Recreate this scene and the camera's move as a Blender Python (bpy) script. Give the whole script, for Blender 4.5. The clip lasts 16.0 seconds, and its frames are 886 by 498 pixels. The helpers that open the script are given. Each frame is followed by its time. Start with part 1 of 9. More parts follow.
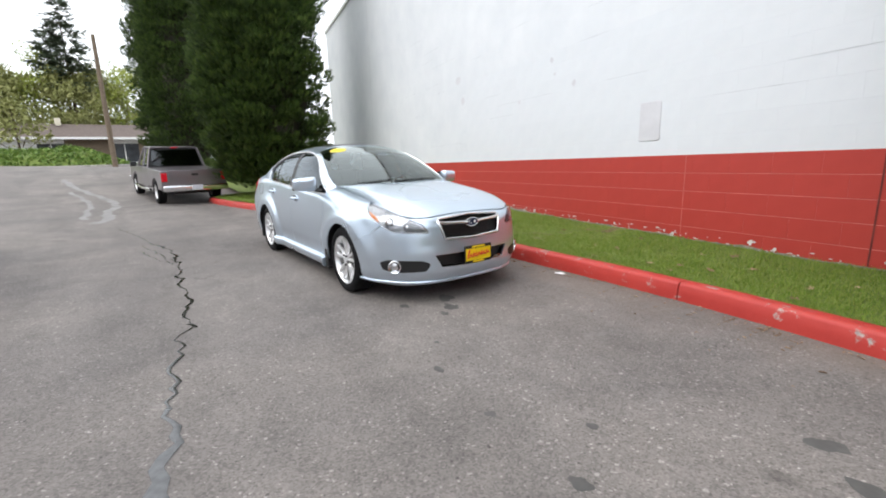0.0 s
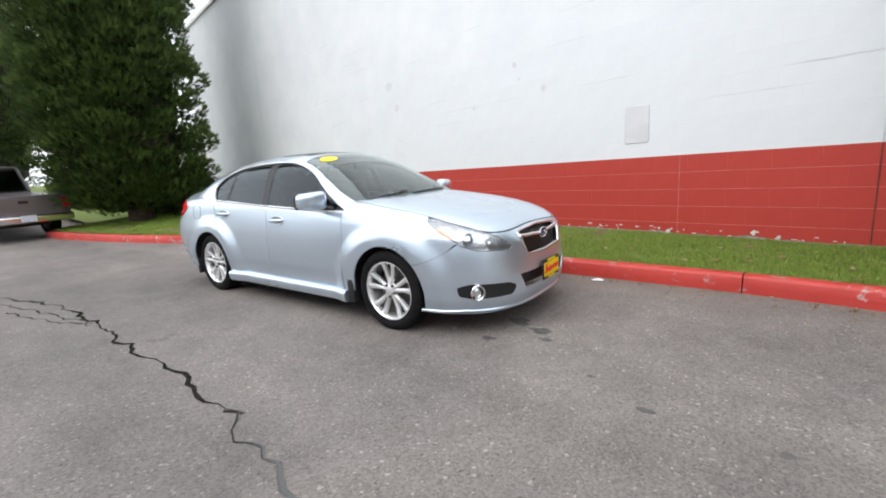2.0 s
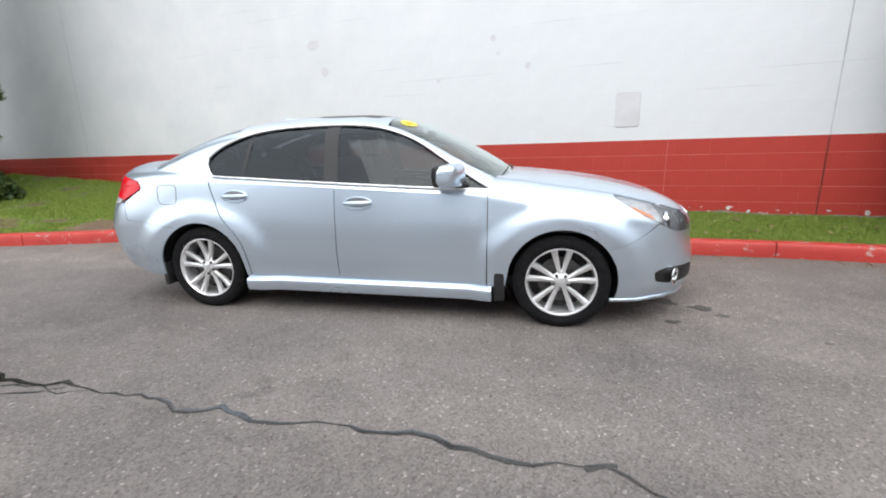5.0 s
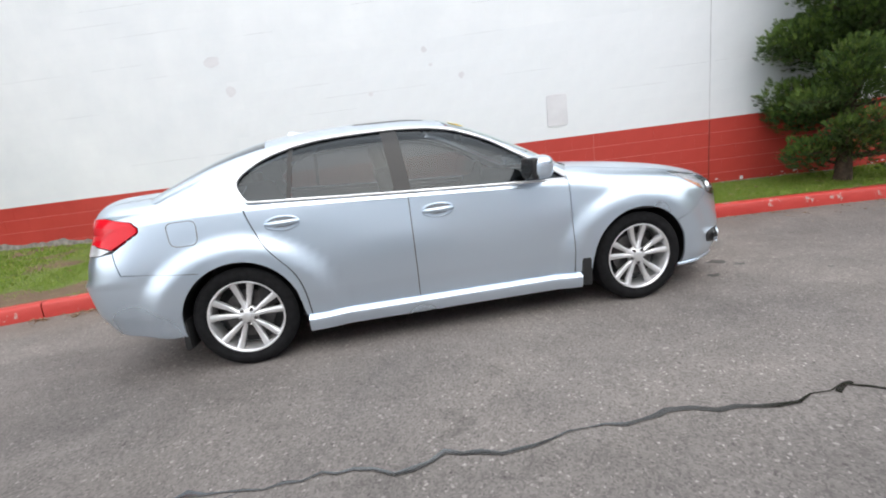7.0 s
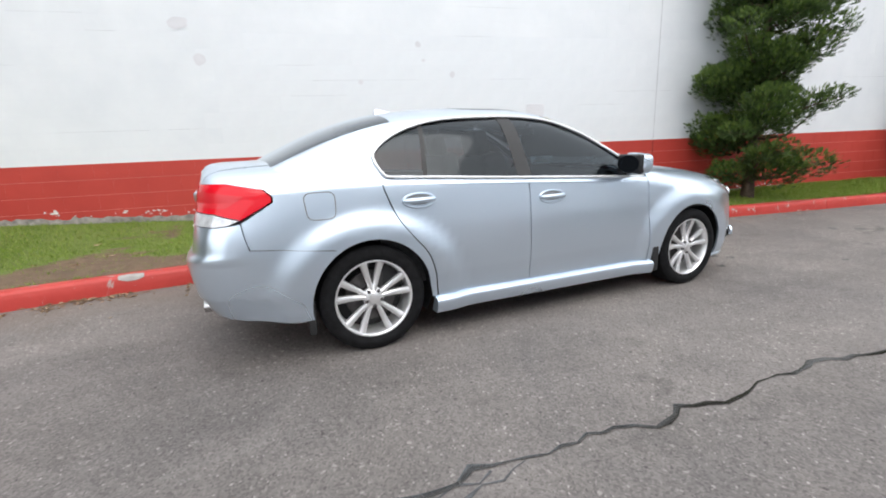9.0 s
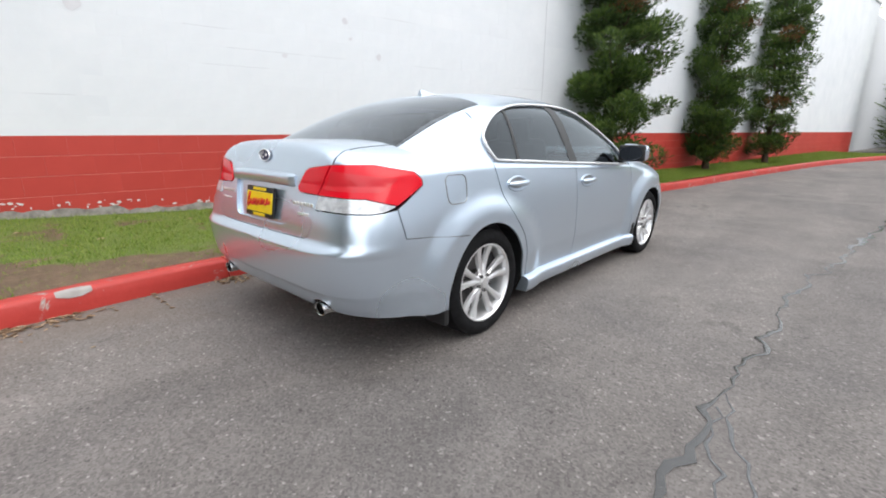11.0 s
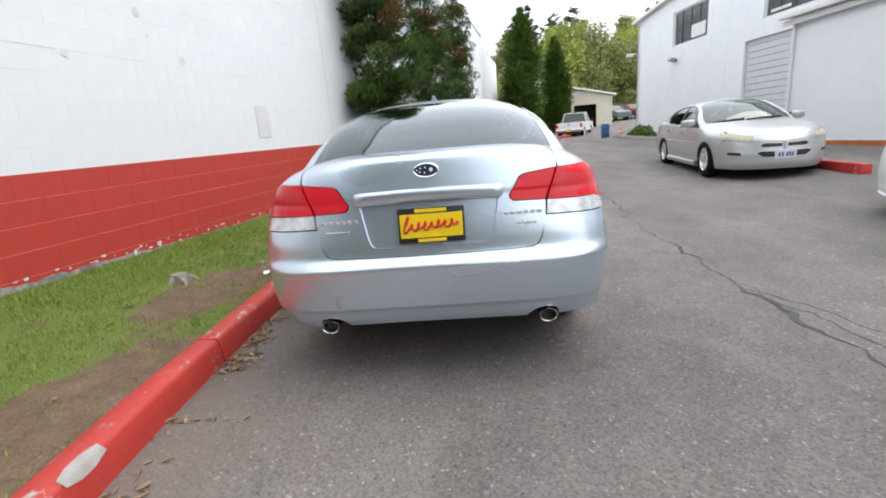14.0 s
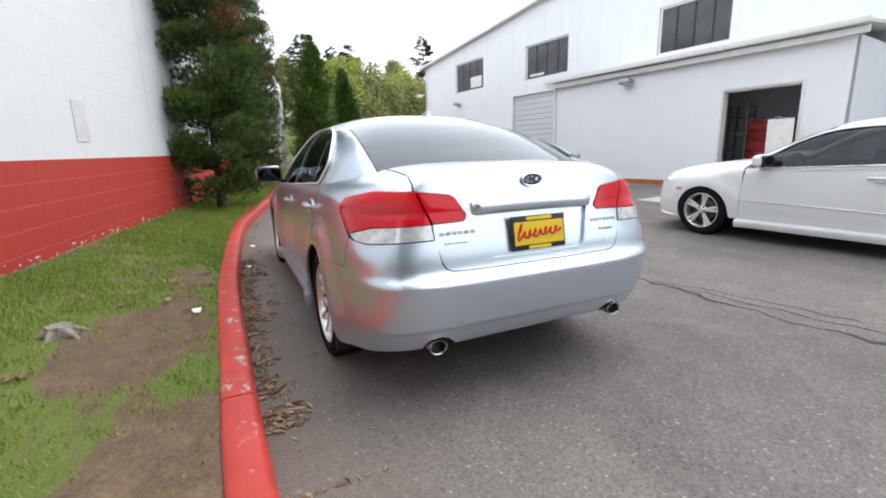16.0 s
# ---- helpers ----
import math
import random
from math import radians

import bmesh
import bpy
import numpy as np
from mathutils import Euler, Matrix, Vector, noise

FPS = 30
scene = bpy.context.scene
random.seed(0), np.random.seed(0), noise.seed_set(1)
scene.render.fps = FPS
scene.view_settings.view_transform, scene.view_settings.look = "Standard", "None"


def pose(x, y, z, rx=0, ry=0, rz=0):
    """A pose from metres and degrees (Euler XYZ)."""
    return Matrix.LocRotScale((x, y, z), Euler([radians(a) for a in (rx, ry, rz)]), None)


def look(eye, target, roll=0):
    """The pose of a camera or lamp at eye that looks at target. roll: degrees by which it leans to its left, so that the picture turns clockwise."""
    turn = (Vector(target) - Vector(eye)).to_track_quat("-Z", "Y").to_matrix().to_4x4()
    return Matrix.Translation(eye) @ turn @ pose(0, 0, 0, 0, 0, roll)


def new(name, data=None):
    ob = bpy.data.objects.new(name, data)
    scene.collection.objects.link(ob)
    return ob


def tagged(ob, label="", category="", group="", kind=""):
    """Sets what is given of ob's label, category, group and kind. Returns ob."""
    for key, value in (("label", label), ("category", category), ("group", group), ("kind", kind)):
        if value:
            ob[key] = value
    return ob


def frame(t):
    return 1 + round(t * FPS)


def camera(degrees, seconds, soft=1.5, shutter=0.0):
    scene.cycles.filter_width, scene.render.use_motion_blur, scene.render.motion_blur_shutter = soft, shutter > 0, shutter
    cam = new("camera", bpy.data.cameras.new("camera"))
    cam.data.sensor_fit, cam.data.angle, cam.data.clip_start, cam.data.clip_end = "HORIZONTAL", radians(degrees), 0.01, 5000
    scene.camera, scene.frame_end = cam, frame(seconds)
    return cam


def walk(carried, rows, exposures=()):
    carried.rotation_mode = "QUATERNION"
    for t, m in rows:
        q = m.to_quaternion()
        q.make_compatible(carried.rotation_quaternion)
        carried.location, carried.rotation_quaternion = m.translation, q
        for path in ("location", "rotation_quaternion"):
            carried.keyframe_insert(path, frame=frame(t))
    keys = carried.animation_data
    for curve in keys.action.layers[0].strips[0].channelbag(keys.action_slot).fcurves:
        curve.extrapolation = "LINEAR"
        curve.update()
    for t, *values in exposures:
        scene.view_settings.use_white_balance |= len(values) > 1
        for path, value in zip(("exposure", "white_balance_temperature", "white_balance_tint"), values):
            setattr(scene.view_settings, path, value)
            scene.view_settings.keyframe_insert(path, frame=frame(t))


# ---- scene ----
cam = camera(90.3, 16.0, soft=1.9)
PATH = [
    (0, (5.437, -2.555, 1.303), (3.841, -1.421, 0.895), -1.6),
    (0.5, (5.048, -2.791, 1.284), (3.569, -1.502, 0.892), -3.2),
    (1, (4.639, -3.034, 1.28), (3.287, -1.604, 0.921), -2.2),
    (1.5, (4.215, -3.231, 1.276), (2.988, -1.695, 0.904), -2.8),
    (2, (3.778, -3.345, 1.293), (2.605, -1.768, 0.92), -3.3),
    (2.5, (3.359, -3.527, 1.289), (2.355, -1.84, 0.903), -3.4),
    (3, (2.918, -3.636, 1.284), (1.992, -1.913, 0.867), -4.1),
    (3.5, (2.463, -3.715, 1.277), (1.647, -1.936, 0.868), -2.0),
    (4, (2.019, -3.815, 1.278), (1.434, -1.955, 0.835), -2.4),
    (4.5, (1.584, -3.834, 1.258), (1.07, -1.963, 0.77), -3.1),
    (4.7, (1.418, -3.836, 1.269), (0.945, -1.953, 0.786), -2.2),
    (6.8, (-0.304, -3.788, 1.221), (-0.086, -1.845, 0.8), -5.5),
    (7, (-0.457, -3.752, 1.21), (-0.187, -1.815, 0.791), -6.5),
    (7.5, (-0.852, -3.683, 1.224), (-0.452, -1.768, 0.807), -7.0),
    (8, (-1.283, -3.661, 1.253), (-0.715, -1.794, 0.812), -8.3),
    (8.5, (-1.663, -3.515, 1.225), (-1.023, -1.665, 0.814), -6.1),
    (9, (-2.023, -3.374, 1.185), (-1.23, -1.589, 0.753), -1.8),
    (9.5, (-2.407, -3.209, 1.182), (-1.427, -1.523, 0.737), -1.6),
    (10, (-2.734, -2.959, 1.149), (-1.632, -1.354, 0.69), -2.3),
    (10.2, (-2.867, -2.86, 1.153), (-1.702, -1.304, 0.687), -1.5),
    (12.3, (-4.069, -1.491, 1.182), (-2.300, -0.711, 0.668), -2.4),
    (12.5, (-4.112, -1.347, 1.182), (-2.309, -0.652, 0.666), -3.1),
    (13, (-4.233, -0.989, 1.19), (-2.374, -0.444, 0.692), -3.6),
    (13.5, (-4.356, -0.582, 1.214), (-2.448, -0.296, 0.689), -4.3),
    (14, (-4.343, -0.173, 1.221), (-2.407, -0.059, 0.731), -4.7),
    (14.5, (-4.328, 0.231, 1.214), (-2.381, 0.056, 0.788), -3.4),
    (15, (-4.297, 0.601, 1.226), (-2.387, 0.192, 0.798), -2.6),
    (15.5, (-4.161, 0.96, 1.218), (-2.306, 0.37, 0.76), -2.7),
    (16, (-4.020, 1.335, 1.204), (-2.257, 0.488, 0.786), -1.2),
]
walk(cam, [(t, look(eye, target, roll)) for t, eye, target, roll in PATH])

# ---- sky and light: bright overcast day ----
world = bpy.data.worlds.new("overcast")
scene.world = world
world.use_nodes = True
wn, wl = world.node_tree.nodes, world.node_tree.links
sky = wn.new("ShaderNodeTexSky")
sky.sky_type = "NISHITA"
sky.sun_disc = False
sky.sun_elevation = radians(52)
sky.sun_rotation = radians(175)
sky.dust_density = 6.0
sky.air_density = 1.2
cloud = wn.new("ShaderNodeMix")
cloud.data_type = "RGBA"
cloud.inputs[0].default_value = 0.86
cloud.inputs[7].default_value = (9.6, 10.0, 10.5, 1)
wl.new(sky.outputs[0], cloud.inputs[6])
wl.new(cloud.outputs[2], wn["Background"].inputs[0])
wn["Background"].inputs[1].default_value = 0.138

sun_data = bpy.data.lights.new("sun", "SUN")
sun_data.energy = 0.7
sun_data.angle = radians(50)
sun_data.color = (1.0, 0.97, 0.93)
sun = new("sun", sun_data)
sun.matrix_world = look((4, -44, 62), (0, 0, 0))
scene.view_settings.exposure = 0.66

# ---- mesh and material tools ----
def link_mesh(name, verts, faces, mat, parent=None, label="", smooth=False):
    me = bpy.data.meshes.new(name)
    me.from_pydata([tuple(v) for v in verts], [], faces)
    me.update()
    if smooth:
        me.polygons.foreach_set("use_smooth", [True] * len(me.polygons))
    if mat:
        me.materials.append(mat)
    ob = new(name, me)
    if parent:
        ob.parent = parent
    if label:
        tagged(ob, label)
    return ob


def part(name, bm, material, parent=None, label="", smooth=False):
    me = bpy.data.meshes.new(name)
    bm.to_mesh(me)
    bm.free()
    if smooth:
        me.polygons.foreach_set("use_smooth", [True] * len(me.polygons))
    me.materials.append(material)
    ob = new(name, me)
    if parent:
        ob.parent = parent
    if label:
        tagged(ob, label)
    return ob


def thing(name, label, category, m=None, group="", kind=""):
    ob = new(name)
    ob.empty_display_size = 0.2
    if m is not None:
        ob.matrix_world = m
    return tagged(ob, label, category, group, kind)


def smooth_by_angle(bm, deg):
    for f in bm.faces:
        f.smooth = True
    for e in bm.edges:
        if len(e.link_faces) == 2 and e.calc_face_angle(0) > radians(deg):
            e.smooth = False
    return bm


def box_bm(sx, sy, sz, at=(0, 0, 0), bevel=0.0, seg=2):
    bm = bmesh.new()
    bmesh.ops.create_cube(bm, size=1)
    bmesh.ops.scale(bm, vec=(sx, sy, sz), verts=bm.verts)
    if bevel:
        bmesh.ops.bevel(bm, geom=list(bm.edges), offset=bevel, segments=seg, affect="EDGES", profile=0.6)
        smooth_by_angle(bm, 40)
    bmesh.ops.translate(bm, vec=at, verts=bm.verts)
    return bm


def add_box(bm, sx, sy, sz, at, turn=None, bevel=0.0):
    b = box_bm(sx, sy, sz, (0, 0, 0), bevel, 1)
    if turn is not None:
        b.transform(turn)
    b.transform(Matrix.Translation(at))
    me = bpy.data.meshes.new("tmp")
    b.to_mesh(me)
    b.free()
    bm.from_mesh(me)
    bpy.data.meshes.remove(me)
    return bm


def lathe_bm(profile, seg=48, axis="y", sharp=35):
    """Turns a profile of (radius, along) about the axis."""
    bm = bmesh.new()
    rings = []
    for r, a in profile:
        ring = []
        for i in range(seg):
            t = 2 * math.pi * i / seg
            c, s = r * math.cos(t), r * math.sin(t)
            p = {"y": (c, a, s), "x": (a, c, s), "z": (c, s, a)}[axis]
            ring.append(bm.verts.new(p))
        rings.append(ring)
    for a, b in zip(rings, rings[1:]):
        for i in range(seg):
            bm.faces.new((a[i], a[(i + 1) % seg], b[(i + 1) % seg], b[i]))
    if profile[0][0] > 1e-6 and profile[0][0] < 0.5 * max(p[0] for p in profile):
        bm.faces.new(rings[0])
    if profile[-1][0] > 1e-6 and profile[-1][0] < 0.5 * max(p[0] for p in profile):
        bm.faces.new(rings[-1])
    bmesh.ops.remove_doubles(bm, verts=bm.verts, dist=1e-6)
    bmesh.ops.recalc_face_normals(bm, faces=bm.faces)
    return smooth_by_angle(bm, sharp)


def tube_bm(points, radius, seg=8, closed=False, flat=1.0):
    """A round rod along a line of points."""
    bm = bmesh.new()
    pts = [Vector(p) for p in points]
    n = len(pts)
    rings = []
    up = Vector((0.13, 0.21, 0.97)).normalized()
    for i, p in enumerate(pts):
        a = pts[(i - 1) % n] if (closed or i > 0) else p
        b = pts[(i + 1) % n] if (closed or i < n - 1) else p
        d = (b - a).normalized() if (b - a).length > 1e-9 else Vector((1, 0, 0))
        s = d.cross(up)
        if s.length < 1e-3:
            s = d.cross(Vector((1, 0, 0)))
        s.normalize()
        w = s.cross(d).normalized()
        r = radius[i] if isinstance(radius, (list, tuple)) else radius
        rings.append([bm.verts.new(p + (s * math.cos(2 * math.pi * k / seg) + w * (flat * math.sin(2 * math.pi * k / seg))) * r) for k in range(seg)])
    m = n if closed else n - 1
    for i in range(m):
        a, b = rings[i], rings[(i + 1) % n]
        for k in range(seg):
            bm.faces.new((a[k], a[(k + 1) % seg], b[(k + 1) % seg], b[k]))
    if not closed:
        bm.faces.new(rings[0][::-1])
        bm.faces.new(rings[-1])
    bmesh.ops.recalc_face_normals(bm, faces=bm.faces)
    return smooth_by_angle(bm, 60)


def join_bm(*parts):
    out = bmesh.new()
    for b in parts:
        me = bpy.data.meshes.new("tmp")
        b.to_mesh(me)
        b.free()
        out.from_mesh(me)
        bpy.data.meshes.remove(me)
    return out


def curve(pts):
    """A smooth function through (x, value) pairs that doesn't overshoot."""
    pts = sorted(pts)
    xs = [p[0] for p in pts]
    ys = [p[1] for p in pts]
    n = len(xs)
    h = [xs[i + 1] - xs[i] for i in range(n - 1)]
    d = [(ys[i + 1] - ys[i]) / h[i] for i in range(n - 1)]
    m = [d[0]] + [0.0 if d[i - 1] * d[i] <= 0 else 2 * d[i - 1] * d[i] / (d[i - 1] + d[i]) for i in range(1, n - 1)] + [d[-1]]

    def f(x):
        if x <= xs[0]:
            return ys[0] + m[0] * (x - xs[0])
        if x >= xs[-1]:
            return ys[-1] + m[-1] * (x - xs[-1])
        i = 0
        while x > xs[i + 1]:
            i += 1
        t = (x - xs[i]) / h[i]
        a = t * t * (3 - 2 * t)
        return ys[i] * (1 - a) + ys[i + 1] * a + h[i] * (m[i] * t * (1 - t) ** 2 - m[i + 1] * t * t * (1 - t))
    return f


def clip_cell(poly, u0, u1, v0, v1):
    for axis, lim, keep in ((0, u0, 1), (0, u1, -1), (1, v0, 1), (1, v1, -1)):
        out = []
        n = len(poly)
        for i in range(n):
            a, b = poly[i], poly[(i + 1) % n]
            da, db = (a[axis] - lim) * keep, (b[axis] - lim) * keep
            if da >= 0:
                out.append(a)
            if (da >= 0) != (db >= 0):
                t = da / (da - db)
                out.append((a[0] + (b[0] - a[0]) * t, a[1] + (b[1] - a[1]) * t))
        poly = out
        if len(poly) < 3:
            return []
    return poly


def in_poly(poly, u, v):
    hit = False
    n = len(poly)
    for i in range(n):
        (x0, y0), (x1, y1) = poly[i], poly[(i + 1) % n]
        if (y0 > v) != (y1 > v) and u < x0 + (v - y0) / (y1 - y0) * (x1 - x0):
            hit = not hit
    return hit


class Panels:
    """Collects curved sheet pieces cut from smooth surfaces into one mesh with true surface normals."""

    def __init__(self):
        self.verts, self.faces, self.normals = [], [], []

    def sheet(self, poly, fmap, du, dv, rim=0.012, off=0.0, mirror=False, centre=(0, 0, 0.6)):
        us, vs = [p[0] for p in poly], [p[1] for p in poly]
        n = len(poly)
        keys, faces, uv = {}, [], []

        def vid(p):
            k = (round(p[0] * 20000), round(p[1] * 20000))
            if k not in keys:
                keys[k] = len(uv)
                uv.append(p)
            return keys[k]
        i0, i1 = math.floor(min(us) / du), math.ceil(max(us) / du)
        j0, j1 = math.floor(min(vs) / dv), math.ceil(max(vs) / dv)
        for i in range(i0, i1):
            col = [(poly[k], poly[(k + 1) % n]) for k in range(n)
                   if min(poly[k][0], poly[(k + 1) % n][0]) <= (i + 1) * du and max(poly[k][0], poly[(k + 1) % n][0]) >= i * du]
            for j in range(j0, j1):
                a, b, c, d = i * du, (i + 1) * du, j * dv, (j + 1) * dv
                if not any(min(p[1], q[1]) <= d and max(p[1], q[1]) >= c for p, q in col):
                    if not in_poly(poly, (a + b) / 2, (c + d) / 2):
                        continue
                    ids = [vid(p) for p in ((a, c), (b, c), (b, d), (a, d))]
                else:
                    pts = clip_cell(poly, a, b, c, d)
                    if len(pts) < 3:
                        continue
                    ids = []
                    for p in pts:
                        k = vid(p)
                        if k not in ids:
                            ids.append(k)
                    if len(ids) < 3:
                        continue
                    ar = sum(uv[ids[k]][0] * uv[ids[(k + 1) % len(ids)]][1] - uv[ids[(k + 1) % len(ids)]][0] * uv[ids[k]][1] for k in range(len(ids)))
                    if abs(ar) < 1e-9:
                        continue
                faces.append(ids)
        pos, nor = [], []
        cen = Vector(centre)
        eu, ev = du * 0.02, dv * 0.02
        for u, v in uv:
            p = fmap(u, v)
            n3 = (fmap(u + eu, v) - fmap(u - eu, v)).cross(fmap(u, v + ev) - fmap(u, v - ev))
            n3 = n3.normalized() if n3.length > 1e-12 else Vector((0, 0, 1))
            q = Vector((cen.x + (p.x - cen.x) * 0.75, 0, cen.z))
            if n3.dot(p - q) < 0:
                n3 = -n3
            pos.append(p + n3 * off)
            nor.append(n3)
        if mirror:
            pos = [Vector((p.x, -p.y, p.z)) for p in pos]
            nor = [Vector((p.x, -p.y, p.z)) for p in nor]
        base = len(self.verts)
        self.verts += pos
        count = {}
        for ids in faces:
            g = Vector()
            for k in range(1, len(ids) - 1):
                g += (pos[ids[k]] - pos[ids[0]]).cross(pos[ids[k + 1]] - pos[ids[0]])
            if g.dot(nor[ids[0]]) < 0:
                ids = ids[::-1]
            self.faces.append([base + k for k in ids])
            self.normals += [nor[k] for k in ids]
            for k in range(len(ids)):
                e = (ids[k], ids[(k + 1) % len(ids)])
                count[e] = 1
        if rim:
            inner = {}
            for (a, b) in list(count):
                if (b, a) in count:
                    continue
                for k in (a, b):
                    if k not in inner:
                        inner[k] = len(self.verts)
                        self.verts.append(pos[k] - nor[k] * rim)
                f = [base + b, base + a, inner[a], inner[b]]
                g = (self.verts[f[1]] - self.verts[f[0]]).cross(self.verts[f[2]] - self.verts[f[0]])
                g = g.normalized() if g.length > 1e-12 else Vector((0, 0, 1))
                self.faces.append(f)
                self.normals += [g] * 4
        return self

    def done(self, name, mat, parent=None, label=""):
        me = bpy.data.meshes.new(name)
        me.from_pydata([tuple(v) for v in self.verts], [], self.faces)
        me.polygons.foreach_set("use_smooth", [True] * len(me.polygons))
        me.update()
        if len(me.loops) == len(self.normals):
            me.normals_split_custom_set([tuple(n) for n in self.normals])
        me.materials.append(mat)
        ob = new(name, me)
        if parent:
            ob.parent = parent
        if label:
            tagged(ob, label)
        return ob


class Mat:
    """Short hand for node materials."""

    def __init__(self, name):
        self.m = bpy.data.materials.new(name)
        self.m.use_nodes = True
        self.n, self.l = self.m.node_tree.nodes, self.m.node_tree.links
        self.b = self.n["Principled BSDF"]
        self.co = None

    def set(self, **kw):
        for k, v in kw.items():
            self.b.inputs[k.replace("_", " ")].default_value = v
        return self

    def coord(self, kind="Object"):
        if self.co is None:
            self.co = self.n.new("ShaderNodeTexCoord")
        return self.co.outputs[kind]

    def noise(self, scale, detail=4, rough=0.55, vec=None, dist=0.0):
        t = self.n.new("ShaderNodeTexNoise")
        t.inputs["Scale"].default_value, t.inputs["Detail"].default_value = scale, detail
        t.inputs["Roughness"].default_value, t.inputs["Distortion"].default_value = rough, dist
        self.l.new(vec or self.coord(), t.inputs["Vector"])
        return t.outputs[0]

    def voronoi(self, scale, out="Color", vec=None, feature="F1"):
        t = self.n.new("ShaderNodeTexVoronoi")
        t.feature = feature
        t.inputs["Scale"].default_value = scale
        self.l.new(vec or self.coord(), t.inputs["Vector"])
        return t.outputs[out]

    def ramp(self, fac, stops, smooth=False):
        t = self.n.new("ShaderNodeValToRGB")
        if smooth:
            t.color_ramp.interpolation = "EASE"
        e = t.color_ramp.elements
        while len(e) < len(stops):
            e.new(0.5)
        for el, (p, c) in zip(e, stops):
            el.position = p
            el.color = (c, c, c, 1) if isinstance(c, (int, float)) else (*c, 1)
        self.l.new(fac, t.inputs[0])
        return t.outputs[0]

    def mix(self, fac, a, b, mode="MIX"):
        t = self.n.new("ShaderNodeMix")
        t.data_type = "RGBA"
        t.blend_type = mode
        for i, v in ((0, fac), (6, a), (7, b)):
            if isinstance(v, (int, float)):
                t.inputs[i].default_value = v if i == 0 else (v, v, v, 1)
            elif isinstance(v, tuple):
                t.inputs[i].default_value = (*v, 1)
            else:
                self.l.new(v, t.inputs[i])
        return t.outputs[2]

    def math(self, op, a, b=0.0):
        t = self.n.new("ShaderNodeMath")
        t.operation = op
        for i, v in ((0, a), (1, b)):
            if isinstance(v, (int, float)):
                t.inputs[i].default_value = v
            else:
                self.l.new(v, t.inputs[i])
        return t.outputs[0]

    def put(self, key, sock):
        self.l.new(sock, self.b.inputs[key])
        return self

    def bump(self, h, strength=0.3, dist=0.01):
        t = self.n.new("ShaderNodeBump")
        t.inputs["Strength"].default_value, t.inputs["Distance"].default_value = strength, dist
        self.l.new(h, t.inputs["Height"])
        self.l.new(t.outputs[0], self.b.inputs["Normal"])
        return self

    def rand(self):
        t = self.n.new("ShaderNodeObjectInfo")
        return t.outputs["Random"]

    def island(self):
        t = self.n.new("ShaderNodeNewGeometry")
        return t.outputs["Random Per Island"]


def plain(name, col, rough=0.5, metal=0.0, var=0.08, scale=30, bump=0.0, coat=0.0):
    m = Mat(name)
    f = m.noise(scale, 5)
    lo = tuple(max(0, c * (1 - var)) for c in col)
    hi = tuple(min(1, c * (1 + var)) for c in col)
    m.put("Base Color", m.ramp(f, [(0.3, lo), (0.7, hi)]))
    m.set(Roughness=rough, Metallic=metal, Coat_Weight=coat)
    if bump:
        m.bump(f, bump, 0.01)
    return m.m

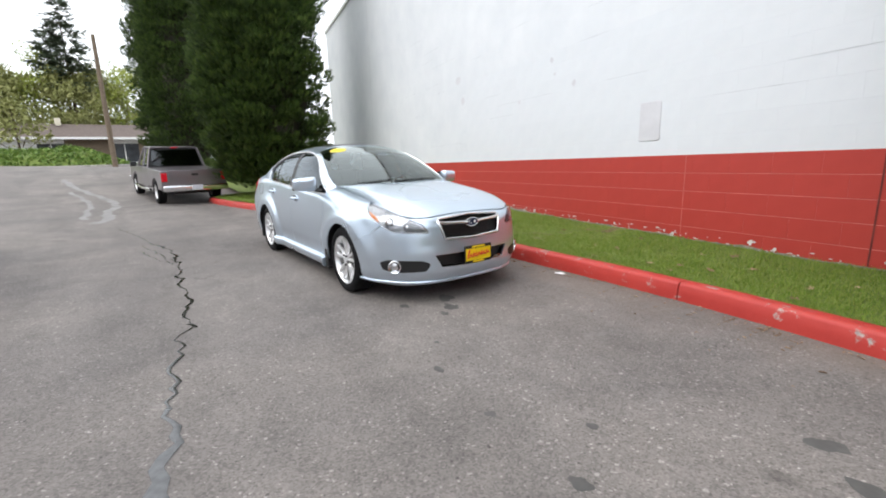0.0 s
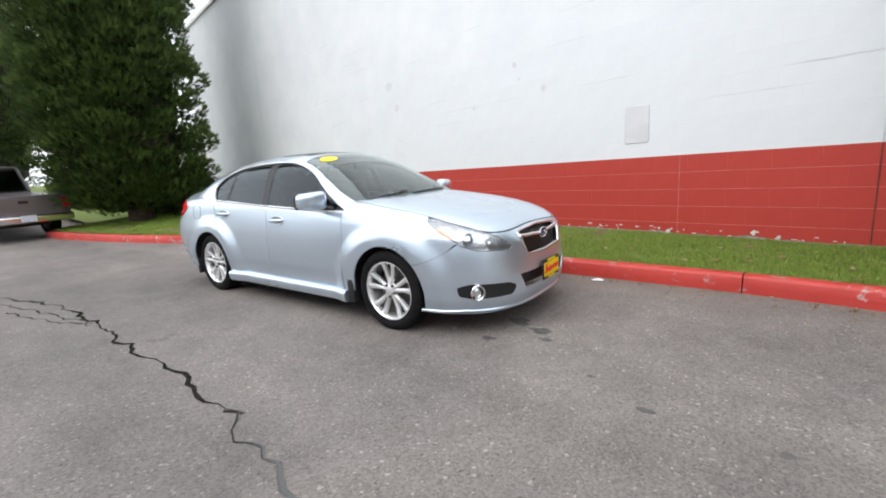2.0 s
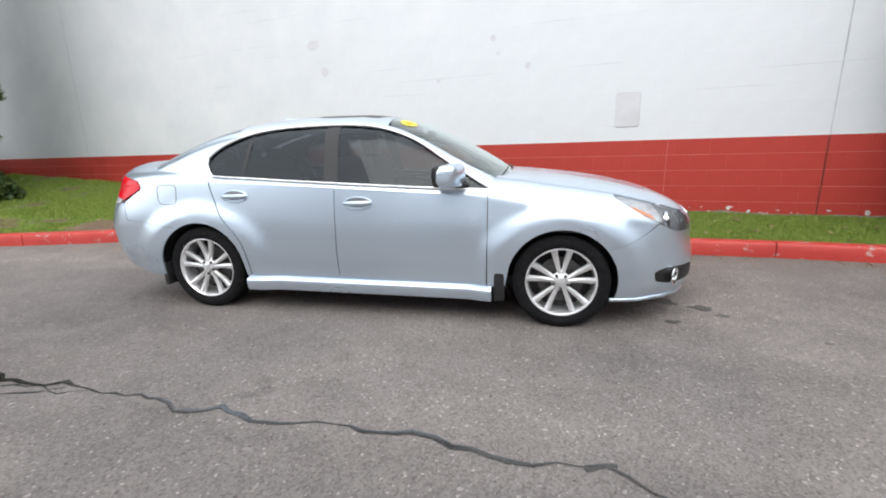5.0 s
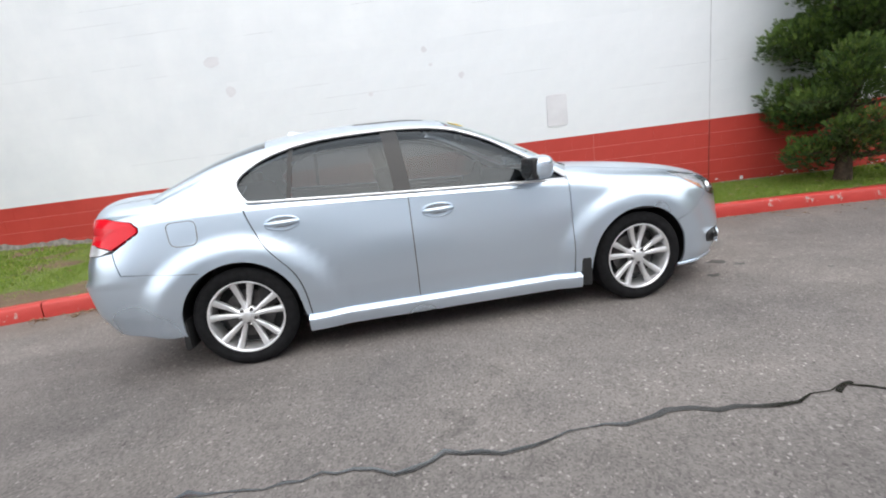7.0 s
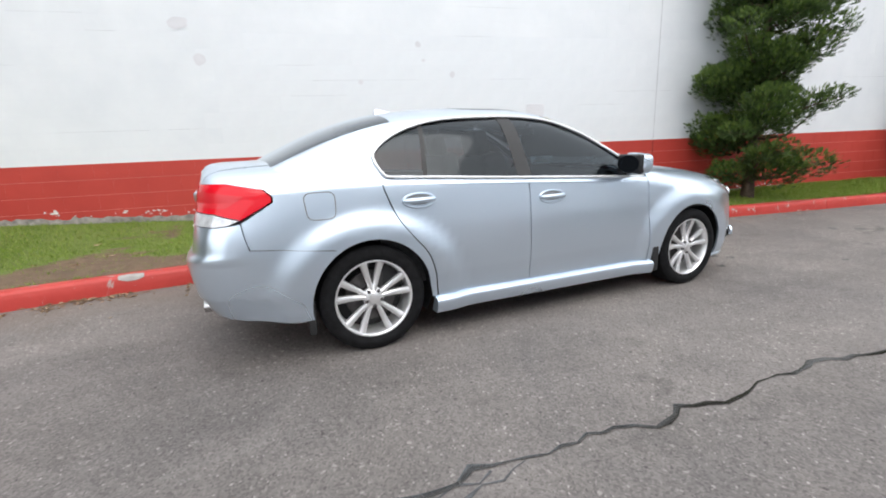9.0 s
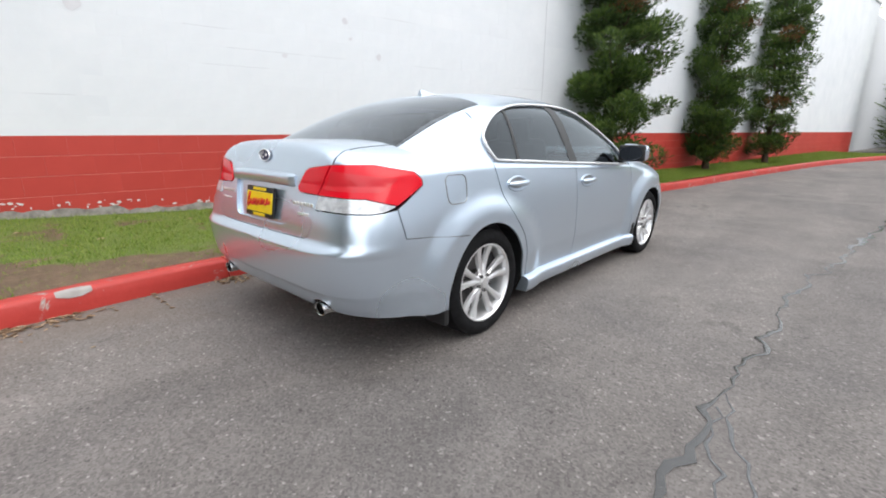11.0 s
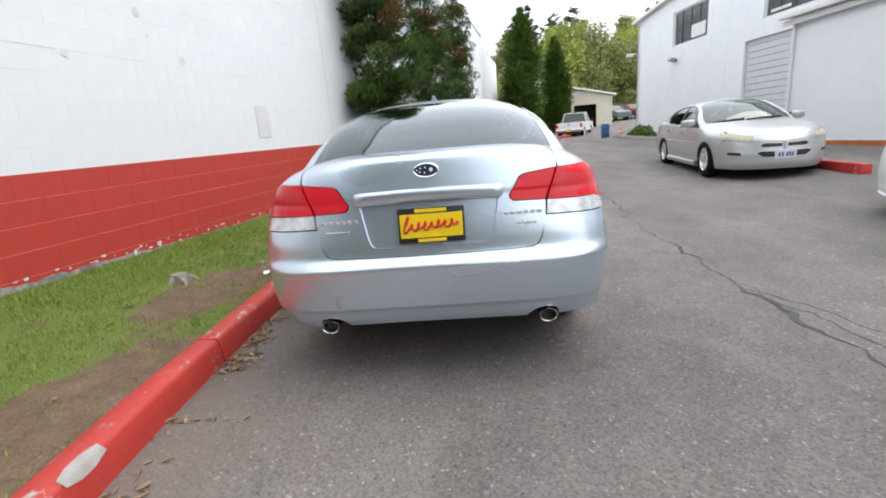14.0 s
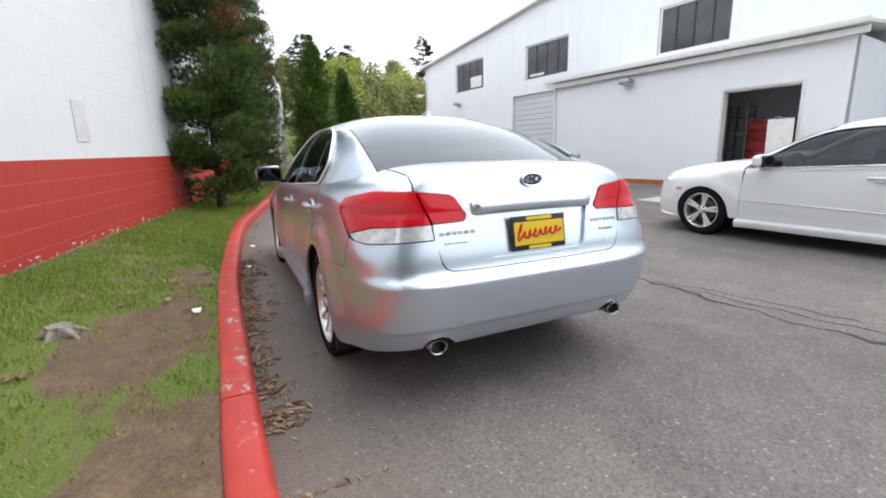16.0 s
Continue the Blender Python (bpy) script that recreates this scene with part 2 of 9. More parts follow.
# ---- materials ----
def mat_asphalt():
    m = Mat("asphalt")
    v = m.coord()
    stones = m.voronoi(105, "Color", v)
    stone2 = m.noise(260, 2, 0.5, v)
    patch = m.noise(0.55, 6, 0.62, v, 0.6)
    band = m.noise(2.7, 5, 0.6, v, 0.3)
    grey = m.ramp(stones, [(0.12, (0.128, 0.118, 0.113)), (0.50, (0.182, 0.168, 0.161)), (0.88, (0.222, 0.205, 0.197)), (0.95, (0.37, 0.35, 0.335))])
    chips = m.ramp(m.voronoi(62, "Color", v), [(0.905, 0.0), (0.935, 0.55)])
    grey = m.mix(chips, grey, (0.42, 0.40, 0.38))
    pits = m.ramp(m.voronoi(85, "Color", v), [(0.06, 0.55), (0.10, 1.0)])
    grey = m.mix(1.0, grey, pits, "MULTIPLY")
    fine = m.ramp(stone2, [(0.3, 0.84), (0.7, 1.12)])
    big = m.ramp(patch, [(0.32, (0.80, 0.79, 0.79)), (0.68, (1.16, 1.13, 1.09))])
    mid = m.ramp(band, [(0.3, 0.88), (0.7, 1.1)])
    c = m.mix(1.0, grey, fine, "MULTIPLY")
    c = m.mix(1.0, c, big, "MULTIPLY")
    c = m.mix(1.0, c, mid, "MULTIPLY")
    stain = m.ramp(m.noise(0.9, 3, 0.5, v, 1.2), [(0.26, 0.62), (0.36, 1.0)])
    c = m.mix(1.0, c, stain, "MULTIPLY")
    scuff = m.ramp(m.noise(1.5, 9, 0.72, v, 0.9), [(0.63, 0.0), (0.73, 0.40)])
    c = m.mix(scuff, c, (0.33, 0.315, 0.30))
    # wear drawn out along the lane, and dirt gathered towards the kerb
    mp = m.n.new("ShaderNodeMapping")
    mp.inputs["Scale"].default_value = (0.16, 1.1, 1.0)
    m.l.new(v, mp.inputs["Vector"])
    lane = m.ramp(m.noise(1.0, 5, 0.6, mp.outputs[0], 0.4), [(0.32, 0.84), (0.68, 1.13)])
    c = m.mix(1.0, c, lane, "MULTIPLY")
    sep = m.n.new("ShaderNodeSeparateXYZ")
    m.l.new(v, sep.inputs[0])
    edge = m.math("ADD", sep.outputs[1], m.math("MULTIPLY", m.math("SUBTRACT", m.noise(1.8, 6, 0.65, v), 0.5), 1.6))
    dirt = m.math("MULTIPLY", m.ramp(m.math("MULTIPLY", edge, 0.5), [(0.22, 0.0), (0.60, 1.0)]), 0.55)
    c = m.mix(dirt, c, (0.170, 0.132, 0.105))
    m.put("Base Color", c)
    m.set(Roughness=0.82)
    m.b.inputs["Specular IOR Level"].default_value = 0.35
    h = m.mix(0.5, stones, stone2)
    m.bump(h, 0.45, 0.005)
    return m.m


def mat_block(name, lo, hi, chip):
    m = Mat(name)
    v = m.coord("Object")
    r = m.rand()
    n1 = m.noise(1.3, 6, 0.6)
    n2 = m.noise(55, 4, 0.6)
    base = m.ramp(n1, [(0.25, lo), (0.75, hi)])
    tone = m.ramp(r, [(0.0, 0.99), (1.0, 1.01)])
    c = m.mix(1.0, base, tone, "MULTIPLY")
    spots = m.ramp(m.noise(9, 8, 0.7), [(0.70, 0.0), (0.74, 1.0)])
    c = m.mix(m.math("MULTIPLY", spots, 0.35), c, chip)
    m.put("Base Color", c)
    m.set(Roughness=0.55)
    m.b.inputs["Specular IOR Level"].default_value = 0.35
    m.bump(n2, 0.25, 0.004)
    return m.m


def mat_kerb():
    m = Mat("red_kerb_paint")
    n1 = m.noise(2.2, 6, 0.62)
    wear = m.ramp(m.noise(5.5, 9, 0.72, None, 0.5), [(0.585, 0.0), (0.64, 1.0)])
    red = m.ramp(n1, [(0.25, (0.40, 0.030, 0.024)), (0.7, (0.52, 0.052, 0.040))])
    conc = m.ramp(m.noise(40, 4), [(0.3, (0.30, 0.27, 0.25)), (0.7, (0.52, 0.48, 0.44))])
    m.put("Base Color", m.mix(wear, red, conc))
    m.put("Roughness", m.ramp(wear, [(0, 0.5), (1, 0.85)]))
    m.bump(m.noise(30, 6, 0.65), 0.35, 0.008)
    return m.m


def mat_ground_soil():
    m = Mat("verge_soil")
    n1 = m.noise(1.6, 6, 0.65, None, 0.5)
    n2 = m.noise(60, 5, 0.7)
    soil = m.ramp(n2, [(0.25, (0.088, 0.056, 0.034)), (0.75, (0.215, 0.148, 0.094))])
    clod = m.ramp(m.noise(7, 7, 0.68, None, 0.6), [(0.30, 0.66), (0.52, 1.0), (0.72, 1.36)])
    soil = m.mix(1.0, soil, clod, "MULTIPLY")
    crumbs = m.ramp(m.voronoi(75), [(0.90, 0.0), (0.94, 0.6)])
    soil = m.mix(crumbs, soil, (0.30, 0.225, 0.15))
    shoots = m.ramp(m.noise(16, 6, 0.7, None, 0.3), [(0.57, 0.0), (0.66, 0.75)])
    soil = m.mix(shoots, soil, (0.115, 0.135, 0.030))
    moss = m.ramp(m.noise(90, 3), [(0.3, (0.080, 0.120, 0.018)), (0.7, (0.16, 0.205, 0.042))])
    at = m.n.new("ShaderNodeAttribute")
    at.attribute_name = "worn"
    geo = m.ramp(m.math("ADD", at.outputs["Fac"], m.math("MULTIPLY", m.math("SUBTRACT", n1, 0.5), 0.7)), [(0.40, 0.0), (0.60, 1.0)])
    m.put("Base Color", m.mix(geo, moss, soil))
    m.set(Roughness=0.95)
    m.bump(n2, 0.6, 0.02)
    return m.m


def mat_leaf(name, a, b, c, rough=0.6, thin=0.25):
    m = Mat(name)
    r = m.island()
    m.put("Base Color", m.ramp(r, [(0.0, a), (0.55, b), (1.0, c)]))
    m.set(Roughness=rough)
    m.b.inputs["Specular IOR Level"].default_value = 0.3
    return m.m


def mat_paint(name, col, metal=0.75, rough=0.33, flake=True):
    m = Mat(name)
    m.set(Base_Color=(*col, 1), Metallic=metal, Roughness=rough, Coat_Weight=0.55, Coat_Roughness=0.10)
    film = m.noise(1.4, 1, 0.5)
    m.put("Roughness", m.ramp(film, [(0.2, rough * 0.92), (0.8, rough * 1.12)]))
    return m.m


def mat_glass(name, tint, gloss_tint=(1, 1, 1), rough=0.0, ior=1.5, boost=1.0):
    """Thin sheet glass: part clear, part mirror."""
    m = Mat(name)
    m.n.remove(m.b)
    out = m.n["Material Output"]
    tr = m.n.new("ShaderNodeBsdfTransparent")
    tr.inputs[0].default_value = (*tint, 1)
    gl = m.n.new("ShaderNodeBsdfGlossy")
    gl.inputs["Color"].default_value = (*gloss_tint, 1)
    gl.inputs["Roughness"].default_value = rough
    fr = m.n.new("ShaderNodeFresnel")
    fr.inputs[0].default_value = ior
    mul = m.math("MULTIPLY", fr.outputs[0], boost)
    mul.node.use_clamp = True
    mx = m.n.new("ShaderNodeMixShader")
    m.l.new(mul, mx.inputs[0])
    m.l.new(tr.outputs[0], mx.inputs[1])
    m.l.new(gl.outputs[0], mx.inputs[2])
    m.l.new(mx.outputs[0], out.inputs[0])
    return m.m


M_ASPHALT = mat_asphalt()
M_WHITE = mat_block("white_block_paint", (0.66, 0.69, 0.72), (0.76, 0.78, 0.80), (0.55, 0.56, 0.58))
M_RED = mat_block("red_block_paint", (0.39, 0.038, 0.028), (0.51, 0.060, 0.044), (0.55, 0.22, 0.19))
M_MORTAR_W = plain("white_joint", (0.68, 0.70, 0.73), 0.8, 0, 0.04, 20)
M_MORTAR_R = plain("red_joint", (0.60, 0.21, 0.17), 0.8, 0, 0.25, 8)
M_FOOT = plain("bare_footing", (0.27, 0.25, 0.23), 0.9, 0, 0.45, 14, 0.6)
M_JOINT_W = plain("joint_shadow_grey", (0.50, 0.515, 0.535), 0.8, 0, 0.2, 6)
M_JOINT_R = plain("dark_red_joint_line", (0.17, 0.030, 0.024), 0.8, 0, 0.3, 6)
M_CHIP = plain("flaked_white_paint", (0.66, 0.62, 0.60), 0.8, 0, 0.12, 40)
M_KERB = mat_kerb()
M_CONC = plain("grey_concrete", (0.36, 0.34, 0.32), 0.9, 0, 0.2, 12, 0.3)
M_SOIL = mat_ground_soil()
M_GRASS = mat_leaf("grass_blades", (0.100, 0.172, 0.018), (0.178, 0.275, 0.032), (0.31, 0.33, 0.090), 0.65)
M_TAR = plain("crack_tar", (0.026, 0.024, 0.022), 0.16, 0, 0.4, 40, 0.04)
M_TAR.node_tree.nodes["Principled BSDF"].inputs["Specular IOR Level"].default_value = 0.75
M_SEAL = plain("old_crack_sealer", (0.060, 0.060, 0.062), 0.20, 0, 0.4, 25, 0.06)
M_SEAL.node_tree.nodes["Principled BSDF"].inputs["Specular IOR Level"].default_value = 0.75
M_BARK = plain("bark", (0.075, 0.052, 0.036), 0.9, 0, 0.5, 18, 0.8)
# Near-black brown that stands in for the shade inside the conifers.
M_INNER = plain("inner_crown_shade", (0.030, 0.027, 0.017), 0.95, 0, 0.4, 6, 0.8)
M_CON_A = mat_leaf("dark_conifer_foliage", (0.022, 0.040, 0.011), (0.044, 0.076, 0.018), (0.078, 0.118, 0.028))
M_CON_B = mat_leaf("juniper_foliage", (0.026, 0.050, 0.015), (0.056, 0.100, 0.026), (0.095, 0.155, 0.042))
# Paler greens: real light tips, plus lit pad tops put into the colour.
M_CON_TIP = mat_leaf("lit_tip_conifer_sprays", (0.056, 0.106, 0.018), (0.098, 0.164, 0.030), (0.152, 0.220, 0.050))
M_CON_A_LIT = mat_leaf("lit_dark_conifer_sprays", (0.040, 0.072, 0.014), (0.066, 0.110, 0.021), (0.105, 0.152, 0.032))
M_CON_BR = mat_leaf("browned_foliage", (0.10, 0.045, 0.015), (0.17, 0.085, 0.030), (0.24, 0.13, 0.05))
M_HEDGE = mat_leaf("clipped_cypress_foliage", (0.060, 0.115, 0.020), (0.105, 0.180, 0.032), (0.17, 0.245, 0.055))
# Spring greens, both paled so that distance haze is in the leaf colour.
M_SPRING = mat_leaf("hazed_spring_foliage", (0.24, 0.29, 0.05), (0.31, 0.36, 0.07), (0.38, 0.42, 0.10))
M_OLIVE = mat_leaf("hazed_budding_foliage", (0.17, 0.185, 0.055), (0.23, 0.24, 0.080), (0.29, 0.29, 0.12))
M_FARCON = mat_leaf("far_conifer_foliage", (0.045, 0.065, 0.042), (0.07, 0.095, 0.06), (0.10, 0.125, 0.08))
M_SHRUB = mat_leaf("ground_cover_foliage", (0.07, 0.13, 0.02), (0.12, 0.20, 0.035), (0.20, 0.27, 0.06))
hill = Mat("hillside_growth")
hill.put("Base Color", hill.ramp(hill.noise(0.5, 8, 0.7), [(0.3, (0.14, 0.18, 0.03)), (0.7, (0.34, 0.38, 0.07))]))
hill.set(Roughness=0.95)
hill.bump(hill.noise(1.2, 6, 0.7), 1.0, 0.6)
M_HILL = hill.m
M_DEADLEAF = mat_leaf("dead_leaves", (0.15, 0.085, 0.045), (0.28, 0.18, 0.11), (0.44, 0.33, 0.22), 0.8)
M_STEELWALL = plain("pale_metal_siding", (0.80, 0.825, 0.86), 0.5, 0, 0.02, 3)
M_TRIMW = plain("white_trim", (0.74, 0.74, 0.73), 0.5, 0, 0.06, 8)
M_ORANGE = plain("orange_base_paint", (0.42, 0.13, 0.035), 0.7, 0, 0.2, 5, 0.2)
M_SHUTTER = plain("pale_shutter", (0.60, 0.61, 0.64), 0.5, 0, 0.06, 6)
# Near-black that puts the unlit rooms' shade into their surfaces.
M_DARKIN = plain("interior_shade_black", (0.020, 0.018, 0.018), 0.9, 0, 0.3, 3)
M_WINDARK = plain("dusty_window_glass", (0.055, 0.058, 0.066), 0.12, 0, 0.35, 1.3)
M_BEIGE = plain("beige_siding", (0.62, 0.57, 0.46), 0.7, 0, 0.05, 3)
M_ROOFBR = plain("brown_shingles", (0.11, 0.085, 0.075), 0.9, 0, 0.25, 6, 0.4)
M_WOOD = plain("weathered_wood", (0.16, 0.12, 0.085), 0.85, 0, 0.3, 10, 0.4)
M_REDBOX = plain("red_tool_chest_paint", (0.28, 0.012, 0.014), 0.35, 0, 0.1, 10)
M_PAPER = plain("white_paper", (0.8, 0.8, 0.8), 0.8, 0, 0.05)

M_SILVER = mat_paint("ice_silver_paint", (0.65, 0.745, 0.85), 0.84, 0.28)
M_SILVER2 = mat_paint("worn_silver_paint", (0.52, 0.53, 0.535), 0.5, 0.36)
M_WHITECAR = mat_paint("white_car_paint", (0.80, 0.81, 0.82), 0.0, 0.4)
M_GREYTRUCK = mat_paint("grey_truck_paint", (0.185, 0.165, 0.175), 0.6, 0.35)
M_REDCAR = mat_paint("dark_red_paint", (0.22, 0.015, 0.02), 0.3, 0.35)
M_DARKCAR = mat_paint("dark_grey_paint", (0.06, 0.065, 0.07), 0.4, 0.35)
M_GLASS_SIDE = mat_glass("tinted_side_glass", (0.19, 0.20, 0.215), (0.88, 0.95, 1.0), 0.0, 1.5, 1.0)
M_GLASS_REAR = mat_glass("tinted_rear_glass", (0.13, 0.13, 0.14), (0.9, 0.95, 1.0), 0.0, 1.6, 1.5)
M_GLASS_WIND = mat_glass("green_tint_windscreen", (0.62, 0.71, 0.68), (0.93, 1, 0.98), 0.0, 1.6, 1.6)
M_LENS = mat_glass("clear_lamp_lens", (0.93, 0.94, 0.95), (1, 1, 1), 0.0, 1.45, 1.0)
M_RUBBER = plain("black_rubber", (0.014, 0.014, 0.015), 0.75, 0, 0.3, 60, 0.2)
M_TYRE = plain("tyre_rubber", (0.010, 0.010, 0.011), 0.85, 0, 0.35, 25, 0.15)
M_TYRE.node_tree.nodes["Principled BSDF"].inputs["Specular IOR Level"].default_value = 0.15
M_BLACK = plain("black_plastic", (0.012, 0.012, 0.013), 0.45, 0, 0.2, 80)
M_CABIN = plain("dark_cabin_trim", (0.035, 0.035, 0.037), 0.8, 0, 0.2, 30)
M_SEAT = plain("charcoal_leather", (0.055, 0.054, 0.055), 0.5, 0, 0.2, 25)
M_CHROME = plain("chrome", (0.85, 0.86, 0.88), 0.09, 1.0, 0.03, 5)
M_ALLOY = plain("silver_alloy", (0.86, 0.86, 0.87), 0.30, 0.75, 0.04, 20)
M_STEEL = plain("brake_steel", (0.13, 0.125, 0.125), 0.5, 0.9, 0.2, 30)
M_TAILRED = Mat("red_lamp_lens").set(Base_Color=(0.66, 0.008, 0.020, 1), Roughness=0.12, Coat_Weight=0.15, Specular_IOR_Level=0.3).m
M_TAILRED2 = Mat("deep_red_lamp_core").set(Base_Color=(0.62, 0.025, 0.035, 1), Roughness=0.25).m
M_CLEARWHITE = plain("reversing_lamp_white", (0.66, 0.67, 0.69), 0.12, 0.35, 0.30, 24)
M_AMBER = Mat("amber_lamp").set(Base_Color=(0.78, 0.30, 0.13, 1), Roughness=0.15, Coat_Weight=1.0).m
M_LAMPIN = plain("lamp_reflector", (0.70, 0.71, 0.73), 0.2, 0.8, 0.15, 20)
M_LAMPDK = plain("lamp_bezel", (0.30, 0.305, 0.315), 0.25, 0.5, 0.1, 20)
M_YELLOW = plain("yellow_dealer_plate", (0.85, 0.60, 0.005), 0.45, 0, 0.04, 20)
M_SCRIPT = plain("red_script", (0.60, 0.02, 0.015), 0.5, 0, 0.05)
M_EMBLEM = plain("dark_blue_emblem", (0.035, 0.045, 0.085), 0.2, 0, 0.1)
M_OLDLENS = plain("yellowed_lamp_lens", (0.52, 0.47, 0.34), 0.25, 0, 0.15, 20, 0, 0.6)
M_PLATE = plain("pale_number_plate", (0.60, 0.64, 0.70), 0.5, 0, 0.08, 20)
M_PLATEBAR = plain("plate_bar_blue", (0.06, 0.09, 0.2), 0.5)
M_MIRROR = plain("dark_mirror_glass", (0.07, 0.075, 0.085), 0.05, 1.0, 0.02)
M_STEELBR = plain("exhaust_steel", (0.55, 0.54, 0.53), 0.22, 1.0, 0.1)
M_STICKER = plain("pale_yellow_sticker", (0.90, 0.72, 0.07), 0.5, 0, 0.04, 20)
M_TRIMBR = plain("bright_window_trim", (0.86, 0.87, 0.88), 0.25, 0.5, 0.03)
M_HAZE = plain("interior_headliner", (0.30, 0.30, 0.29), 0.9, 0, 0.05)
M_BLUEBIN = plain("blue_drum_plastic", (0.03, 0.10, 0.24), 0.5, 0, 0.15)
M_CONE = plain("orange_cone", (0.75, 0.13, 0.03), 0.6, 0, 0.1)
M_SIGN = plain("red_sign", (0.45, 0.04, 0.03), 0.5, 0, 0.1)

# ---- lie of the land ----
def soft(v, k=1.0):
    return k * math.log1p(math.exp(min(v / k, 50)))


def ground_z(x, y):
    """The lane dips beside the parked car and rises to both ends and to the far side."""
    rise = 0.065 * (soft(-x - 12.5, 0.8) - soft(-x - 33, 2.0)) + 0.02 * (soft(x - 3.5) - soft(x - 45))
    rise += 0.04 * (soft(-y - 2.6, 0.5) - soft(-y - 30))
    return rise + 0.03 * min(1.0, max(0.0, (y - 0.3) / 0.8)) * (1.0 if y < 6 else 1.0)


def smooth_line(pts, step=0.25):
    """A Catmull-Rom line through plan points, in even steps."""
    out = []
    p = [Vector(a) for a in pts]
    p = [p[0] * 2 - p[1]] + p + [p[-1] * 2 - p[-2]]
    for i in range(1, len(p) - 2):
        n = max(2, int((p[i + 1] - p[i]).length / step))
        for k in range(n):
            t = k / n
            a, b, c, d = p[i - 1], p[i], p[i + 1], p[i + 2]
            out.append(0.5 * (2 * b + (c - a) * t + (2 * a - 5 * b + 4 * c - d) * t * t + (3 * b - a - 3 * c + d) * t ** 3))
    out.append(p[-2])
    return out


WALL_TURN = math.atan(-0.183)
WALL_DIR = Vector((math.cos(WALL_TURN), math.sin(WALL_TURN), 0))
WALL_N = Vector((math.sin(WALL_TURN), -math.cos(WALL_TURN), 0))
WALL_O = Vector((0, 3.19, 0))


def wall_y(x):
    return 3.19 - 0.183 * x


def build_ground():
    xs = sorted(set([round(v, 3) for v in list(np.arange(-48, 50.1, 1.0)) + list(np.arange(-6, 7, 0.5)) + [-900, -500, -300, -200, -140, -100, -75, -60, 60, 75, 100, 140, 200, 300, 500, 900]]))
    ys = sorted(set([round(v, 3) for v in list(np.arange(-36, 20.1, 1.0)) + list(np.arange(-5, 3, 0.35)) + [-900, -500, -300, -200, -120, -80, -55, 30, 45, 70, 110, 200, 400, 900]]))
    verts = [(x, y, ground_z(x, y)) for x in xs for y in ys]
    ny = len(ys)
    faces = [(i * ny + j, (i + 1) * ny + j, (i + 1) * ny + j + 1, i * ny + j + 1) for i in range(len(xs) - 1) for j in range(ny - 1)]
    g = link_mesh("ground", verts, faces, M_ASPHALT, None, "", True)
    tagged(g, "worn grey asphalt lane with pale aggregate and stains", "asphalt", kind="structure")


KERB = smooth_line([(-12.4, 0.9), (-12.1, 0.25), (-11.6, -0.2), (-11.0, -0.25), (-8.4, 0.14), (-5.2, 0.82), (-4.3, 1.07), (-3.6, 1.2), (-2.6, 1.29),
                    (-1.4, 1.32), (0, 1.335), (1.7, 1.28), (3.65, 1.16), (5.2, 0.90), (7.8, 0.38), (11.3, -0.22), (14.8, -0.93), (18.6, -1.85), (22.0, -3.2), (23.6, -4.7), (24.2, -7.0)])
KERB_H, KERB_W = 0.155, 0.16


def kerb_frame(i):
    a, b = KERB[max(0, i - 1)], KERB[min(len(KERB) - 1, i + 1)]
    d = (b - a).normalized()
    return KERB[i], Vector((-d.y, d.x))


def build_kerb():
    root = thing("kerb", "red-painted concrete kerb, paint worn and scuffed, along the grass verge", "kerb", kind="structure")
    prof = [(0.0, -0.05), (0.004, 0.06), (0.012, KERB_H - 0.028), (0.022, KERB_H - 0.009), (0.040, KERB_H), (KERB_W - 0.02, KERB_H + 0.002), (KERB_W, KERB_H - 0.012), (KERB_W + 0.002, -0.05)]
    rnd = random.Random(4)
    cuts = [0]
    run = 0.0
    joints = [-10.6, -8.2, -5.6, -3.9, -2.15, 0.6, 3.66, 6.7, 9.8, 12.9, 16.0, 19.0, 22.0]
    for j in joints:
        k = min(range(len(KERB)), key=lambda i: abs(KERB[i].x - j) + (0 if KERB[i].y < 2 else 9))
        cuts.append(k)
    cuts.append(len(KERB) - 1)
    for a, b in zip(cuts, cuts[1:]):
        if b - a < 2:
            continue
        verts, faces = [], []
        n = len(prof)
        for k in range(a, b + 1):
            p, nrm = kerb_frame(k)
            along = (KERB[min(k + 1, len(KERB) - 1)] - KERB[max(k - 1, 0)]).normalized()
            if k == a:
                p = p + along * 0.006
            if k == b:
                p = p - along * 0.006
            z = ground_z(p.x, p.y)
            for o, h in prof:
                w = 0.006 * noise.noise(Vector((p.x * 2, p.y * 2, o * 15)))
                q = p + nrm * (o + w)
                verts.append((q.x, q.y, z + h + 0.5 * w))
        m = b - a + 1
        for i in range(m - 1):
            for j in range(n - 1):
                faces.append((i * n + j, i * n + j + 1, (i + 1) * n + j + 1, (i + 1) * n + j))
        faces.append(tuple(range(n)))
        faces.append(tuple((m - 1) * n + j for j in range(n))[::-1])
        ob = link_mesh("kerb_stone", verts, [f[::-1] for f in faces], M_KERB, root)
        bm = bmesh.new()
        bm.from_mesh(ob.data)
        bmesh.ops.recalc_face_normals(bm, faces=bm.faces)
        smooth_by_angle(bm, 50)
        bm.to_mesh(ob.data)
        bm.free()


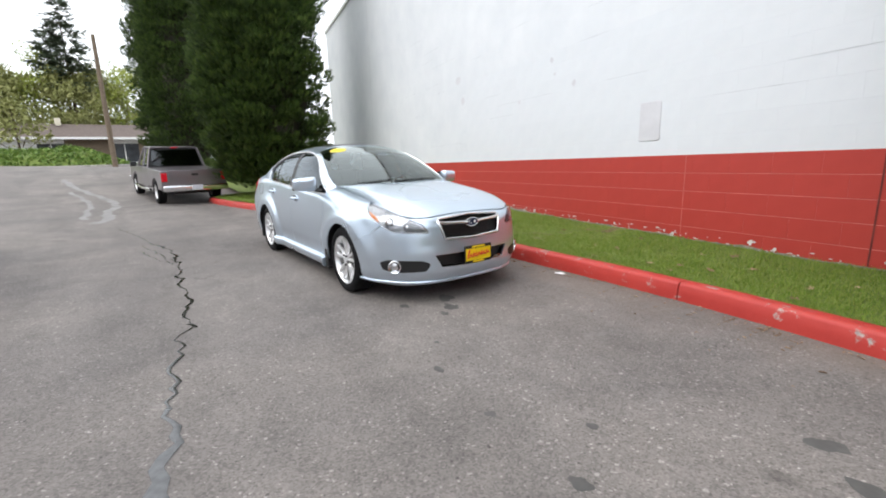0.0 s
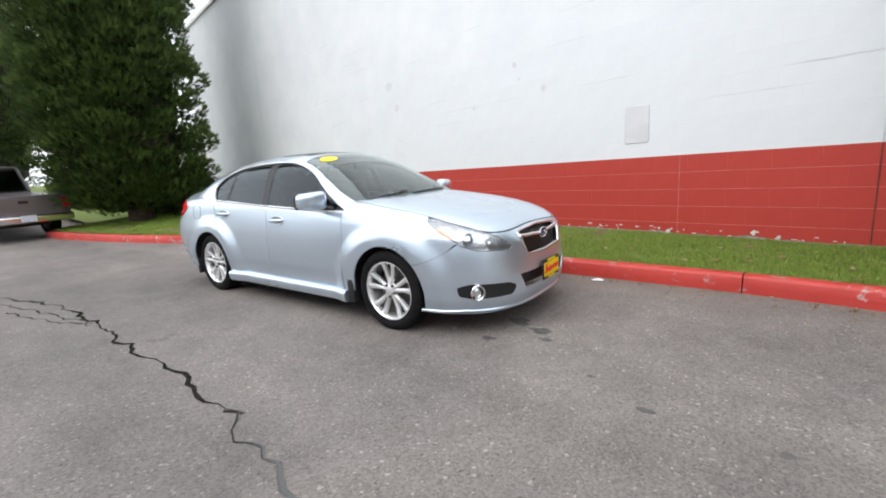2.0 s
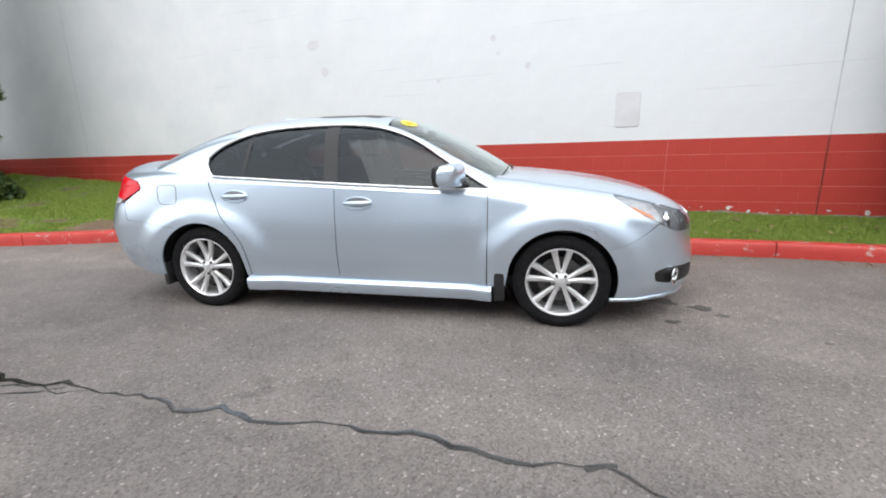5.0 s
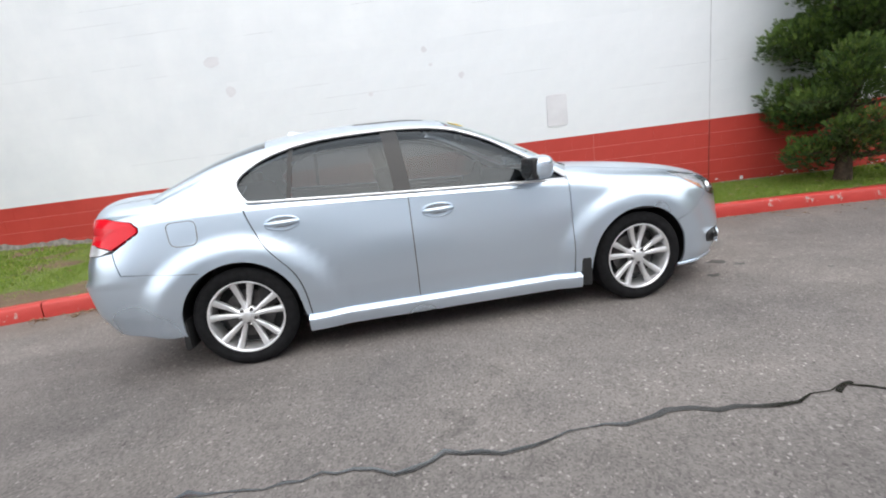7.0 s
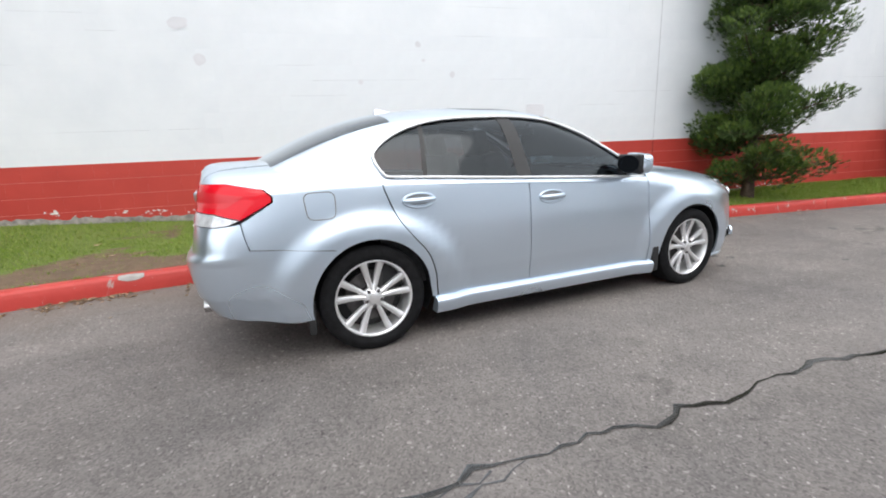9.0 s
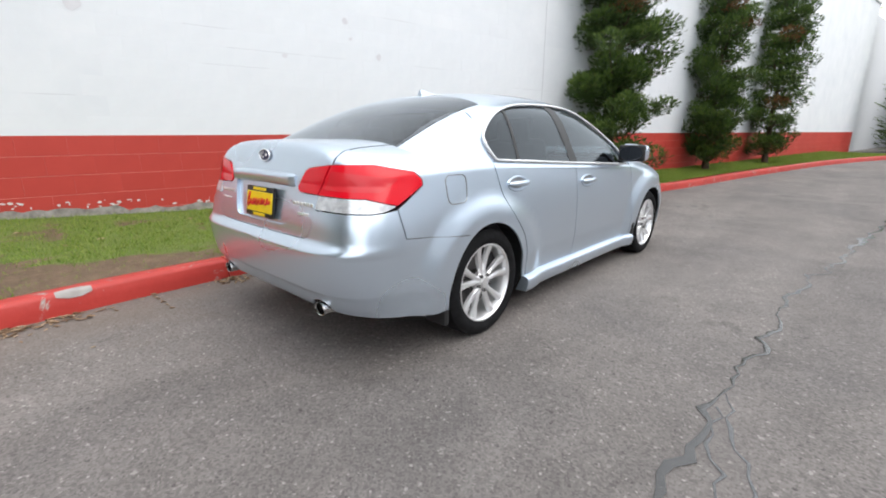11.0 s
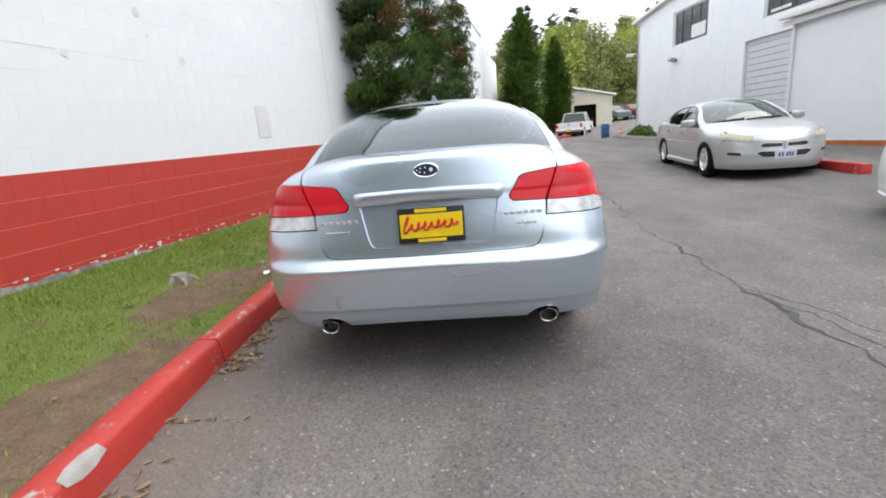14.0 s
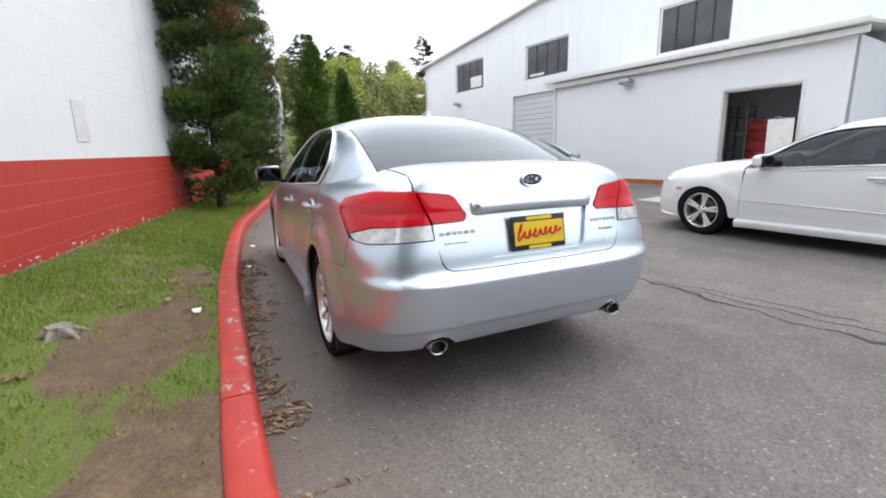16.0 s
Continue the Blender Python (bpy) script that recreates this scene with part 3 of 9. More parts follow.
def build_kerb_damage():
    """Bare concrete where the kerb's front edge has broken away."""
    at = [i for i in range(len(KERB)) if -3.36 < KERB[i].x < -3.02 and KERB[i].y < 2]
    verts, faces = [], []
    fine = [(KERB[i].lerp(KERB[i + 1], f), kerb_frame(i)[1]) for i in at for f in (0, 0.25, 0.5, 0.75)]
    n = len(fine)
    for k, (p, nrm) in enumerate(fine):
        z = ground_z(p.x, p.y)
        e = math.sin(math.pi * k / (n - 1)) ** 0.5
        top = 0.034 + 0.036 * e * (0.7 + 0.6 * noise.noise(Vector((p.x * 17, 0, 1))))
        drop = 0.030 * e * (0.8 + 0.7 * noise.noise(Vector((p.x * 13, 0, 8))))
        for o, h in ((top, KERB_H + 0.0045), (0.030, KERB_H + 0.002), (0.014, KERB_H - 0.014), (0.004, KERB_H - 0.026 - drop)):
            q = p + nrm * o
            verts.append((q.x, q.y, z + h))
    for k in range(n - 1):
        for j in range(3):
            faces.append((k * 4 + j, k * 4 + j + 1, (k + 1) * 4 + j + 1, (k + 1) * 4 + j))
    link_mesh("broken_edge", verts, faces, M_CONC, bpy.data.objects["kerb"], "pale bare concrete where the kerb edge broke off", True)


def verge_z(x, y, back):
    """Turf height: level with the kerb top, rising to the foot of the wall."""
    zb = ground_z(x, 1.2) + KERB_H - 0.02
    foot = 0.30 + 0.035 * max(0.0, -x - 1.5) + 0.01 * max(0.0, x - 4)
    t = min(1.0, max(0.0, back))
    return zb + (max(foot, zb + 0.08) - zb) * t * t + 0.018 * noise.noise(Vector((x * 1.3, y * 1.3, 0)))


def bare(x, y, t=0.5):
    """Where the turf is worn to soil: a strip behind the kerb, beside and behind the car."""
    n = noise.noise(Vector((x * 0.8, y * 1.1, 3.0))) + 0.6 * noise.noise(Vector((x * 2.6, y * 2.6, 7.0))) + 0.45 * noise.noise(Vector((x * 7.0, y * 7.0, 1.0)))
    worn = 1.0 / (1.0 + math.exp((x - 0.3) * 2.2))
    if x < -5.5:
        worn *= 0.35
    strip = math.exp(-((t - 0.16) / 0.24) ** 2)
    return 1.15 * n + worn * (0.27 + 0.86 * strip) - 0.74


VERGE = []


def build_verge():
    rows = 30
    verts, faces = [], []
    xs = []
    idx = [i for i in range(len(KERB)) if KERB[i].x < 29]
    cols = 0
    for i in idx:
        p, nrm = kerb_frame(i)
        a = p + nrm * (KERB_W - 0.004)
        xw = a.x
        far = Vector((xw, wall_y(xw)))
        if a.x < -5:
            far.y = wall_y(xw) + 0.0
        if a.y > far.y:
            far.y = a.y + 0.5
        for r in range(rows):
            t = r / (rows - 1)
            q = a.lerp(far, t)
            verts.append((q.x, q.y, verge_z(q.x, q.y, t)))
        VERGE.append((a, far))
        cols += 1
    for i in range(cols - 1):
        for r in range(rows - 1):
            faces.append((i * rows + r, (i + 1) * rows + r, (i + 1) * rows + r + 1, i * rows + r + 1))
    g = link_mesh("verge", verts, faces, M_SOIL, None, "", True)
    wa = g.data.attributes.new("worn", "FLOAT", "POINT")
    wa.data.foreach_set("value", [min(1.0, max(0.0, 0.5 + 1.3 * bare(v[0], v[1], (i % rows) / (rows - 1)))) for i, v in enumerate(verts)])
    tagged(g, "bare brown soil and moss of the verge by the wall", "soil", kind="structure")

    # turf blades, thin where the soil is worn bare
    rnd = np.random.RandomState(3)
    V, F = [], []
    wanted = 330000
    made = 0
    while made < wanted:
        k = rnd.randint(0, len(VERGE) - 1)
        u, t = rnd.rand(), rnd.rand()
        a = VERGE[k][0].lerp(VERGE[k + 1][0], u)
        b = VERGE[k][1].lerp(VERGE[k + 1][1], u)
        q = a.lerp(b, t)
        near = 1.0 if -5 < q.x < 3.5 else 0.6
        if rnd.rand() > near or q.x > 24:
            made += 0
            if q.x > 24:
                continue
            if rnd.rand() > 0.35:
                continue
        d = bare(q.x, q.y, t)
        if rnd.rand() > 1.0 / (1.0 + math.exp(min(40.0, (d + 0.02) * 9.0))) + 0.012:
            made += 1
            continue
        z = verge_z(q.x, q.y, t) - 0.004
        h = (0.016 + 0.026 * rnd.rand()) * (1.2 if d < -0.4 else 0.9)
        w = 0.0018 + 0.0020 * rnd.rand()
        if not -5 < q.x < 6.5:
            w, h = w * 2.4, h * 1.1
        th = rnd.rand() * 6.283
        c, s = math.cos(th), math.sin(th)
        lx, ly = (rnd.rand() - 0.5) * 0.05, (rnd.rand() - 0.5) * 0.05
        o = len(V)
        V += [(q.x - c * w, q.y - s * w, z), (q.x + c * w, q.y + s * w, z), (q.x + lx, q.y + ly, z + h)]
        F.append((o, o + 1, o + 2))
        made += 1
    g = link_mesh("turf", V, F, M_GRASS)
    tagged(g, "short mown green grass, patchy over bare soil", "grass", kind="stuff")


def build_wall():
    """Painted block wall: a red band below, white above, courses nearly level."""
    x0, x1 = -15.6, 28.6
    top = 7.25
    s0, s1 = x0 / math.cos(WALL_TURN), x1 / math.cos(WALL_TURN)
    tilt = 0.013

    def at(s, off, z):
        p = WALL_O + WALL_DIR * s + WALL_N * off
        return (p.x, p.y, z + tilt * s)
    root = thing("wall_north", "tall painted block wall, white above a red band", "wall", kind="structure")
    band = 1.215
    th = 0.35

    def slab(name, z0, z1, mat, front=0.0):
        v = [at(s, o, z) for s in (s0, s1) for o in (front, -th) for z in (z0, z1)]
        f = [(0, 1, 5, 4), (2, 6, 7, 3), (0, 2, 3, 1), (4, 5, 7, 6), (1, 3, 7, 5), (0, 4, 6, 2)]
        ob = link_mesh(name, v, f, mat, root)
        bm = bmesh.new()
        bm.from_mesh(ob.data)
        bmesh.ops.recalc_face_normals(bm, faces=bm.faces)
        bm.to_mesh(ob.data)
        bm.free()
        return ob
    slab("footing", -1.2, 0.16, M_FOOT, 0.012)
    slab("backing_red", 0.16, band, M_MORTAR_R)
    slab("backing_white", band, top, M_MORTAR_W)
    # cap and short return at the far end close the building
    v = [at(s, o, z) for s in (s0 - 0.05, s1 + 0.05) for o in (0.06, -0.5) for z in (top, top + 0.12)]
    bm = bmesh.new()
    vv = [bm.verts.new(p) for p in v]
    for f in [(0, 1, 5, 4), (2, 6, 7, 3), (0, 2, 3, 1), (4, 5, 7, 6), (1, 3, 7, 5), (0, 4, 6, 2)]:
        bm.faces.new([vv[i] for i in f])
    bmesh.ops.recalc_face_normals(bm, faces=bm.faces)
    part("coping", bm, M_TRIMW, root)
    for e, sgn in ((s0, 1), (s1, -1)):
        a, b = at(e, -th, -0.5), at(e, -9, -0.5)
        c = at(e + sgn * 0.3, -th, -0.5)
        d = at(e + sgn * 0.3, -9, -0.5)
        bm = bmesh.new()
        lo = [bm.verts.new(p) for p in (a, b, d, c)]
        hi = [bm.verts.new((p[0], p[1], top)) for p in (a, b, d, c)]
        for i in range(4):
            bm.faces.new((lo[i], lo[(i + 1) % 4], hi[(i + 1) % 4], hi[i]))
        bm.faces.new(hi)
        bmesh.ops.recalc_face_normals(bm, faces=bm.faces)
        part("end_wall", bm, M_MORTAR_W, root)
    return at, root, band


def build_blocks(at, root, band):
    """The blocks stand a few millimetres proud of the joints; the near ones are single pieces."""
    L, H = 0.406, 0.203
    prouds = {"red": 0.0024, "white": 0.0011}
    b = 0.0012

    def block_geo(w, h, proud):
        j, jh = (0.0005, 0.0024) if proud > 0.002 else (0.0003, 0.0010)
        x0, x1, z0, z1 = j, w - j, jh, h - jh
        return ([(x0, 0, z0), (x1, 0, z0), (x1, 0, z1), (x0, 0, z1),
                 (x0 + b, proud, z0 + b), (x1 - b, proud, z0 + b), (x1 - b, proud, z1 - b), (x0 + b, proud, z1 - b)],
                [(4, 5, 6, 7), (0, 1, 5, 4), (1, 2, 6, 5), (2, 3, 7, 6), (3, 0, 4, 7)])
    rot = Matrix(((WALL_DIR.x, WALL_N.x, 0), (WALL_DIR.y, WALL_N.y, 0), (0, 0, 1))).to_4x4()
    meshes = {}
    for key, m in (("red", M_RED), ("white", M_WHITE)):
        v, f = block_geo(L, H, prouds[key])
        me = bpy.data.meshes.new("block")
        me.from_pydata(v, [], [t[::-1] for t in f])
        bm = bmesh.new()
        bm.from_mesh(me)
        for fc in bm.faces:
            if fc.normal.dot(Vector((0, 1, 0))) < -0.2:
                fc.normal_flip()
        bm.to_mesh(me)
        bm.free()
        me.materials.append(m)
        meshes[key] = me
    rest = {"red": ([], []), "white": ([], [])}
    n0, n1 = math.ceil(-15.6 / math.cos(WALL_TURN) / L), math.floor(28.6 / math.cos(WALL_TURN) / L)
    rnd = random.Random(9)
    blocks = []
    rows_red = [band - H * (k + 1) for k in range(5)]
    rows_white = [band + H * k for k in range(29)]
    for key, rows in (("red", rows_red), ("white", rows_white)):
        for z in rows:
            odd = round((z - band) / H) % 2
            for i in range(n0, n1):
                s = i * L + (L / 2 if odd else 0)
                if abs(s - 2.91 / math.cos(WALL_TURN)) < 0.01:
                    continue
                p = at(s, 0.0, z)
                if -2.6 < s < 5.6 and z < band + H * 7.5 and len(blocks) < 290:
                    blocks.append((key, p, s))
                else:
                    v, f = rest[key]
                    o = len(v)
                    jit = rnd.uniform(-0.0003, 0.0003)
                    for (a, c, d) in block_geo(L, H, prouds[key])[0]:
                        q = at(s + a, c + jit, z + d)
                        v.append(q)
                    f += [tuple(o + t for t in fc) for fc in block_geo(L, H, prouds[key])[1]]
    for key, mat in (("red", M_RED), ("white", M_WHITE)):
        v, f = rest[key]
        ob = link_mesh("block_courses", v, f, mat, root)
        bm = bmesh.new()
        bm.from_mesh(ob.data)
        n = Vector((WALL_N.x, WALL_N.y, 0))
        for fc in bm.faces:
            if fc.normal.dot(n) < -0.05:
                fc.normal_flip()
        bm.to_mesh(ob.data)
        bm.free()
        tagged(ob, kind="stuff")
    for key, p, s in blocks:
        ob = new("block", meshes[key])
        ob.parent = root
        ob.matrix_world = Matrix.Translation((p[0], p[1], p[2])) @ rot @ pose(0, 0, 0, rnd.uniform(-0.02, 0.02), -0.75, rnd.uniform(-0.02, 0.02))


def build_wall_details(at, root, band):
    tilt0 = 0.013
    # vertical control joints
    for x, w in ((2.91, 0.006), (4.60, 0.014), (-9.0, 0.012), (13.0, 0.014)):
        s = x / math.cos(WALL_TURN)
        for z0, z1, mt in ((0.1, band, M_MORTAR_R if x == 2.91 else M_JOINT_R), (band + 0.001, 7.2, M_JOINT_W))[:1 if x == 2.91 else 2]:
            bm = bmesh.new()
            # Flat strip over the blocks; its grey stands for the joint's shadow.
            pts = [at(s - w / 2, 0.0062, z0), at(s + w / 2, 0.0062, z0), at(s + w / 2, 0.0062, z1), at(s - w / 2, 0.0062, z1)]
            bm.faces.new([bm.verts.new(p) for p in pts])
            part("control_joint", bm, mt, root, "vertical movement joint, a flat strip coloured as its shadow line" if x != 2.91 else "")
    # blanked-off panel with rounded corners
    s0, s1, z0, z1 = 2.245 / math.cos(WALL_TURN), 2.545 / math.cos(WALL_TURN), 1.425 - 0.03, 1.885 - 0.03
    bm = bmesh.new()
    r = 0.03
    ring, ring2 = [], []
    for cx, cz, a0 in ((s1 - r, z1 - r, 0), (s0 + r, z1 - r, 90), (s0 + r, z0 + r, 180), (s1 - r, z0 + r, 270)):
        for k in range(5):
            a = radians(a0 + k * 22.5)
            ring.append(bm.verts.new(at(cx + r * math.cos(a), 0.005, cz + r * math.sin(a))))
            ring2.append(bm.verts.new(at(cx + (r - 0.006) * math.cos(a), 0.010, cz + (r - 0.006) * math.sin(a))))
    for i in range(len(ring)):
        k = (i + 1) % len(ring)
        bm.faces.new((ring[i], ring[k], ring2[k], ring2[i]))
    bm.faces.new(ring2)
    bmesh.ops.recalc_face_normals(bm, faces=bm.faces)
    cover = part("cover_plate", bm, plain("greyed_cover_paint", (0.62, 0.62, 0.645), 0.5, 0, 0.06, 6), None)
    tagged(cover, "pale grey painted cover plate fixed flat on the wall", "cover plate")
    # bare footing showing raggedly above the turf
    bm = bmesh.new()
    lo, hi = [], []
    for i in range(260):
        s = -8.0 + 16.5 * i / 259
        x = s * math.cos(WALL_TURN)
        g = verge_z(x, wall_y(x), 1.0) - tilt0 * s
        near = 1.0 / (1.0 + math.exp((s + 0.6) * 2.0))
        h = 0.016 + 0.062 * near + (0.022 + 0.04 * near) * (noise.noise(Vector((s * 3.1, 0, 2))) + 0.7 * noise.noise(Vector((s * 13.0, 0, 6))))
        lo.append(bm.verts.new(at(s, 0.0070, g - 0.05)))
        hi.append(bm.verts.new(at(s, 0.0070, g + max(0.0, h))))
    for i in range(259):
        bm.faces.new((lo[i], lo[i + 1], hi[i + 1], hi[i]))
    bmesh.ops.recalc_face_normals(bm, faces=bm.faces)
    part("bare_footing", bm, M_FOOT, root, "grey concrete where the red paint has gone")
    # flaked paint along the foot
    rnd = random.Random(12)
    bm = bmesh.new()
    for k in range(150):
        s = rnd.uniform(-4.5, 7.5)
        xx = s * math.cos(WALL_TURN)
        base = verge_z(xx, wall_y(xx), 1.0) - tilt0 * s + 0.030 + 0.085 / (1.0 + math.exp((s + 0.6) * 2.0))
        w, h = rnd.uniform(0.008, 0.045), rnd.uniform(0.005, 0.018) * (2.6 if rnd.random() < 0.06 else 1)
        if rnd.random() < 0.07:
            w *= 0.4
        c = (s, base + rnd.uniform(-0.02, 0.05))
        n = rnd.randint(5, 8)
        pts = []
        for i in range(n):
            a = 6.283 * i / n
            q = rnd.uniform(0.5, 1)
            pts.append(bm.verts.new(at(c[0] + w * q * math.cos(a), 0.0080, max(0.02, c[1] + h * q * math.sin(a)))))
        bm.faces.new(pts)
    bmesh.ops.recalc_face_normals(bm, faces=bm.faces)
    ch = part("flaked_paint", bm, M_CHIP, root, "white flakes where the red paint has peeled")
    tagged(ch, kind="stuff")
    # hairline cracks that open along the bed joints of the white courses
    bm = bmesh.new()
    rnd = random.Random(44)
    for k in range(46):
        s, z = rnd.uniform(-6.5, 9.5), band + 0.203 * rnd.randint(2, 17)
        n = rnd.randint(4, 14)
        top, low = [], []
        for i in range(n + 1):
            w = 0.0012 + 0.0035 * abs(noise.noise(Vector((s * 3 + i * 0.7, z * 5, 0)))) * math.sin(math.pi * i / n)
            zz = z + 0.002 * noise.noise(Vector((s + i, z, 4)))
            top.append(bm.verts.new(at(s + 0.085 * i, 0.0026, zz + w)))
            low.append(bm.verts.new(at(s + 0.085 * i, 0.0026, zz - w)))
        for i in range(n):
            bm.faces.new((low[i], low[i + 1], top[i + 1], top[i]))
    bmesh.ops.recalc_face_normals(bm, faces=bm.faces)
    tagged(part("joint_cracks", bm, M_JOINT_W, root), kind="stuff")
    # worn marks and patched spots on the white
    for (x, z, w, h) in ((-2.36, 2.50, 0.11, 0.10), (-2.55, 2.95, 0.16, 0.10), (0.55, 2.72, 0.05, 0.06), (0.62, 2.5, 0.04, 0.03), (-0.3, 2.2, 0.05, 0.04), (1.05, 2.3, 0.06, 0.06)):
        s = x / math.cos(WALL_TURN)
        bm = bmesh.new()
        pts = []
        for i in range(16):
            a = 6.283 * i / 16
            q = 0.75 + 0.3 * noise.noise(Vector((x * 9 + math.cos(a) * 1.5, z * 5 + math.sin(a) * 1.5, 0)))
            pts.append(bm.verts.new(at(s + w * q * math.cos(a), 0.0068, z + h * q * math.sin(a))))
        bm.faces.new(pts)
        bmesh.ops.recalc_face_normals(bm, faces=bm.faces)
        part("patch", bm, bpy.data.materials["greyed_cover_paint"], root, "rough greyed repair patch")


def ribbon(points, widths, name, mat, lift=0.004):
    verts, faces = [], []
    for i, p in enumerate(points):
        a, b = points[max(0, i - 1)], points[min(len(points) - 1, i + 1)]
        d = (b - a).normalized()
        n = Vector((-d.y, d.x))
        for sgn in (-1, 0, 1):
            q = p + n * widths[i] * sgn
            verts.append((q.x, q.y, ground_z(q.x, q.y) + lift + (0.0006 if sgn == 0 else 0.0)))
    for i in range(len(points) - 1):
        faces += [(i * 3, i * 3 + 1, i * 3 + 4, i * 3 + 3), (i * 3 + 1, i * 3 + 2, i * 3 + 5, i * 3 + 4)]
    return link_mesh(name, verts, [f[::-1] for f in faces], mat, None, "", True)


def jag(pts, step, amp, seed):
    rnd = random.Random(seed)
    base = smooth_line(pts, step)
    out = []
    for i, p in enumerate(base):
        a, b = base[max(0, i - 1)], base[min(len(base) - 1, i + 1)]
        d = (b - a).normalized()
        n = Vector((-d.y, d.x))
        out.append(p + n * (rnd.uniform(-amp, amp) + 0.8 * amp * math.sin(i * 0.9 + seed)))
    return out


def build_cracks():
    rnd = random.Random(21)
    main = jag([(-3.4, -2.33), (-2.6, -2.14), (-1.6, -2.11), (-0.7, -2.16), (-0.1, -2.2), (0.66, -2.21), (1.1, -2.29), (1.47, -2.28), (1.75, -2.37), (2.34, -2.46), (2.9, -2.53), (3.55, -2.6), (4.5, -2.78), (6.2, -3.05), (7.9, -3.42)], 0.075, 0.028, 3)
    w = [max(0.004, 0.011 + 0.007 * math.sin(i * 0.37) + rnd.uniform(-0.004, 0.008)) for i in range(len(main))]
    w = [v * (0.70 + 1.0 * abs(noise.noise(Vector((i * 0.21, 4.0, 0))))) for i, v in enumerate(w)]
    cut = [i for i, q in enumerate(main) if q.x > -2.4][0]
    cut2 = [i for i, q in enumerate(main) if q.x > 2.75][0]
    tagged(ribbon(main[:cut + 1], [v * 1.2 for v in w[:cut + 1]], "crack", M_SEAL), "grey sealed crack in the asphalt", "crack", kind="structure")
    tagged(ribbon(main[cut2:], [v * 1.5 + 0.008 for v in w[cut2:]], "crack", M_SEAL), "broad grey sealed crack in the asphalt", "crack", kind="structure")
    c = ribbon(main[cut:cut2 + 1], w[cut:cut2 + 1], "crack", M_TAR)
    tagged(c, "jagged tar-filled crack along the asphalt lane", "crack", kind="structure")
    spur = jag([(1.40, -2.285), (1.46, -2.268), (1.53, -2.255)], 0.03, 0.010, 5)
    tagged(ribbon(spur, [0.012] * len(spur), "crack", M_TAR, 0.003), "short forked crack in the asphalt", "crack", kind="structure")
    for pts, seed, wd in (([(-1.15, -2.13), (-1.5, -2.24), (-1.9, -2.36), (-2.7, -2.50)], 7, 0.009), ([(-1.3, -2.12), (-1.7, -2.20), (-2.3, -2.29), (-3.2, -2.46)], 8, 0.009), ([(-3.4, -2.33), (-4.6, -2.5), (-5.8, -2.75)], 10, 0.013)):
        q = jag(pts, 0.07, 0.022, seed)
        tagged(ribbon(q, [max(0.003, wd * 0.6 + rnd.uniform(-0.004, 0.006)) for _ in q], "crack", M_SEAL, 0.002 + 0.0005 * (seed % 3)), "thin branching crack in the asphalt", "crack", kind="structure")
    # pale spill trail on the rise
    for pts, seed, wd in (([(-22.5, -4.9), (-18.5, -4.2), (-16.2, -3.6), (-12.8, -2.85), (-10.2, -3.05), (-8.6, -2.95), (-7.3, -3.2)], 14, 0.10), ([(-17.0, -4.3), (-13.5, -3.6), (-10.8, -3.5), (-8.4, -3.5)], 15, 0.07)):
        q = jag(pts, 0.25, 0.04, seed)
        m = plain("dried_pale_spill", (0.235, 0.228, 0.222), 0.9, 0, 0.22, 3) if seed == 14 else bpy.data.materials["dried_pale_spill"]
        tagged(ribbon(q, [max(0.015, wd * 1.5 * (0.6 + 0.9 * abs(noise.noise(Vector((i * 0.3, seed, 0)))))) for i in range(len(q))], "spill_trail", m, 0.003), "dried pale spill trail on the asphalt", "spill", kind="structure")


def build_stains():
    m = plain("oil_stain", (0.082, 0.079, 0.075), 0.75, 0, 0.3, 9)
    rnd = random.Random(6)
    for x, y, r in ((5.01, -0.24, 0.07), (5.2, -0.45, 0.085), (3.92, -1.21, 0.035), (3.35, -1.13, 0.04), (2.21, -0.24, 0.10), (2.17, -0.66, 0.05), (4.51, -1.26, 0.05), (2.55, -0.5, 0.045), (2.45, -0.35, 0.08), (3.0, -0.9, 0.025), (4.3, -0.9, 0.03)):
        verts = [(x, y, ground_z(x, y) + 0.002)]
        n = 18
        for i in range(n):
            a = 6.283 * i / n
            q = r * (0.7 + 0.5 * noise.noise(Vector((x * 7 + math.cos(a), y * 7 + math.sin(a), 0))))
            verts.append((x + q * 1.4 * math.cos(a), y + q * math.sin(a), ground_z(x, y) + 0.0015))
        link = link_mesh("oil_stain", verts, [(0, i + 1, (i + 1) % n + 1) for i in range(n)], m)
        tagged(link, "dark oil drip stain on the asphalt", "stain", kind="structure")


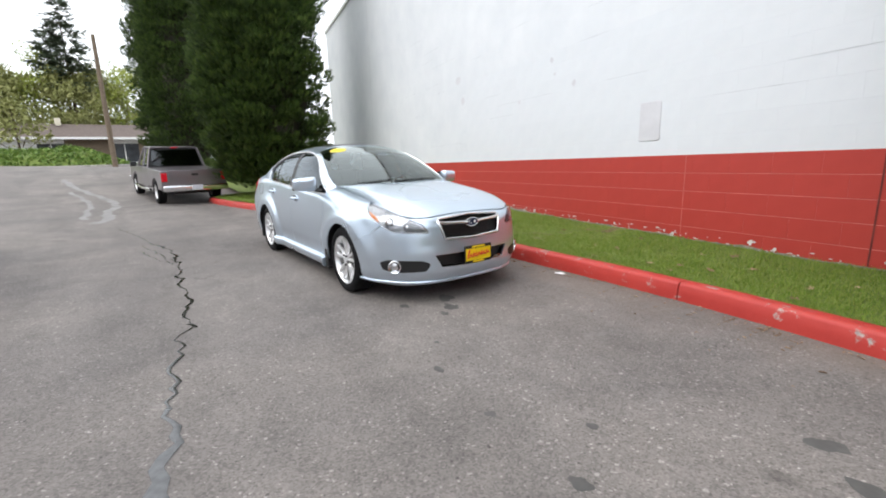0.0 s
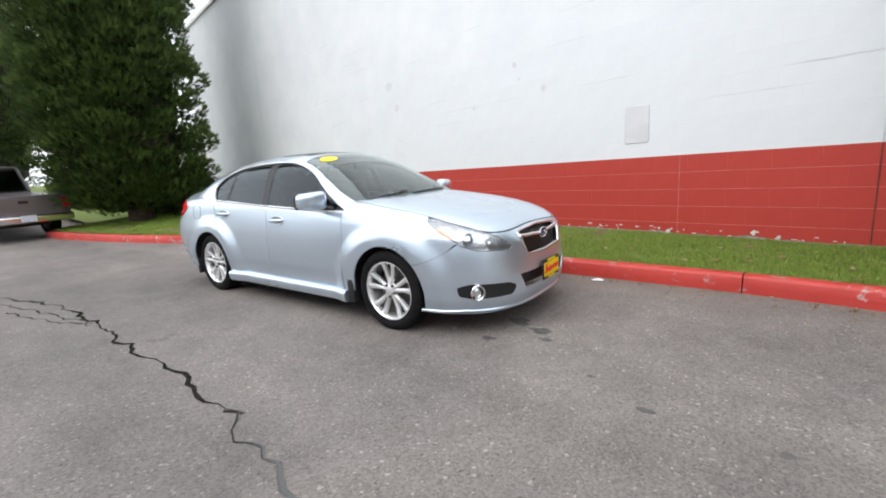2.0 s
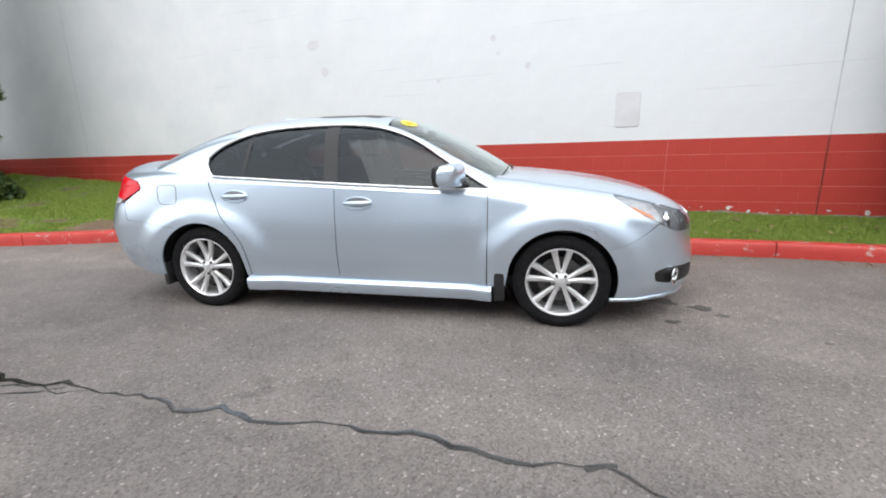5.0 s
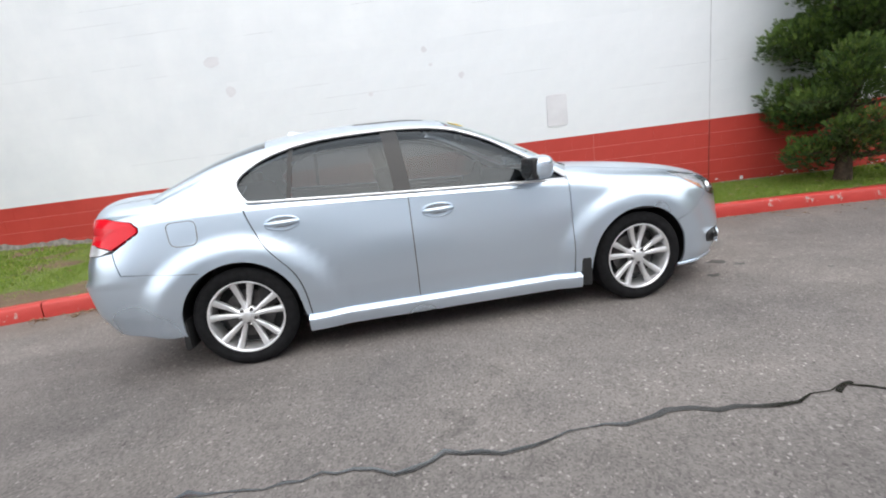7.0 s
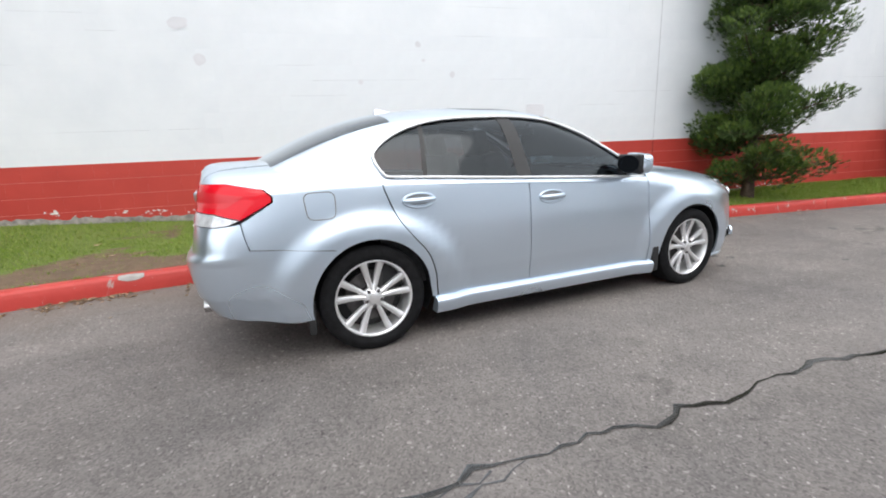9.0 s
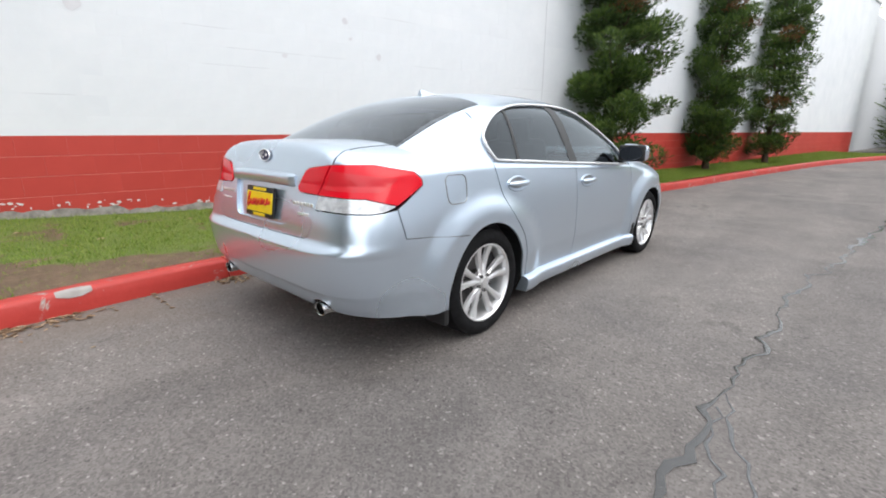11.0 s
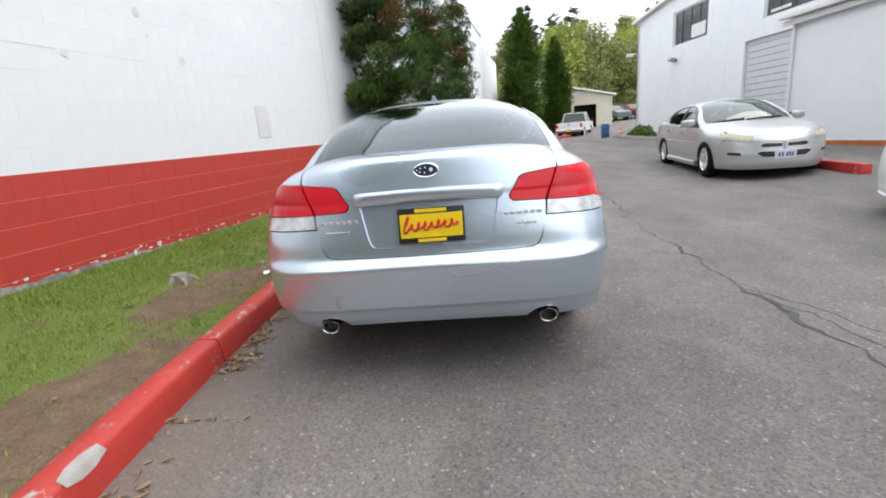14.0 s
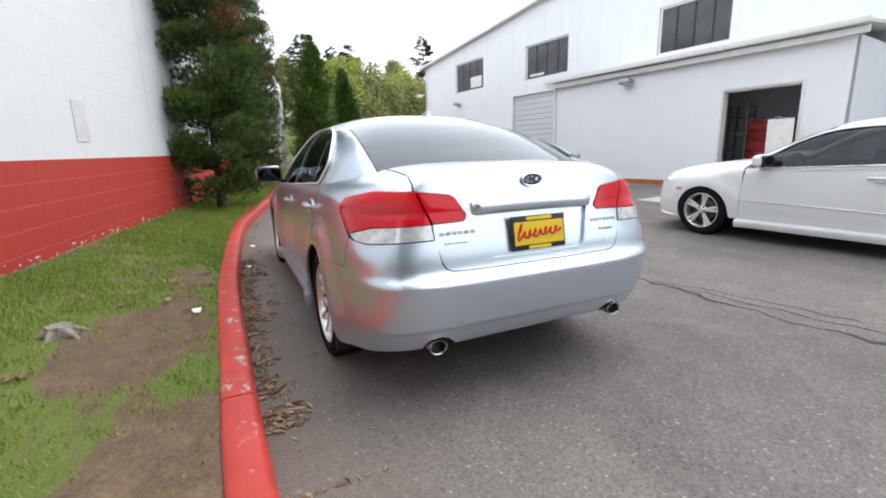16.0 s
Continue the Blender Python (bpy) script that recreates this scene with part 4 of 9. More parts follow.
def build_litter():
    rnd = random.Random(31)
    # dead leaves in the gutter and on the bare soil
    V, F = [], []

    def leaf(x, y, z, size):
        """A dry curled leaf: a lobed lens, its rim turned up unevenly."""
        o = len(V)
        th = rnd.uniform(0, 6.283)
        c, q = math.cos(th), math.sin(th)
        curl, slim = rnd.uniform(0.2, 0.9), rnd.uniform(0.28, 0.6)
        n = 8
        for i in range(n):
            a = 6.283 * i / n
            k = size * rnd.uniform(0.75, 1.25) * (1.0 if i % 2 == 0 else 0.72)
            u, w = 1.5 * k * math.cos(a), slim * k * math.sin(a)
            V.append((x + u * c - w * q, y + u * q + w * c, z + 0.003 + size * curl * (abs(math.sin(a)) * 0.5 + rnd.uniform(0, 0.35))))
        V.append((x, y, z + 0.002 + 0.1 * size))
        for i in range(n):
            F.append((o + n, o + i, o + (i + 1) % n))
    spots = [i for i in range(20, len(KERB) - 40) if -4.2 < KERB[i].x < 6.5]
    drifts = [(rnd.choice(spots), abs(rnd.gauss(0.03, 0.07))) for _ in range(120)]
    for i, d0 in drifts:
        p, nrm = kerb_frame(i)
        rear = p.x < 1.5
        for _ in range(rnd.randint(6, 22) if rear else rnd.randint(2, 8)):
            q = p - nrm * max(0.012, d0 + rnd.gauss(0, 0.035))
            x = q.x + rnd.gauss(0, 0.07)
            leaf(x, q.y, ground_z(x, q.y), rnd.uniform(0.009, 0.024) if rear else rnd.uniform(0.005, 0.013))
    for _ in range(240):
        p, nrm = kerb_frame(rnd.choice(spots))
        q = p - nrm * (0.02 + abs(rnd.gauss(0, 0.22)))
        leaf(q.x, q.y, ground_z(q.x, q.y), rnd.uniform(0.006, 0.016))
    g = link_mesh("gutter_leaves", V, F, M_DEADLEAF)
    tagged(g, "brown dead leaves and grit along the gutter", "leaves", kind="stuff")
    V2, F2 = V, F
    V, F = [], []

    def leaf2(x, y, z, size):
        o = len(V)
        th = rnd.uniform(0, 6.283)
        n = 9
        for i in range(n):
            a = 6.283 * i / n
            q = size * (1.0 if i % 2 == 0 else 0.45) * rnd.uniform(0.8, 1.2)
            V.append((x + q * math.cos(a + th), y + 0.7 * q * math.sin(a + th), z + rnd.uniform(0.2, 1.0) * size * 0.5))
        V.append((x, y, z + 0.25 * size))
        for i in range(n):
            F.append((o + n, o + i, o + (i + 1) % n))
    for k in range(330):
        i = rnd.randrange(len(VERGE) - 1)
        a, b = VERGE[i]
        if not -6 < a.x < 6:
            continue
        t = rnd.uniform(0.03, 0.85)
        q = a.lerp(b, t)
        leaf2(q.x, q.y, verge_z(q.x, q.y, t) + 0.012, rnd.uniform(0.02, 0.05))
    g = link_mesh("fallen_leaves", V, F, M_DEADLEAF)
    tagged(g, "curled brown fallen leaves on the verge", "leaves", kind="stuff")
    # scraps of paper
    for x, y, z, s in ((2.42, 1.12, None, 0.06), (-0.66, 1.62, 0.185, 0.055), (1.2, 1.22, None, 0.045)):
        zz = z if z else ground_z(x, y) + 0.004
        bm = bmesh.new()
        v = [bm.verts.new(p) for p in ((x - s, y - s * 0.4, zz), (x + s * 0.8, y - s * 0.5, zz + 0.006), (x + s, y + s * 0.5, zz + 0.002), (x, y + s * 0.6, zz + 0.014), (x - s * 0.9, y + s * 0.3, zz + 0.003))]
        bm.faces.new(v)
        p = part("paper_scrap", bm, M_PAPER)
        tagged(p, "crumpled white paper scrap lying by the kerb", "litter")
    # cut stump with surface roots
    x, y = -0.80, 2.33
    z = verge_z(x, y, 0.5)
    st = thing("tree_stump", "small weathered grey tree stump with exposed roots", "stump", pose(x, y, z - 0.02))
    m = plain("grey_dead_wood", (0.27, 0.24, 0.21), 0.9, 0, 0.3, 25, 0.8)
    bm = bmesh.new()
    rings = []
    for h, r in ((-0.05, 0.10), (0.02, 0.078), (0.06, 0.066), (0.082, 0.060), (0.07, 0.03)):
        rings.append([bm.verts.new((r * (1 + 0.3 * math.sin(5 * a + h * 30) * (1 - h * 6)) * math.cos(a), r * (1 + 0.3 * math.sin(5 * a) * (1 - h * 6)) * math.sin(a), h)) for a in [6.283 * i / 20 for i in range(20)]])
    for a, b in zip(rings, rings[1:]):
        for i in range(20):
            bm.faces.new((a[i], a[(i + 1) % 20], b[(i + 1) % 20], b[i]))
    bm.faces.new(rings[-1])
    part("trunk", bm, m, st)
    for a in (0.3, 1.5, 2.7, 3.9, 5.2):
        pts = [(0.06 * math.cos(a), 0.06 * math.sin(a), 0.05), (0.11 * math.cos(a + 0.15), 0.11 * math.sin(a + 0.15), 0.02), (0.16 * math.cos(a + 0.1), 0.16 * math.sin(a + 0.1), -0.02)]
        part("root", tube_bm(pts, [0.022, 0.016, 0.008], 7), m, st)


build_ground()
build_kerb()
build_kerb_damage()
build_verge()
wall_at, wall_root, wall_band = build_wall()
build_cracks()
build_stains()
build_litter()

# ---- saloon cars ----
class Shape:
    """The skin of a car: a half width for each place along (x) and height (z), front towards +x."""

    def __init__(self, **k):
        self.W = curve(k.get("width", [(-2.4, 0.916), (-2.0, 0.906), (-1.7, 0.897), (-1.37, 0.888), (-0.7, 0.884), (0.4, 0.884), (1.37, 0.887), (1.9, 0.89), (2.4, 0.88)]))
        self.prof = curve(k.get("profile", [(0.15, -0.080), (0.22, -0.045), (0.30, -0.022), (0.36, -0.016), (0.45, -0.004), (0.58, 0.0), (0.70, -0.004), (0.80, -0.012), (0.90, -0.023), (1.0, -0.038), (1.1, -0.07), (1.2, -0.12)]))
        self.nose = curve(k.get("nose", [(0.12, 2.20), (0.18, 2.27), (0.25, 2.325), (0.33, 2.352), (0.45, 2.352), (0.55, 2.335), (0.66, 2.315), (0.75, 2.27), (0.82, 2.20), (0.9, 2.0)]))
        self.tail = curve(k.get("tail", [(0.15, -2.17), (0.24, -2.24), (0.31, -2.270), (0.36, -2.300), (0.405, -2.320), (0.420, -2.327), (0.430, -2.337), (0.445, -2.342), (0.55, -2.362), (0.632, -2.371), (0.644, -2.369), (0.655, -2.361), (0.688, -2.330), (0.700, -2.326), (0.76, -2.317), (0.92, -2.285), (1.0, -2.267), (1.05, -2.254), (1.10, -2.238), (1.13, -2.220), (1.17, -2.15)]))
        self.zs = curve(k.get("shoulder", [(-2.4, 0.95), (-2.1, 0.96), (-1.5, 0.99), (-0.5, 0.965), (0.6, 0.90), (0.9, 0.865), (1.2, 0.805), (1.5, 0.755), (2.0, 0.70), (2.3, 0.66)]))
        self.zc = curve(k.get("deck", [(-2.273, 0.98), (-2.263, 1.02), (-2.252, 1.06), (-2.239, 1.105), (-2.228, 1.132), (-2.212, 1.148), (-2.18, 1.156), (-2.11, 1.160), (-2.0, 1.163), (-1.7, 1.172), (-1.2, 1.18), (-0.3, 1.15), (0.5, 1.09), (0.85, 1.045), (1.1, 1.034), (1.4, 1.010), (1.75, 0.960), (2.0, 0.903), (2.13, 0.857), (2.22, 0.805), (2.31, 0.70)]))
        self.kf, self.kr = k.get("round_front", 3.2), curve(k.get("round_rear", [(0.2, 5.4), (0.45, 6.2), (0.62, 6.4), (0.69, 7.6), (0.76, 7.4), (0.85, 6.4), (0.95, 5.4), (1.05, 4.6)]))
        self.xf0, self.xr0 = 1.2, -1.3
        self.n, self.m = k.get("top_n", 4.2), k.get("top_m", 2.3)
        self.hubs = k.get("hubs", ((1.375, 0.33), (-1.375, 0.33)))
        self.flare = k.get("flare", 0.033)
        self.groof = curve(k.get("roof", [(-2.2, 1.04), (-2.0, 1.125), (-1.8, 1.225), (-1.56, 1.335), (-1.35, 1.408), (-1.12, 1.461), (-0.85, 1.492), (-0.5, 1.506), (-0.2, 1.505), (0.05, 1.480), (0.3, 1.405), (0.6, 1.27), (0.85, 1.135), (1.1, 0.98)]))
        self.yb = curve(k.get("cabin", [(-2.1, 0.690), (-1.95, 0.758), (-1.75, 0.808), (-1.5, 0.837), (-1.0, 0.848), (-0.2, 0.848), (0.5, 0.832), (0.75, 0.805), (0.87, 0.775), (0.92, 0.745), (0.98, 0.70), (1.1, 0.64)]))
        self.gz0 = 0.93
        self.lean = k.get("lean", 0.44)
        self.gm, self.gn = 8.0, 2.4
        self.belt = curve(k.get("belt", [(-1.4, 1.045), (-0.25, 0.998), (0.9, 0.945)]))

    def plan(self, x, z):
        if x > self.xf0:
            xn = self.nose(z)
            t = (x - self.xf0) / (xn - self.xf0)
            return (1 - t ** self.kf) ** (1 / self.kf) if t < 1 else -(t - 1)
        if x < self.xr0:
            xn = self.tail(z)
            t = (self.xr0 - x) / (self.xr0 - xn)
            kr = self.kr(z)
            return (1 - t ** kr) ** (1 / kr) if t < 1 else -(t - 1)
        return 1.0

    def side(self, x, z, zp=None):
        w = self.W(x) + self.prof(z)
        for hx, hz in self.hubs:
            r = math.hypot(x - hx, (z - hz) * 1.17)
            t = min(1.0, max(0.0, (0.655 - r) / 0.165))
            w += self.flare * t * t * (3 - 2 * t)
        return w * self.plan(x, z if zp is None else zp)

    def hw(self, x, z):
        zs = self.zs(x)
        if z <= zs:
            return self.side(x, z)
        zc = max(self.zc(x), zs + 0.004)
        t = (z - zs) / (zc - zs)
        y = self.side(x, z, zs)
        if t >= 1:
            return -(t - 1) * 0.2
        return y * (1 - t ** self.m) ** (1 / self.square(x))

    def square(self, x):
        """The shoulder is squarer where the windscreen pillars stand on it."""
        return self.n + 4.0 * math.exp(-((x - 0.86) / 0.26) ** 2)

    def top(self, x, y):
        lo = self.zs(x)
        hi = max(self.zc(x), lo + 0.004)
        for _ in range(26):
            m = (lo + hi) / 2
            if self.hw(x, m) > abs(y):
                lo = m
            else:
                hi = m
        return lo

    def bend(self, x, y):
        """The screens curve back towards the sides: a shift along x for each y."""
        q = (y / 0.7) ** 2
        if x > 0.1:
            return 0.075 * q * min(1.0, (x - 0.1) / 0.5)
        if x < -1.1:
            return -0.05 * q * min(1.0, (-1.1 - x) / 0.5)
        return 0.0

    def gw0(self, x, z, y):
        zc = self.groof(x + self.bend(x, y))
        t = (z - self.gz0) / max(1e-3, zc - self.gz0)
        b = self.yb(x) - self.lean * (z - 1.0)
        if t >= 1:
            return -(t - 1)
        return b * (1 - max(0, t) ** self.gm) ** (1 / self.gn)

    def gw(self, x, z):
        if -1.1 <= x <= 0.1:
            return self.gw0(x, z, 0)
        lo, hi = 0.0, 0.95
        for _ in range(22):
            m = (lo + hi) / 2
            if self.gw0(x, z, m) > m:
                lo = m
            else:
                hi = m
        return lo

    def gtop(self, x, y):
        lo, hi = self.gz0, self.groof(x)
        for _ in range(30):
            m = (lo + hi) / 2
            if self.gw0(x, m, abs(y)) > abs(y):
                lo = m
            else:
                hi = m
        return lo

    # maps from two numbers to a place on the skin (left half, y > 0)
    def S(self, x, z):
        return Vector((x, self.hw(x, z), z))

    def T(self, x, y):
        return Vector((x, y, self.top(x, y)))

    def ray(self, x0, phi, z, sgn):
        c, s = math.cos(radians(phi)) * sgn, math.sin(radians(phi))
        lo, hi = 0.0, 1.6
        for _ in range(34):
            m = (lo + hi) / 2
            if self.hw(x0 + m * c, z) > m * abs(s) and self.hw(x0 + m * c, z) > 0:
                lo = m
            else:
                hi = m
        return Vector((x0 + lo * c, lo * s, z))

    def F(self, phi, z):
        return self.ray(self.xf0, phi, z, 1)

    def R(self, phi, z):
        return self.ray(self.xr0, phi, z, -1)

    def GS(self, x, z):
        return Vector((x, self.gw(x, z), z))

    def GT(self, x, y):
        return Vector((x, y, self.gtop(x, y)))


def arc(cx, cz, r, a0, a1, n=18):
    return [(cx + r * math.cos(radians(a0 + (a1 - a0) * i / n)), cz + r * math.sin(radians(a0 + (a1 - a0) * i / n))) for i in range(n + 1)]


def spline2(pts, closed=True, n=6):
    """Rounded outline through plan points."""
    out = []
    m = len(pts)
    for i in range(m if closed else m - 1):
        a, b, c, d = pts[(i - 1) % m], pts[i], pts[(i + 1) % m], pts[(i + 2) % m]
        if not closed:
            a = pts[max(0, i - 1)]
            d = pts[min(m - 1, i + 2)]
        for k in range(n):
            t = k / n
            out.append(tuple(0.5 * (2 * b[q] + (c[q] - a[q]) * t + (2 * a[q] - 5 * b[q] + 4 * c[q] - d[q]) * t * t + (3 * b[q] - a[q] - 3 * c[q] + d[q]) * t ** 3) for q in (0, 1)))
    if not closed:
        out.append(pts[-1])
    return out


def outline_tube(poly, fmap, r, off=0.0, closed=True, mirror=False, seg=6, flat=1.0):
    pts = []
    for u, v in poly:
        p = fmap(u, v)
        if mirror:
            p = Vector((p.x, -p.y, p.z))
        if off:
            p = p + Vector((0, math.copysign(off, p.y), 0))
        pts.append(p)
    return tube_bm(pts, r, seg, closed, flat)


def make_wheel(root, at, radius, rim, width, sgn, style="ten", mat=None):
    """Tyre, rim and spokes; the outer face looks towards sgn * y."""
    mat = mat or M_ALLOY
    w = new("wheel")
    w.parent = root
    w.matrix_local = pose(*at) @ (pose(0, 0, 0) if sgn > 0 else pose(0, 0, 0, 0, 0, 180))
    hw = width / 2
    R = radius
    prof = [(rim * 0.97, -hw * 0.80), (rim + 0.012, -hw * 0.96), (R - 0.055, -hw * 1.02), (R - 0.018, -hw * 0.92), (R - 0.003, -hw * 0.78), (R, -hw * 0.4), (R, hw * 0.4), (R - 0.003, hw * 0.78), (R - 0.018, hw * 0.92), (R - 0.05, hw * 1.02), (rim + 0.03, hw * 1.0), (rim + 0.012, hw * 0.96), (rim * 0.985, hw * 0.86)]
    part("tyre", lathe_bm(prof, 56), M_TYRE, w)
    part("rim", lathe_bm([(rim * 0.99, -hw * 0.85), (rim * 0.93, -hw * 0.7), (rim * 0.90, hw * 0.3), (rim * 0.93, hw * 0.66), (rim * 0.955, hw * 0.80), (rim * 1.0, hw * 0.86), (rim * 1.0, hw * 0.90), (rim * 0.97, hw * 0.91), (rim * 0.94, hw * 0.82)], 56), mat, w)
    part("brake_disc", lathe_bm([(0.02, -0.02), (rim * 0.66, -0.02), (rim * 0.66, 0.005), (0.07, 0.008), (0.065, 0.03), (0.02, 0.03)], 40), M_STEEL, w)
    part("wheel_well_back", lathe_bm([(0.01, -hw * 0.5), (rim * 0.92, -hw * 0.5)], 30), M_BLACK, w)
    bm = bmesh.new()
    face = hw * 0.80

    def spoke(a, spread, r0, r1, w0, w1):
        c, s = math.cos(a), math.sin(a)
        c1, s1 = math.cos(a + spread), math.sin(a + spread)
        px, pz = -math.sin(a + spread / 2), math.cos(a + spread / 2)
        p0, p1 = (r0 * c, r0 * s), (r1 * c1, r1 * s1)
        rows = []
        for k in range(6):
            t = k / 5
            x, z = p0[0] + (p1[0] - p0[0]) * t, p0[1] + (p1[1] - p0[1]) * t
            wd = w0 + (w1 - w0) * t
            y = face - 0.012 - 0.012 * math.sin(t * 3.14) + 0.010 * t
            rows.append([bm.verts.new((x + px * wd * q, y + dy, z + pz * wd * q)) for q, dy in ((-1.0, -0.022), (-0.86, -0.002), (-0.3, 0.004), (0.3, 0.004), (0.86, -0.002), (1.0, -0.022))])
        for r, q in zip(rows, rows[1:]):
            for k in range(5):
                bm.faces.new((r[k], r[k + 1], q[k + 1], q[k]))
    if style == "ten":
        for i in range(5):
            a = 2 * math.pi * i / 5 + math.pi / 2
            spoke(a + 0.16, 0.08, rim * 0.18, rim * 0.955, 0.013, 0.024)
            spoke(a - 0.16, -0.08, rim * 0.18, rim * 0.955, 0.013, 0.024)
    elif style == "twin":
        for i in range(5):
            a = 2 * math.pi * i / 5 + 0.5
            spoke(a + 0.10, 0.03, rim * 0.2, rim * 0.955, 0.019, 0.020)
            spoke(a - 0.10, -0.03, rim * 0.2, rim * 0.955, 0.019, 0.020)
    else:
        for i in range(5):
            a = 2 * math.pi * i / 5 + 0.3
            spoke(a, 0.0, rim * 0.2, rim * 0.96, 0.045, 0.05)
    bmesh.ops.recalc_face_normals(bm, faces=bm.faces)
    part("spokes", smooth_by_angle(bm, 50), mat, w)
    part("hub", lathe_bm([(rim * 0.27, face - 0.05), (rim * 0.27, face - 0.022), (rim * 0.22, face - 0.012), (0.036, face - 0.004), (0.034, face + 0.004), (0.028, face + 0.007), (0.001, face + 0.008)], 30), mat, w)
    for i in range(5):
        a = 2 * math.pi * i / 5 + math.pi / 2 + 0.63
        b = lathe_bm([(0.011, face - 0.02), (0.011, face + 0.0), (0.008, face + 0.004), (0.0005, face + 0.005)], 8)
        b.transform(Matrix.Translation((rim * 0.21 * math.cos(a), 0, rim * 0.21 * math.sin(a))))
        part("wheel_nut", b, M_STEEL, w)
    return w


def edge_z(poly, x, upper):
    """The height of an outline's upper or lower edge at x."""
    zs = []
    n = len(poly)
    for i in range(n):
        (x0, z0), (x1, z1) = poly[i], poly[(i + 1) % n]
        if min(x0, x1) - 1e-9 <= x <= max(x0, x1) + 1e-9:
            zs.append(z0 if abs(x1 - x0) < 1e-9 else z0 + (z1 - z0) * (x - x0) / (x1 - x0))
    if not zs:
        q = min(poly, key=lambda p: abs(p[0] - x))
        return q[1]
    return max(zs) if upper else min(zs)


def ellipse_pts(cu, cv, a, b, n=28):
    return [(cu + a * math.cos(6.28319 * i / n), cv + b * math.sin(6.28319 * i / n)) for i in range(n)]


def dense(poly, step):
    out = []
    for i in range(len(poly)):
        a, b = poly[i], poly[(i + 1) % len(poly)]
        d = math.hypot(b[0] - a[0], b[1] - a[1])
        n = max(1, int(d / step))
        if d < 1e-4:
            continue
        out += [(a[0] + (b[0] - a[0]) * k / n, a[1] + (b[1] - a[1]) * k / n) for k in range(n)]
    return out


def mirror_bm(bm):
    bm.transform(Matrix.Diagonal((1, -1, 1, 1)))
    bmesh.ops.reverse_faces(bm, faces=bm.faces)
    return bm


def rounded(pts, r=0.02, n=4):
    """Rounds the corners of an outline."""
    out = []
    m = len(pts)
    for i in range(m):
        a, b, c = Vector(pts[i - 1]), Vector(pts[i]), Vector(pts[(i + 1) % m])
        da, dc = (a - b), (c - b)
        q = min(r, da.length * 0.45, dc.length * 0.45)
        p0, p1 = b + da.normalized() * q, b + dc.normalized() * q
        for k in range(n + 1):
            t = k / n
            p = p0 * (1 - t) ** 2 + b * 2 * t * (1 - t) + p1 * t * t
            out.append((p.x, p.y))
    return out


ARCH = 0.368


def lid_end(y):
    """The rear edge of the boot lid's top, as an x for each y."""
    return -2.196 + 0.07 * (abs(y) / 0.61) ** 3


def lid_side(sh, opt):
    return opt.get("lid_side", [(30.3, 1.040), (30.1, 1.075), (32.0, 1.118)])


def arch_angles(sh, hub, x0, sgn, a0, a1, n=14):
    """A wheel arch as (bearing, height) on the wrapped end of the car."""
    out = []
    for i in range(n + 1):
        a = radians(a0 + (a1 - a0) * i / n)
        x, z = hub[0] + ARCH * math.cos(a), hub[1] + ARCH * math.sin(a)
        out.append((math.degrees(math.atan2(sh.hw(x, z), sgn * (x - x0))), z))
    return out


def side_lower_edge(sh, x0, x1, zb):
    """The lower edge of a side panel from x0 to x1 (x0 < x1), climbing over the wheel arches."""
    pts = []
    n = max(2, int((x1 - x0) / 0.03))
    for i in range(n + 1):
        x = x0 + (x1 - x0) * i / n
        z = zb(x) if callable(zb) else zb
        for hx, hz in sh.hubs:
            d = abs(x - hx)
            if d < ARCH:
                z = max(z, hz + math.sqrt(ARCH * ARCH - d * d))
        pts.append((x, z))
    return pts


